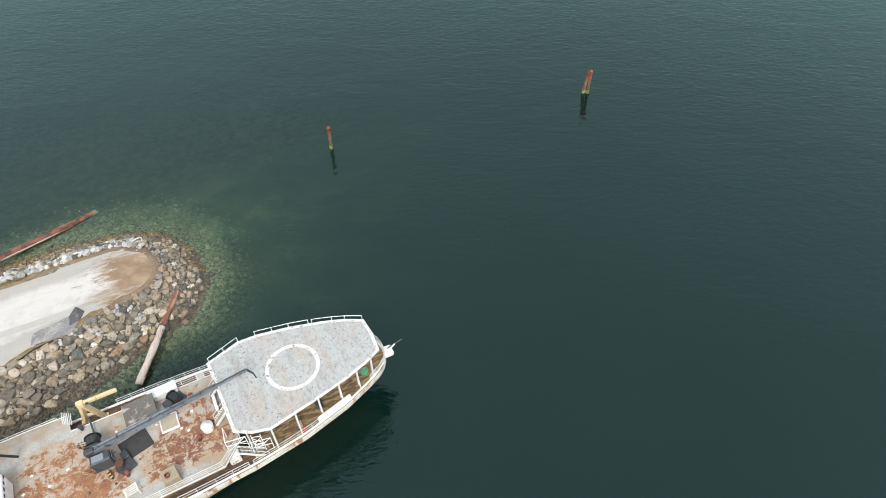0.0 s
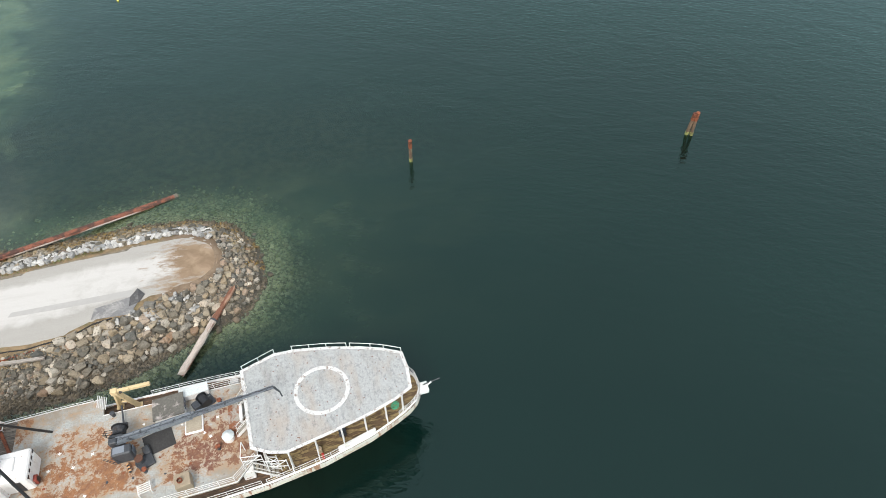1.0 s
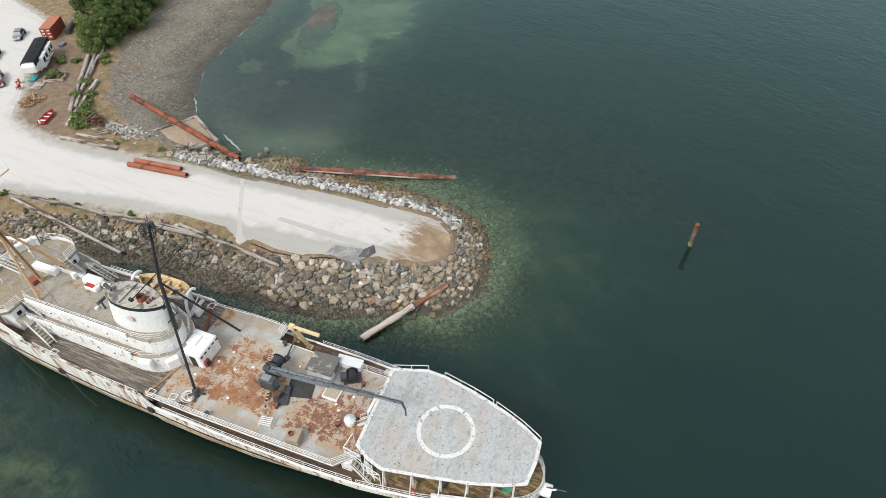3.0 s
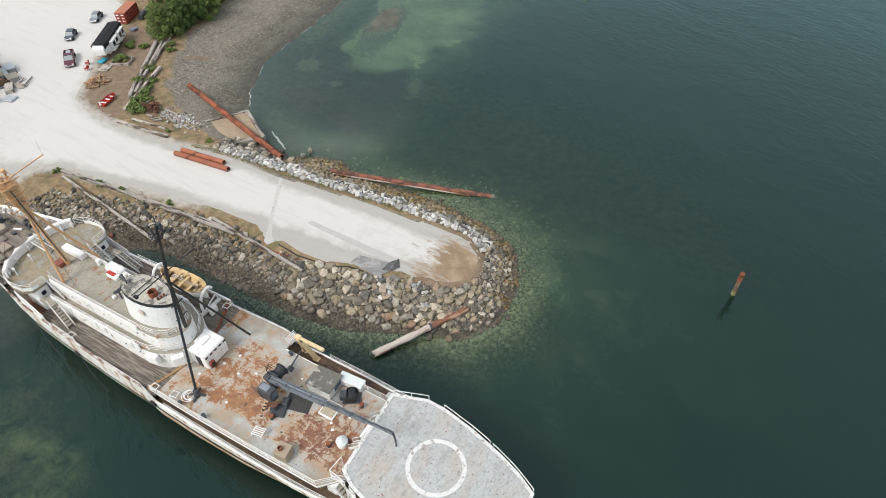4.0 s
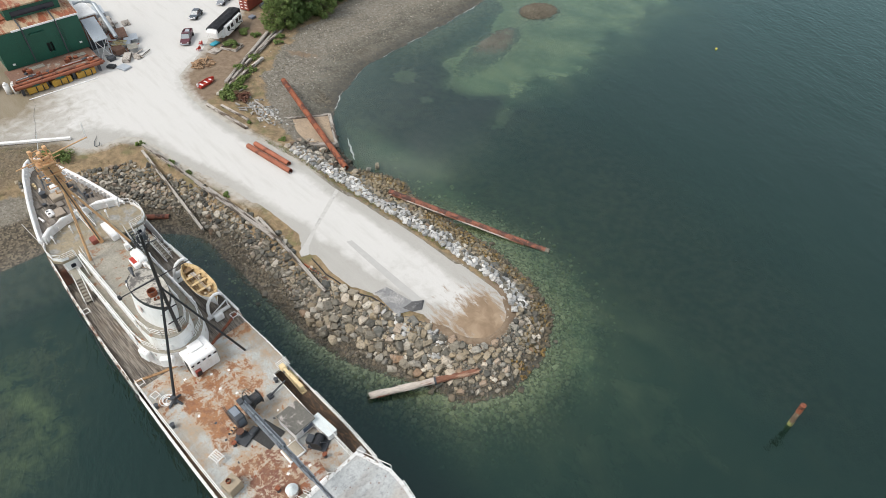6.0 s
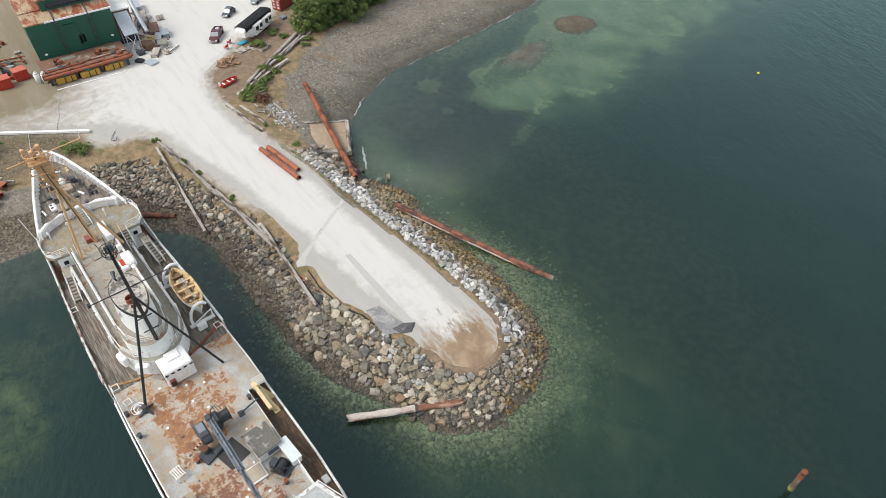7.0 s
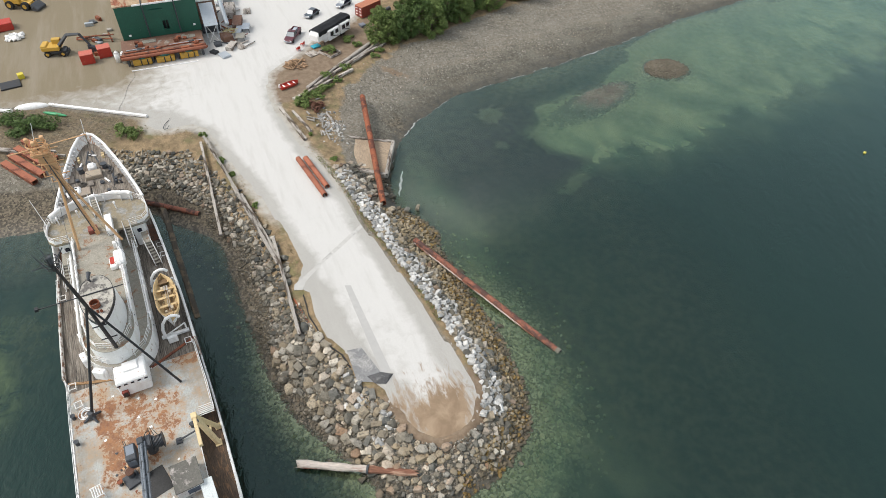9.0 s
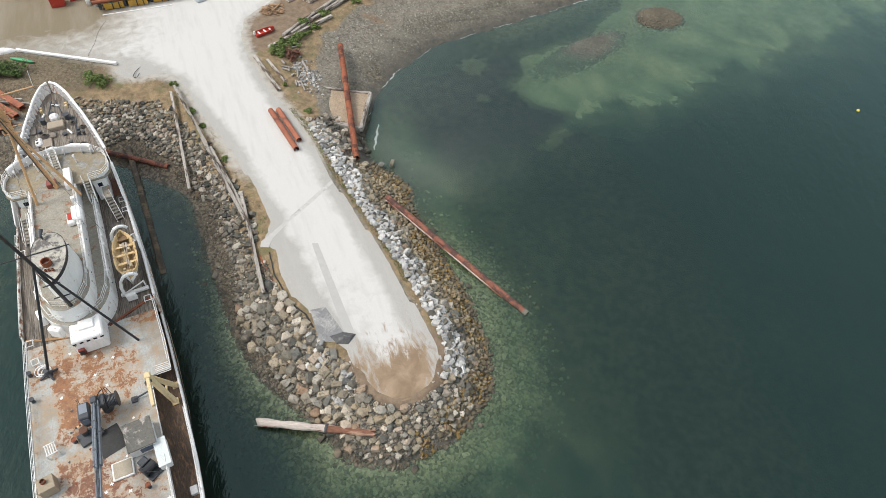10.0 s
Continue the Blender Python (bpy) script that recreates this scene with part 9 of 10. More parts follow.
def excavator():
    t = thing("excavator", pose(-124.6, 29.4, ZY, 0, 0, 78), "yellow wheeled excavator with a dark folded arm", "excavator")
    for x in (-1.5, 1.5):
        for y in (-1.0, 1.0):
            bm = bmesh.new()
            wheel(bm, x, y, 0.6, 0.5)
            w = part("wheel", bm, rubber, t)
            bm = bmesh.new()
            wheel(bm, x, y * 1.24, 0.3, 0.05, 0.6)
            part("rim", bm, exc_yellow, w)
    bm = bmesh.new()
    box(bm, -2.1, 2.1, -0.8, 0.8, 0.5, 1.15, bevel=0.06)
    part("chassis", bm, dark_steel, t)
    bm = bmesh.new()
    box(bm, -2.3, 1.1, -1.25, 1.25, 1.3, 2.2, bevel=0.12)
    box(bm, -2.4, -1.2, -1.2, 1.2, 1.3, 2.5, bevel=0.15)
    part("upper_body", bm, exc_yellow, t)
    bm = bmesh.new()
    box(bm, -0.4, 1.3, 0.2, 1.2, 1.5, 3.2, bevel=0.1)
    cab = part("cab", bm, exc_yellow, t)
    bm = bmesh.new()
    box(bm, 1.28, 1.33, 0.3, 1.1, 2.0, 3.05)
    box(bm, -0.2, 1.1, 1.18, 1.23, 2.1, 3.05)
    part("window", bm, glass_dark, cab)
    for name, a, b, r in (("boom", (1.0, -0.3, 2.0), (3.2, -0.3, 4.2), 0.26), ("boom", (3.2, -0.3, 4.2), (5.6, -0.3, 4.3), 0.24), ("stick", (5.6, -0.3, 4.3), (7.0, -0.3, 1.8), 0.2)):
        bm = bmesh.new()
        rod(bm, a, b, r * 1.5, r * 1.2, 4)
        part(name, bm, dark_steel, t, "dark steel arm")
    bm = bmesh.new()
    prism(bm, [(6.6, -0.8), (7.8, -0.8), (7.8, 0.2), (6.6, 0.2)], 0.5, lambda x: 1.9 - 0.5 * (x - 6.6))
    part("bucket", bm, dark_steel, t)
    bm = bmesh.new()
    box(bm, 2.1, 2.3, -1.3, 1.3, 0.1, 0.8, bevel=0.04)
    part("blade", bm, dark_steel, t)


excavator()


def loader():
    t = thing("wheel_loader", pose(-151.5, 21.5, ZY, 0, 0, 60), "yellow articulated wheel loader with big black tyres", "loader")
    for x in (-1.9, 1.9):
        for y in (-1.2, 1.2):
            bm = bmesh.new()
            wheel(bm, x, y, 0.95, 0.7)
            w = part("wheel", bm, rubber, t)
            bm = bmesh.new()
            wheel(bm, x, y * 1.3, 0.5, 0.06, 0.95)
            part("rim", bm, exc_yellow, w)
    bm = bmesh.new()
    box(bm, -3.4, 0.6, -1.0, 1.0, 1.1, 2.4, bevel=0.15)
    box(bm, 0.4, 3.0, -0.7, 0.7, 0.9, 1.7, bevel=0.1)
    part("body", bm, exc_yellow, t)
    bm = bmesh.new()
    box(bm, -1.0, 0.6, -0.8, 0.8, 2.4, 3.8, bevel=0.1)
    part("cab", bm, dark_steel, t)
    bm = bmesh.new()
    prism(bm, [(3.6, -1.6), (5.0, -1.6), (5.0, 1.6), (3.6, 1.6)], 0.2, lambda x: 1.6 - 0.7 * (x - 3.6))
    part("bucket", bm, dark_steel, t)
    bm = bmesh.new()
    rod(bm, (1.0, -0.6, 2.0), (3.8, -0.6, 1.0), 0.2, n=6)
    rod(bm, (1.0, 0.6, 2.0), (3.8, 0.6, 1.0), 0.2, n=6)
    part("lift_arm", bm, exc_yellow, t)


loader()


def car(name, x, y, turn, L, W, H, paint_m, label, category, pickup=False):
    t = thing(name, pose(x, y, ZY, 0, 0, turn), label, category)
    h = L / 2
    bm = bmesh.new()
    hood = H * 0.56
    side = [(-h, 0.42), (-h, hood * 0.95), (-h + 0.15, hood), (h - 1.35 if not pickup else h - 1.5, hood), (h - 0.2, hood * 0.82), (h, hood * 0.6), (h, 0.42)]
    lo = [bm.verts.new((px, -W / 2 + (0.08 if abs(px) > h - 0.05 else 0), pz)) for px, pz in side]
    hi = [bm.verts.new((px, W / 2 - (0.08 if abs(px) > h - 0.05 else 0), pz)) for px, pz in side]
    n = len(side)
    for i in range(n):
        bm.faces.new((lo[i], lo[(i + 1) % n], hi[(i + 1) % n], hi[i]))
    bm.faces.new(lo)
    bm.faces.new(hi[::-1])
    bmesh.ops.recalc_face_normals(bm, faces=bm.faces[:])
    bmesh.ops.bevel(bm, geom=bm.edges[:], offset=0.06, segments=1, affect="EDGES")
    body = part("body", bm, paint_m, t)
    c0, c1 = (-0.35, h - 1.55) if pickup else (-h + 0.45, h - 1.25)
    bm = bmesh.new()
    base = [(c0, -W / 2 + 0.08), (c1, -W / 2 + 0.08), (c1, W / 2 - 0.08), (c0, W / 2 - 0.08)]
    top = [(c0 + (0.12 if pickup else 0.5), -W / 2 + 0.24), (c1 - 0.75, -W / 2 + 0.24), (c1 - 0.75, W / 2 - 0.24), (c0 + (0.12 if pickup else 0.5), W / 2 - 0.24)]
    prism(bm, base, hood - 0.02, H - 0.06, top)
    cabin = part("cabin_glass", bm, glass_dark, t, "dark glazed cabin")
    bm = bmesh.new()
    prism(bm, [(px, py) for px, py in top], H - 0.08, H)
    part("roof", bm, paint_m, t)
    bm = bmesh.new()
    prism(bm, [(c1 - 0.06, -W / 2 + 0.12), (c1 + 0.02, -W / 2 + 0.12), (c1 + 0.02, W / 2 - 0.12), (c1 - 0.06, W / 2 - 0.12)], hood, H - 0.12, [(c1 - 0.76, -W / 2 + 0.26), (c1 - 0.68, -W / 2 + 0.26), (c1 - 0.68, W / 2 - 0.26), (c1 - 0.76, W / 2 - 0.26)])
    # the sky's reflection is put into the windscreen colour as a pale tint
    part("windscreen", bm, plain("windscreen tinted as sky", (0.3, 0.33, 0.35), 0.12), t, "windscreen with a sky reflection painted pale")
    for px in (-h + 0.85, h - 0.9):
        for py in (-W / 2 + 0.1, W / 2 - 0.1):
            bm = bmesh.new()
            wheel(bm, px, py, 0.37, 0.26)
            w = part("wheel", bm, rubber, t)
            bm = bmesh.new()
            wheel(bm, px, py * 1.12, 0.2, 0.03, 0.37)
            part("rim", bm, tin, w)
    for py in (-W / 2 + 0.3, W / 2 - 0.3):
        bm = bmesh.new()
        box(bm, h - 0.04, h + 0.03, py - 0.18, py + 0.18, 0.68, 0.85)
        part("headlight", bm, clean_white, t)
    bm = bmesh.new()
    box(bm, h - 0.02, h + 0.08, -W / 2 + 0.1, W / 2 - 0.1, 0.42, 0.6, bevel=0.03)
    part("bumper", bm, tin, t)
    if pickup:
        bm = bmesh.new()
        strip(bm, [(-h + 0.05, -W / 2 + 0.05), (-0.4, -W / 2 + 0.05), (-0.4, W / 2 - 0.05), (-h + 0.05, W / 2 - 0.05)], [(-h + 0.15, -W / 2 + 0.15), (-0.5, -W / 2 + 0.15), (-0.5, W / 2 - 0.15), (-h + 0.15, W / 2 - 0.15)], hood, hood + 0.3)
        part("bed_wall", bm, paint_m, t)
        bm = bmesh.new()
        rod(bm, (-0.5, -W / 2 + 0.15, hood + 0.3), (-0.9, -W / 2 + 0.3, H), 0.06, n=5)
        rod(bm, (-0.5, W / 2 - 0.15, hood + 0.3), (-0.9, W / 2 - 0.3, H), 0.06, n=5)
        part("roll_bar", bm, dark_steel, t)
        bm = bmesh.new()
        box(bm, -h + 0.5, -1.2, -0.5, 0.4, hood, hood + 0.35, bevel=0.06)
        part("bed_load", bm, tin, t, "pale load in the bed")


maroon = surface("maroon car paint", (0.10, 0.025, 0.035), 0.3, grain=4, spread=0.1, bump=0.0)
car("pickup_truck", -115.3, 76.8, -34, 5.9, 2.0, 1.85, maroon, "maroon pickup truck with an open bed", "pickup truck", True)
car("car", -124.8, 83.4, -49, 4.3, 1.8, 1.5, surface("slate blue car paint", (0.07, 0.09, 0.11), 0.3, grain=4, spread=0.1, bump=0), "slate-grey hatchback parked on the gravel", "car")
car("car", -127.6, 91.8, -55, 4.4, 1.8, 1.5, surface("silver grey car paint", (0.2, 0.22, 0.25), 0.3, grain=4, spread=0.1, bump=0), "silver-grey car parked behind the trailer", "car")


def rv():
    t = thing("travel_trailer", pose(-112.3, 84.6, ZY, 0, 0, 126), "long white fifth-wheel trailer under a black roof cover", "travel trailer")
    bm = bmesh.new()
    side = [(-5.4, 1.5), (-3.4, 1.5), (-3.2, 0.7), (5.4, 0.7), (5.4, 3.5), (-5.0, 3.6), (-5.5, 2.9)]
    lo = [bm.verts.new((px, -1.22, pz)) for px, pz in side]
    hi = [bm.verts.new((px, 1.22, pz)) for px, pz in side]
    n = len(side)
    for i in range(n):
        bm.faces.new((lo[i], lo[(i + 1) % n], hi[(i + 1) % n], hi[i]))
    bm.faces.new(lo)
    bm.faces.new(hi[::-1])
    bmesh.ops.recalc_face_normals(bm, faces=bm.faces[:])
    bmesh.ops.bevel(bm, geom=bm.edges[:], offset=0.12, segments=2, affect="EDGES")
    part("body", bm, clean_white, t)
    bm = bmesh.new()
    rows = []
    for i in range(19):
        px = -5.2 + 10.7 * i / 18
        sag = [rng.uniform(-0.06, 0.06) for _ in range(3)]
        hang = [0.45 + 0.3 * rng.uniform() + (0.35 if 4 < i < 9 else 0) * rng.uniform(), 0.25 + 0.25 * rng.uniform()]
        rows.append([bm.verts.new(p) for p in ((px, -1.36, 3.45 - hang[0]), (px, -1.28, 3.62), (px, -0.6, 3.74 + sag[0]), (px, 0, 3.80 + sag[1]), (px, 0.6, 3.74 + sag[2]), (px, 1.28, 3.62), (px, 1.36, 3.45 - hang[1]))])
    for p, q in zip(rows, rows[1:]):
        for i in range(6):
            bm.faces.new((p[i], q[i], q[i + 1], p[i + 1]))
    bmesh.ops.solidify(bm, geom=bm.faces[:], thickness=0.02)
    bmesh.ops.recalc_face_normals(bm, faces=bm.faces[:])
    part("roof_cover", bm, surface("black tarpaulin", (0.035, 0.037, 0.042), 0.6, grain=3, spread=0.3), t, "black tarpaulin over the roof")
    for x0, x1 in ((-2.6, 0.9), (1.4, 4.6)):
        bm = bmesh.new()
        box(bm, x0, x1, -1.95, -1.2, 1.0, 3.1, bevel=0.06)
        so = part("slide_out", bm, clean_white, t, "white slide-out room")
        for k in (0.25, 0.72):
            bm = bmesh.new()
            cx = x0 + (x1 - x0) * k
            box(bm, cx - 0.5, cx + 0.5, -2.0, -1.95, 2.0, 2.8)
            part("window", bm, glass_dark, so)
        bm = bmesh.new()
        q = Matrix.Translation(((x0 + x1) / 2, -1.97, 1.6)) @ pose(0, 0, 0, 0, 18, 0)
        box(bm, -1.3, 1.3, -0.015, 0.015, -0.08, 0.08, q)
        part("stripe", bm, dark_steel, so)
    for x in (2.0, 3.0):
        for y in (-1.1, 1.1):
            bm = bmesh.new()
            wheel(bm, x, y, 0.4, 0.25)
            part("wheel", bm, rubber, t)
    bm = bmesh.new()
    rod(bm, (-3.0, -0.6, 0), (-3.0, -0.6, 1.5), 0.07, n=6)
    rod(bm, (-3.0, 0.6, 0), (-3.0, 0.6, 1.5), 0.07, n=6)
    part("landing_leg", bm, dark_steel, t)


rv()


def container():
    t = thing("shipping_container", pose(-121.8, 96.2, ZY, 0, 0, 117), "rust-red corrugated shipping container", "container")
    paint_m = surface("rust red container paint", (0.27, 0.06, 0.04), 0.6, grain=4, spread=0.15, stain=(0.4, 0.18, 0.13), stain_amount=0.36)
    bm = bmesh.new()
    n = 40
    pts = []
    for side in (1, -1):
        row = []
        for i in range(n + 1):
            px = -3.0 + 6.0 * i / n
            row.append((px, side * (1.22 if (i // 2) % 2 else 1.18)))
        pts += row if side < 0 else row[::-1]
    prism(bm, pts, 0.12, 2.55)
    part("body", bm, paint_m, t)
    bm = bmesh.new()
    box(bm, -3.05, 3.05, -1.22, 1.22, 2.5, 2.6, bevel=0.02)
    part("roof", bm, surface("faded orange roof", (0.42, 0.16, 0.09), 0.7, grain=4, spread=0.2), t)
    for y in (-0.6, 0.6):
        bm = bmesh.new()
        box(bm, -3.08, -3.02, y - 0.55, y + 0.55, 0.15, 2.5, bevel=0.01)
        d = part("door", bm, paint_m, t)
        for k in (0.6, 1.3, 2.0):
            bm = bmesh.new()
            box(bm, -3.11, -3.08, y - 0.3, y + 0.3, k, k + 0.22)
            part("marking", bm, clean_white, d)


container()

# firewood, garden bed, chairs and the little boat
wood = surface("split firewood", (0.38, 0.25, 0.15), 0.9, grain=6, spread=0.3, stain=(0.18, 0.1, 0.06), stain_amount=0.4, vary=0.25)
pile = thing("firewood_pile", pose(-103.4, 74.7, ZY), "loose heap of split firewood logs", "firewood")
for k in range(60):
    r = 2.0 * math.sqrt(rng.uniform())
    a = rng.uniform(0, 6.28)
    x, y = r * math.cos(a), 1.15 * r * math.sin(a)
    z = 0.15 + (1 - r / 2.0) * 0.9 * rng.uniform(0.3, 1)
    bm = bmesh.new()
    d = Vector((math.cos(rng.uniform(0, 6.28)), math.sin(rng.uniform(0, 6.28)), rng.uniform(-0.4, 0.4))) * rng.uniform(0.35, 0.7)
    rod(bm, Vector((x, y, z)) - d, Vector((x, y, z)) + d, rng.uniform(0.1, 0.17), n=6)
    part("log", bm, wood, pile)
bed = thing("garden_bed", pose(-105.9, 82.6, ZY, 0, 0, 30), "raised plank garden bed full of green plants", "garden bed")
for x0, x1, y0, y1 in ((-1.9, 1.9, -1.5, -1.4), (-1.9, 1.9, 1.4, 1.5), (-1.9, -1.8, -1.4, 1.4), (1.8, 1.9, -1.4, 1.4)):
    bm = bmesh.new()
    box(bm, x0, x1, y0, y1, 0, 0.5)
    part("board", bm, old_timber, bed)


def foliage(name, clumps, material, parent, per=60, leaf=0.22, label=""):
    """Many small leaves in clumps: clumps are (x, y, z, radius)."""
    vs, fs = [], []
    for cx, cy, cz, r in clumps:
        n = int(per * max(0.4, r * r))
        d = rng.normal(size=(n, 3))
        d /= np.linalg.norm(d, axis=1, keepdims=True)
        at = np.array([cx, cy, cz]) + d * r * (rng.uniform(0.55, 1.08, (n, 1))) * np.array([1, 1, 0.8])
        nrm = d + rng.normal(size=(n, 3)) * 0.6 + np.array([0, 0, 0.5])
        nrm /= np.linalg.norm(nrm, axis=1, keepdims=True)
        u = np.cross(nrm, rng.normal(size=(n, 3)))
        u /= np.linalg.norm(u, axis=1, keepdims=True)
        v = np.cross(nrm, u)
        s = leaf * rng.uniform(0.6, 1.5, (n, 1))
        base = len(vs) * 4
        quad = np.stack([at - u * s, at - v * s * 0.55 + nrm * s * 0.12, at + u * s, at + v * s * 0.55 + nrm * s * 0.12], 1)
        for q in quad:
            vs.append(q)
        fs += [[base + 4 * i + k for k in range(4)] for i in range(n)]
    me = bpy.data.meshes.new(name)
    me.from_pydata(np.concatenate(vs).tolist(), [], fs)
    me.materials.append(material)
    ob = new(name, me)
    ob.parent = parent
    if label:
        ob["label"] = label
    return ob


foliage("plants", [(rng.uniform(-1.5, 1.5), rng.uniform(-1.1, 1.1), 0.6 + rng.uniform(0, 0.4), 0.5) for _ in range(16)], leaves_light, bed, 160, 0.14)


def bush(x, y, r, material, label, z=None):
    t = thing("bush", pose(x, y, h1(x, y) if z is None else z), label, "bush", "bushes")
    foliage("leaves", [(rng.normal() * r * 0.5, rng.normal() * r * 0.5, r * rng.uniform(0.25, 0.75), r * rng.uniform(0.3, 0.5)) for _ in range(int(9 + 5 * r))], material, t, 130, 0.15)
    bm = bmesh.new()
    for k in range(5):
        rod(bm, (0, 0, -0.1), (rng.normal() * r * 0.4, rng.normal() * r * 0.4, r * 0.7), 0.05, 0.02, 5)
    part("stems", bm, bark, t)


for x, y, r, m in ((-97.2, 25.6, 2.2, leaves_dark), (-95.6, 28.2, 1.5, leaves_dark), (-100.0, 22.8, 1.8, leaves_dark), (-95.4, 23.6, 1.6, leaves_dark), (-88.9, 42.0, 1.7, leaves_light), (-90.6, 40.4, 1.3, leaves_light), (-88.2, 72.2, 1.3, leaves_light), (-90.2, 73.6, 1.2, leaves_light), (-91.8, 77.4, 1.1, leaves_light), (-90.6, 75.6, 1.0, leaves_light), (-96.5, 79.5, 1.1, leaves_light),
                   (-98.6, 83.6, 1.0, leaves_light), (-110.0, 87.8, 1.0, leaves_light), (-107.2, 89.0, 0.9, leaves_light), (-84.5, 53.6, 0.6, leaves_light), (-72.0, 56.6, 0.5, leaves_light), (-89.6, 76.2, 0.8, leaves_light), (-92.6, 79.0, 0.7, leaves_light), (-88.9, 73.2, 0.7, leaves_light), (-94.6, 80.8, 0.8, leaves_light), (-103.0, 92.8, 0.9, leaves_light), (-101.2, 91.0, 0.7, leaves_light), (-78.6, 71.6, 0.4, leaves_light), (-76.0, 55.6, 0.6, leaves_light), (-62.5, 58.6, 0.5, leaves_light), (-70.4, 73.6, 0.5, leaves_light)):
    bush(x, y, r, m, "leafy green bush on the dry bank" if m is leaves_light else "dense dark green bush behind the bow")
t = thing("brush_heap", pose(-86.6, 74.9, h1(-86.6, 74.9)), "heap of rust-coloured dead brush", "brush")
foliage("dead_twigs", [(rng.normal() * 0.7, rng.normal() * 0.7, 0.4 + rng.uniform(0, 0.4), 0.6) for _ in range(12)], leaf_material("dead brush", (0.09, 0.035, 0.02), (0.16, 0.07, 0.04)), t, 200, 0.16)


def chair(x, y, turn, m, label):
    t = thing("garden_chair", pose(x, y, ZY, 0, 0, turn), label, "chair", "garden chairs")
    for name, b in (("seat", (-0.35, 0.35, -0.35, 0.35, 0.38, 0.46)), ("backrest", (-0.4, -0.3, -0.35, 0.35, 0.46, 1.0)), ("arm", (-0.35, 0.4, -0.45, -0.35, 0.6, 0.66)), ("arm", (-0.35, 0.4, 0.35, 0.45, 0.6, 0.66))):
        bm = bmesh.new()
        box(bm, *b, bevel=0.02)
        part(name, bm, m, t)
    for px in (-0.3, 0.3):
        for py in (-0.3, 0.3):
            bm = bmesh.new()
            box(bm, px - 0.04, px + 0.04, py - 0.04, py + 0.04, 0, 0.38)
            part("leg", bm, m, t)


chair(-109.3, 76.6, 200, red_paint, "red plastic garden chair on the dirt")
chair(-111.2, 78.0, 230, red_paint, "red plastic garden chair on the dirt")
crate("wading_pool", -109.7, 80.5, (1.3, 1.9, 0.3), 20, plain("turquoise plastic", (0.03, 0.33, 0.45), 0.5), "turquoise plastic tub on the dirt", "tub")
crate("plank_platform", -106.8, 79.0, (2.2, 2.4, 0.15), 25, old_timber, "low grey plank platform", "platform")
crate("cable_drum", -115.8, 92.9, (1.3, 1.3, 0.5), 15, surface("grey blue tub", (0.16, 0.18, 0.22), 0.6), "grey round tub beside the trailer", "tub")
t = tube_pile("fuel_tank", (-118.6, 97.0, ZY + 0.55), (-121.2, 101.2, ZY + 0.55), 0.6, "dark cylindrical fuel tank beside the container", "tank", dark_steel, wall=0.59)

boat = thing("small_boat", pose(-95.5, 71.6, h1(-95.5, 71.6), 0, 0, 107), "small red and white aluminium boat on the dirt", "boat")
bm = bmesh.new()
rows = []
for i in range(9):
    t_ = i / 8
    w = 0.75 * (1 - max(0, (t_ - 0.55) / 0.45) ** 2) + 0.01
    x = -2.0 + 4.0 * t_
    up = 0.62 + 0.2 * t_ ** 2
    rows.append([bm.verts.new(p) for p in ((x, -w + 0.06, 0.2), (x, -w + 0.05, up), (x, -w, up), (x, -w * 0.75, 0.05), (x, w * 0.75, 0.05), (x, w, up), (x, w - 0.05, up), (x, w - 0.06, 0.2))])
for a, b in zip(rows, rows[1:]):
    for k in range(8):
        bm.faces.new((a[k], a[(k + 1) % 8], b[(k + 1) % 8], b[k]))
bm.faces.new(rows[0])
bmesh.ops.recalc_face_normals(bm, faces=bm.faces[:])
part("boat_hull", bm, red_paint, boat)
for x in (-1.2, 0.0, 1.1):
    bm = bmesh.new()
    box(bm, x - 0.15, x + 0.15, -0.62, 0.62, 0.42, 0.47)
    part("seat", bm, clean_white, boat)
bm = bmesh.new()
box(bm, -2.3, -1.95, -0.15, 0.15, 0.4, 1.1, bevel=0.05)
part("outboard", bm, clean_white, boat)

k = thing("kayak", pose(-100.1, 29.3, h1(-100.1, 29.3) + 0.3, 8, 0, 55), "green kayak lying upside down on the grass", "kayak")
bm = bmesh.new()
bmesh.ops.create_uvsphere(bm, u_segments=18, v_segments=10, radius=1.0)
for v in bm.verts:
    v.co = Vector((v.co.x * 2.5, v.co.y * 0.36, v.co.z * 0.28))
part("shell", bm, plain("kayak green", (0.03, 0.3, 0.12), 0.4), k, smooth=True)

# white barrier beams along the yard edge
for a, b, w in (((-103.9, 28.3), (-93.6, 44.8), 0.55), ((-108.5, 12.0), (-103.9, 22.0), 0.6)):
    timber("white_barrier", (*a, ZY + 0.25), (*b, ZY + 0.25), w, 0.5, "long white-painted barrier beam along the yard edge", "barrier", clean_white)
hullw = thing("upturned_skiff", pose(-104.6, 25.2, ZY - 0.1, 0, 0, 82), "white upturned skiff hull beside the barrier", "boat")
bm = bmesh.new()
bmesh.ops.create_uvsphere(bm, u_segments=16, v_segments=10, radius=1.0)
bmesh.ops.delete(bm, geom=[v for v in bm.verts if v.co.z < -0.05], context="VERTS")
for v in bm.verts:
    v.co = Vector((v.co.x * 3.0, v.co.y * 0.9, v.co.z * 0.8))
part("shell", bm, clean_white, hullw, smooth=True)
bent = thing("bent_bar", pose(0, 0, ZY), "bent dark iron bar lying on the gravel", "bar")
bm = bmesh.new()
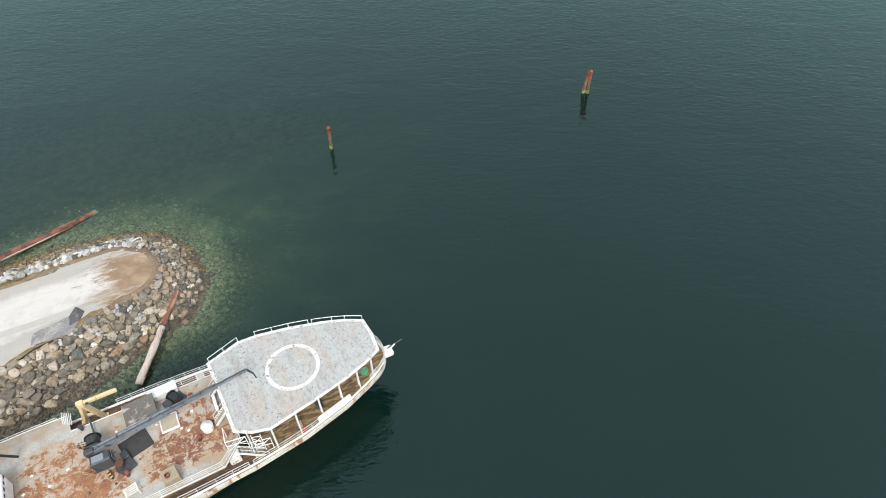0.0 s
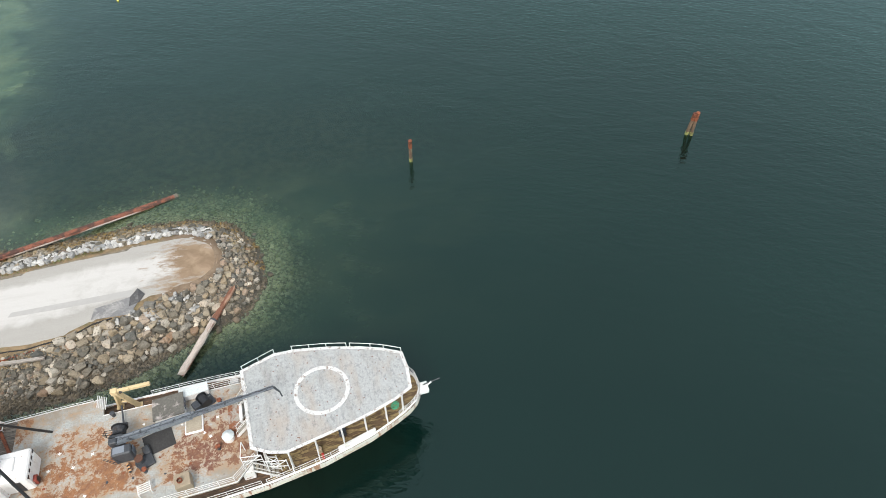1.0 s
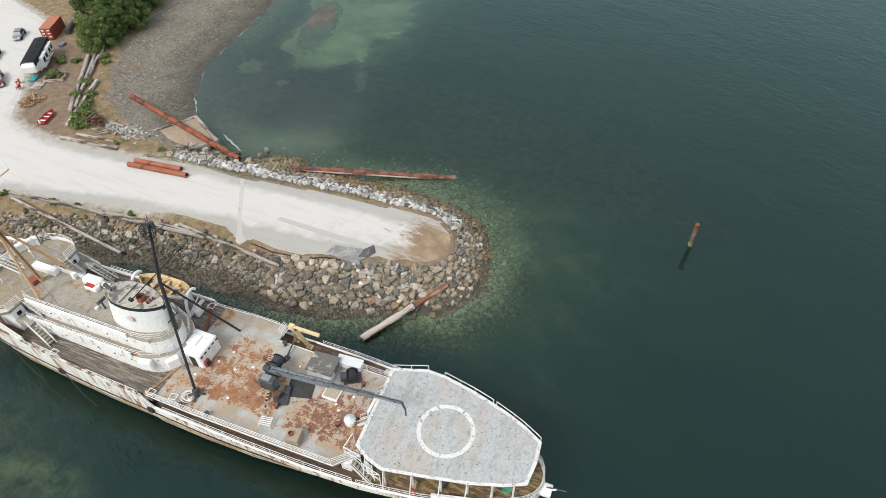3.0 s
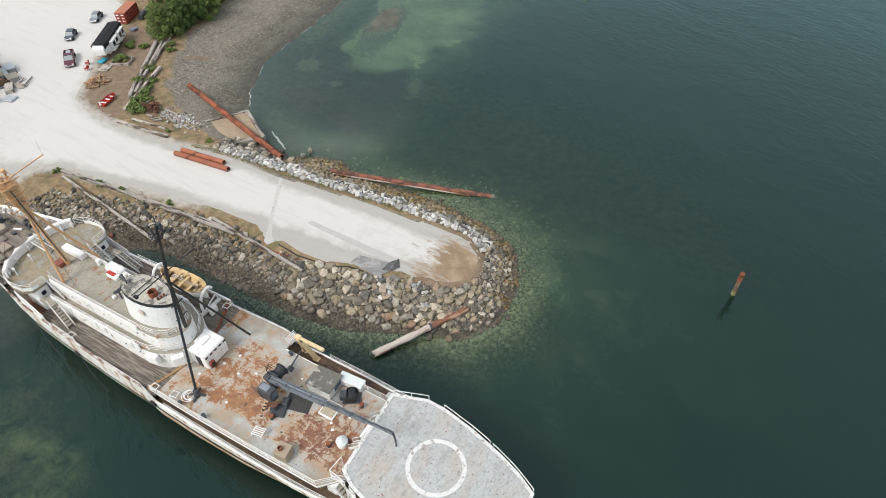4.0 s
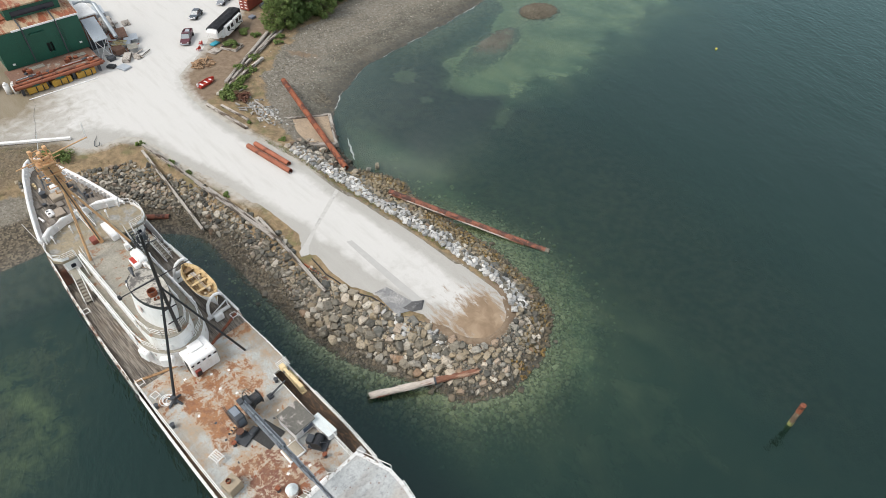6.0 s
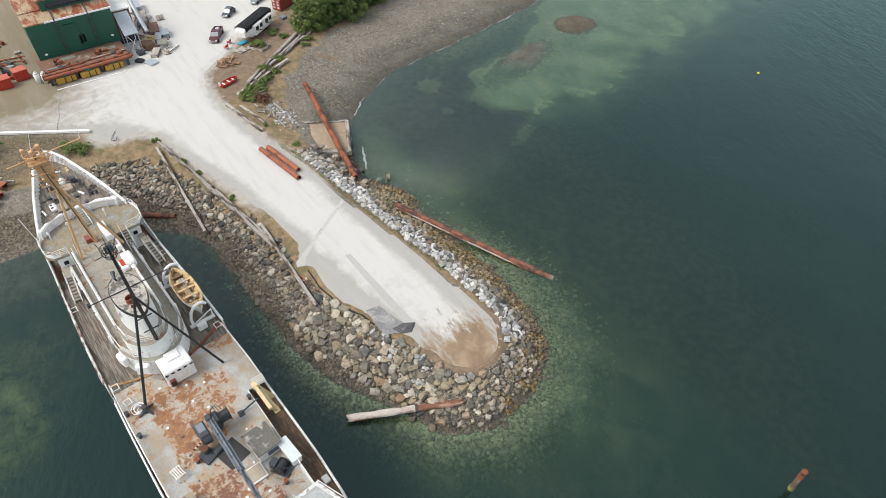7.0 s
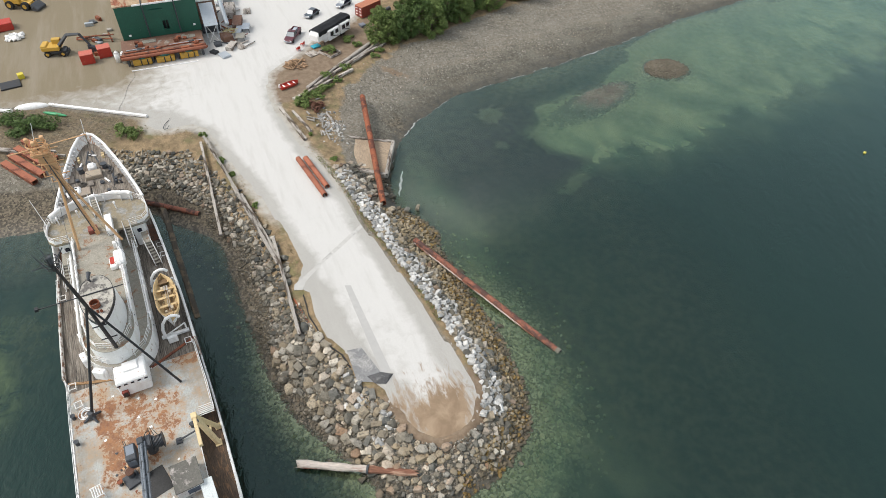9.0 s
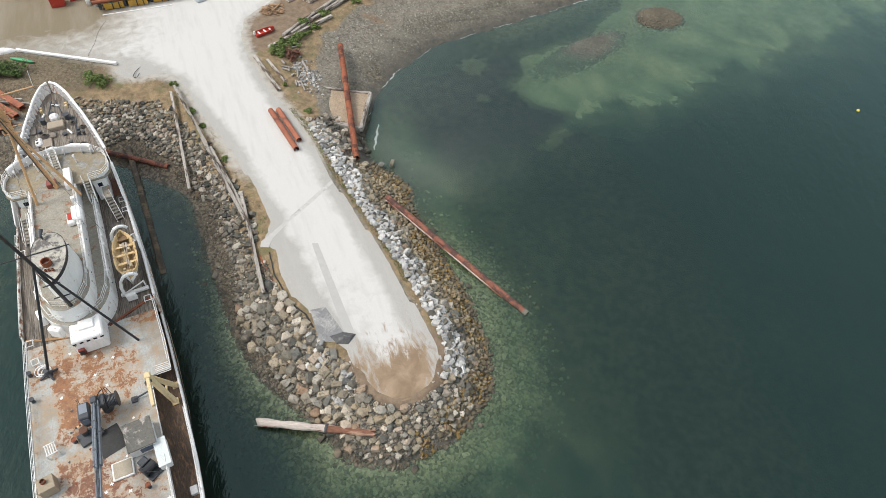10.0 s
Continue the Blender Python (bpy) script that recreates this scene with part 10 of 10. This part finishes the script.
pipe(bm, [(-91.6, 48.6, 0.06), (-91.0, 48.3, 0.06), (-90.0, 47.6, 0.06), (-88.8, 47.2, 0.06), (-88.3, 47.4, 0.06), (-88.4, 47.9, 0.06), (-89.4, 48.3, 0.06)], 0.06, 5)
part("bar", bm, dark_steel, bent)
hose = thing("ground_hose", pose(0, 0, ZY), "thin dark hose running across the yard", "hose")
bm = bmesh.new()
pipe(bm, [(-112.0, 43.6, 0.05), (-109.6, 43.7, 0.05), (-108.0, 42.9, 0.05), (-105.4, 42.0, 0.05), (-102.0, 41.4, 0.05), (-98.7, 40.3, 0.05), (-96.4, 39.9, 0.05)], 0.018, 5)
part("hose_line", bm, dark_steel, hose)

# scrap west of the bow
for x0, y0, x1, y1 in ((-91.0, 23.4, -84.8, 28.4), (-89.6, 22.4, -83.4, 27.3), (-88.1, 21.4, -82.2, 26.0), (-92.4, 24.6, -86.4, 29.4)):
    a, b = Vector((x0, y0, h1(x0, y0) + 0.75)), Vector((x1, y1, h1(x1, y1) + 0.7))
    t = thing("scrap_beam", Matrix.Translation(a) @ (b - a).to_track_quat("X", "Z").to_matrix().to_4x4(), "square rusty box beam stacked on the west shore", "beam", "scrap beams")
    n = (b - a).length
    for name, y0_, y1_, z0_, z1_ in (("top_plate", -0.55, 0.55, 0.32, 0.4), ("bottom_plate", -0.55, 0.55, -0.4, -0.32), ("web", -0.5, -0.42, -0.32, 0.32), ("web", 0.42, 0.5, -0.32, 0.32)):
        bm = bmesh.new()
        box(bm, 0, n, y0_, y1_, z0_, z1_, bevel=0.01)
        part(name, bm, pipe_steel if name == "top_plate" else rusty_steel, t)
for x0, y0, x1, y1 in ((-93, 18, -88.2, 29.5), (-92, 20, -86.5, 31)):
    lay("scrap_timber", x0, y0, x1, y1, 0.45, 0.4, "grey timber on the west shore", 0.5, category="timber", group="scrap timbers")

# stored gear along the east side of the shed
for x, y, s, turn, m, lab in ((-112.2, 61.6, (2.4, 1.9, 0.4), 20, tin, "grey steel tray on the gravel"), (-115.4, 63.6, (3.2, 1.5, 0.8), -30, old_timber, "bundle of grey timbers"), (-119.4, 63.2, (2.6, 2.2, 1.2), 12, deck_rust, "rusty steel table frame"),
                           (-121.8, 66.2, (3.6, 1.4, 0.9), -20, tin, "stack of grey sheet metal"), (-126.0, 66.6, (5.0, 2.0, 1.1), -12, deck_rust, "rusty flat trailer bed"), (-132.5, 66.0, (6.0, 2.4, 1.4), -8, old_timber, "stack of weathered planks"),
                           (-114.2, 59.8, (1.6, 1.2, 0.5), 40, black_paint, "dark heap of scrap"), (-117.3, 61.0, (1.4, 1.4, 0.7), 10, dark_steel, "dark machine part beside the shed"), (-139.0, 66.5, (5.0, 2.2, 1.8), -8, tin, "pale box trailer on the gravel")):
    crate("stored_gear", x, y, s, turn, m, lab, "scrap")
def work_table(x, y, size, turn, m, label):
    t = thing("work_table", pose(x, y, ZY, 0, 0, turn), label, "table", "tables by the shed")
    sx, sy, sz = size
    bm = bmesh.new()
    box(bm, -sx / 2, sx / 2, -sy / 2, sy / 2, sz - 0.1, sz, bevel=0.02)
    part("tabletop", bm, m, t)
    for px in (-1, 1):
        for py in (-1, 1):
            bm = bmesh.new()
            box(bm, px * (sx / 2 - 0.12) - 0.06, px * (sx / 2 - 0.12) + 0.06, py * (sy / 2 - 0.12) - 0.06, py * (sy / 2 - 0.12) + 0.06, 0, sz - 0.1)
            part("leg", bm, dark_steel, t)


work_table(-118.2, 66.0, (2.6, 2.0, 1.1), -14, dusty_panel, "grey steel work table beside the shed")
work_table(-122.6, 68.0, (3.0, 1.6, 1.0), -14, tin, "grey steel table stacked with sheets")
for x, y, turn, n, m, lab in ((-115.0, 64.9, 12, 5, old_timber, "bundle of grey round timbers on the gravel"), (-127.5, 64.6, -10, 6, rusty_steel, "bundle of rusty bars beside the shed"), (-132.0, 69.0, -8, 6, old_timber, "bundle of weathered beams on the gravel")):
    t = thing("timber_bundle", pose(x, y, ZY, 0, 0, turn), lab, "bundle", "bundles by the shed")
    for k in range(n):
        bm = bmesh.new()
        rod(bm, (-1.3 - 0.1 * (k % 3), 0.28 * k, 0.16 + 0.03 * (k % 2)), (1.3 + 0.12 * (k % 2), 0.28 * k + 0.03, 0.16), 0.14, n=8)
        part("round_timber", bm, m, t)
fr = thing("yellow_rack", pose(-121.0, 64.4, ZY + 1.2, 0, 0, 60), "pale yellow welded frame on the table", "frame")
for k in range(4):
    bm = bmesh.new()
    box(bm, -1.4, 1.4, -0.9 + 0.6 * k - 0.06, -0.9 + 0.6 * k + 0.06, 0, 0.12)
    part("bar", bm, surface("pale yellow paint", (0.6, 0.52, 0.25), 0.6), fr)
crate("yellow_bin", -116.6, 23.0, (1.1, 1.1, 1.0), 15, plain("yellow plastic", (0.6, 0.5, 0.04), 0.5), "small yellow bin in the yard", "bin")
crate("black_pallet", -114.2, 21.2, (3.0, 3.6, 0.3), 10, black_paint, "flat black steel frame on the dirt", "frame")
crate("red_machine", -141.0, 18.0, (3.0, 4.5, 1.6), 10, red_paint, "red machine at the yard's edge", "machine")
heap = scatter(-137, -133, 19, 23, 200, lambda r, x, y: 0.4 + 0.5 * r, lambda x, y: np.hypot(x + 135.4, y - 20.8) < 1.8)
tagged(stone_heap("bag_heap", heap, sack, None, "heap of white bags on the yard", 0.5), category="bags")

# loose planks, pipes and sheets along the shed
for k in range(34):
    x = -113.5 - 24 * rng.uniform()
    y = 62.4 + 4.6 * rng.uniform() + 0.02 * (x + 113)
    a, n = rng.normal() * 0.5 + (0.2 if rng.uniform() < 0.7 else 1.4), rng.uniform(1.2, 4.0)
    w = rng.uniform(0.12, 0.4)
    m = (old_timber, rusty_steel, tin, dark_steel)[k % 4]
    timber("loose_plank", (x, y, ZY + 0.15), (x - n * math.cos(a), y + n * math.sin(a), ZY + 0.2 + 0.35 * rng.uniform()), w, 0.14, ("grey weathered plank lying by the shed", "rusty steel bar lying by the shed", "grey sheet metal strip by the shed", "dark steel bar lying by the shed")[k % 4], "scrap", m, "loose scrap by the shed")
for k in range(12):
    x, y = -121.0 - rng.uniform() * 18, 37.5 + rng.normal() * 1.4
    crate("junk_block", x, y, (rng.uniform(0.6, 1.8), rng.uniform(0.5, 1.2), rng.uniform(0.3, 0.8)), rng.uniform(0, 90), (rusty_steel, dark_steel, old_timber, tin)[k % 4], ("rusty steel lump beside the shed", "dark machine part beside the shed", "grey timber block beside the shed", "grey metal box beside the shed")[k % 4], "scrap", group="junk beside the shed")
for k in range(9):
    y = 43.0 + 15.0 * rng.uniform()
    crate("deck_fitting", -115.2 - 4.5 * rng.uniform() ** 2, y, (rng.uniform(0.4, 0.9), rng.uniform(0.4, 1.3), rng.uniform(0.2, 0.5)), 90 * rng.uniform(), (rusty_steel, dark_steel)[k % 2], "rusty fitting on the barge deck edge", "fitting", z=6.15, group="barge deck fittings")

# ---- trees behind the beach ----
def tree(kind):
    tall, spread = {0: (8.5, 2.6), 1: (7.0, 3.0), 2: (10.0, 2.0)}[kind]
    t = thing("tree", pose(0, 0, 0), "leafy green tree on the bank above the beach" if kind < 2 else "narrow dark conifer above the beach", "tree", "trees")
    bm = bmesh.new()
    bend = [(0.15 * math.sin(k), 0.15 * math.cos(2 * k), tall * 0.85 * k / 5) for k in range(6)]
    for i, (a, b) in enumerate(zip(bend, bend[1:])):
        rod(bm, a, b, 0.2 * (1 - i / 6), 0.2 * (1 - (i + 1) / 6.2), 7)
    clumps = []
    for k in range(42):
        f = 0.06 + 0.94 * (k + 0.5) / 42
        a = k * 2.4 + rng.uniform(-0.4, 0.4)
        r = spread * (math.sin(math.pi * (0.2 + 0.76 * f)) ** 0.6 if kind < 2 else (1.05 - f)) * rng.uniform(0.5, 1.0)
        tip = (r * math.cos(a), r * math.sin(a), tall * f)
        rod(bm, (0, 0, tall * max(0.1, f - 0.12)), tip, 0.07, 0.02, 5)
        clumps.append((*tip, rng.uniform(0.6, 1.1) * (1.0 if kind < 2 else 0.8)))
    part("trunk", bm, bark, t)
    foliage("crown", clumps, leaves_dark if kind == 2 else (leaves_light if kind == 1 else leaves_dark), t, 170, 0.17)
    return t


models = [tree(k) for k in range(3)]
spots = [(-106.6, 96.2, 1), (-108.4, 99.4, 0), (-107.6, 103.6, 0), (-110.0, 107.6, 1), (-109.8, 102.2, 2), (-112.4, 111.8, 0), (-112.6, 105.6, 0), (-113.6, 116.4, 1), (-115.4, 120.6, 0), (-115.2, 112.8, 2), (-117.6, 125.6, 0), (-118.6, 118.6, 1), (-118.0, 131.4, 0), (-120.6, 136.6, 1)]
spots += [(-111.0, 104.8, 1), (-116.8, 106.6, 0), (-121.6, 128.0, 2), (-123.4, 142.0, 0), (-122.6, 112.0, 0), (-125.4, 120.0, 1), (-127.0, 134.0, 0), (-128.6, 148.0, 1), (-131.0, 156.0, 0), (-122.0, 104.5, 2), (-128.0, 110.0, 0), (-134.0, 166.0, 2), (-133.0, 126.0, 0), (-136.0, 142.0, 0), (-107.4, 94.6, 1), (-106.4, 99.0, 0), (-107.0, 106.4, 1), (-110.6, 111.6, 0), (-111.4, 115.6, 1), (-114.2, 124.4, 1), (-116.6, 134.4, 0), (-119.0, 140.6, 1), (-120.4, 122.0, 0), (-124.0, 131.0, 1)]
for k, (x, y, kind) in enumerate(spots):
    m = pose(x, y, h1(x, y) - 0.1, 0, 0, 67 * k) @ Matrix.Scale(rng.uniform(0.78, 1.08), 4)
    c = copy_thing(models[kind], m)
    c.scale = m.to_scale()
for t in models:
    for o in list(t.children):
        bpy.data.objects.remove(o)
    bpy.data.objects.remove(t)

# ---- dry grass along the verges ----
def tufts(name, places, material, label):
    vs, fs = [], []
    zs = height(places[:, 0], places[:, 1])
    for (x, y, s), z in zip(places, zs):
        for k in range(4):
            a = rng.uniform(0, 6.28)
            d = np.array([math.cos(a), math.sin(a), 0]) * s * rng.uniform(0.4, 1.0)
            side = np.array([-math.sin(a), math.cos(a), 0]) * s * 0.22
            b = len(vs)
            foot = np.array([x, y, z - 0.02])
            vs += [foot - side, foot + side, foot + d + side * 0.4 + (0, 0, s * 0.75), foot + d - side * 0.4 + (0, 0, s * 0.75)]
            fs.append((b, b + 1, b + 2, b + 3))
    me = bpy.data.meshes.new(name)
    me.from_pydata([tuple(v) for v in vs], [], fs)
    me.materials.append(material)
    return tagged(new(name, me), label, "grass", kind="stuff")


straw = leaf_material("dry straw grass", (0.19, 0.15, 0.085), (0.34, 0.27, 0.165))
verge = lambda x, y: (np.maximum(reach(x, y, GRASSY), reach(x, y, NORTH_VERGE)) > 0) & (reach(x, y, ROAD) < -0.05) & (reach(x, y, BANK) > -2.2)
g = scatter(-112, -20, 10, 100, 60000, lambda r, x, y: 0.10 + 0.14 * r, lambda x, y: verge(x, y) & (wobble(x, y, 1.2) > -0.25), gap=0.9)
tufts("dry_grass", g[rng.uniform(size=len(g)) < 0.3], straw, "straw-coloured dry grass tufts on the verges")
g2 = scatter(-112, -20, 10, 100, 14000, lambda r, x, y: 0.08 + 0.12 * r, lambda x, y: verge(x, y) & (wobble(x + 5, y, 2.1) > 0.16), gap=0.9)
meadow = leaf_material("short green grass", (0.11, 0.14, 0.04), (0.22, 0.24, 0.09))
tufts("green_grass", g2, meadow, "patches of green grass on the verges")
strip_grass = scatter(-72, -30, 66, 80, 26000, lambda r, x, y: 0.10 + 0.14 * r, lambda x, y: (y > 70) & (reach(x, y, ROAD) < -0.02) & (reach(x, y, ROAD) > -0.95 - 0.7 * wobble(x, y, 1.6)), gap=0.7)
pick = rng.uniform(size=len(strip_grass)) < 0.5
tufts("green_grass", strip_grass[pick], meadow, "thin strip of green grass along the road edge")
tufts("dry_grass", strip_grass[~pick], straw, "dry grass mixed into the strip along the road edge")
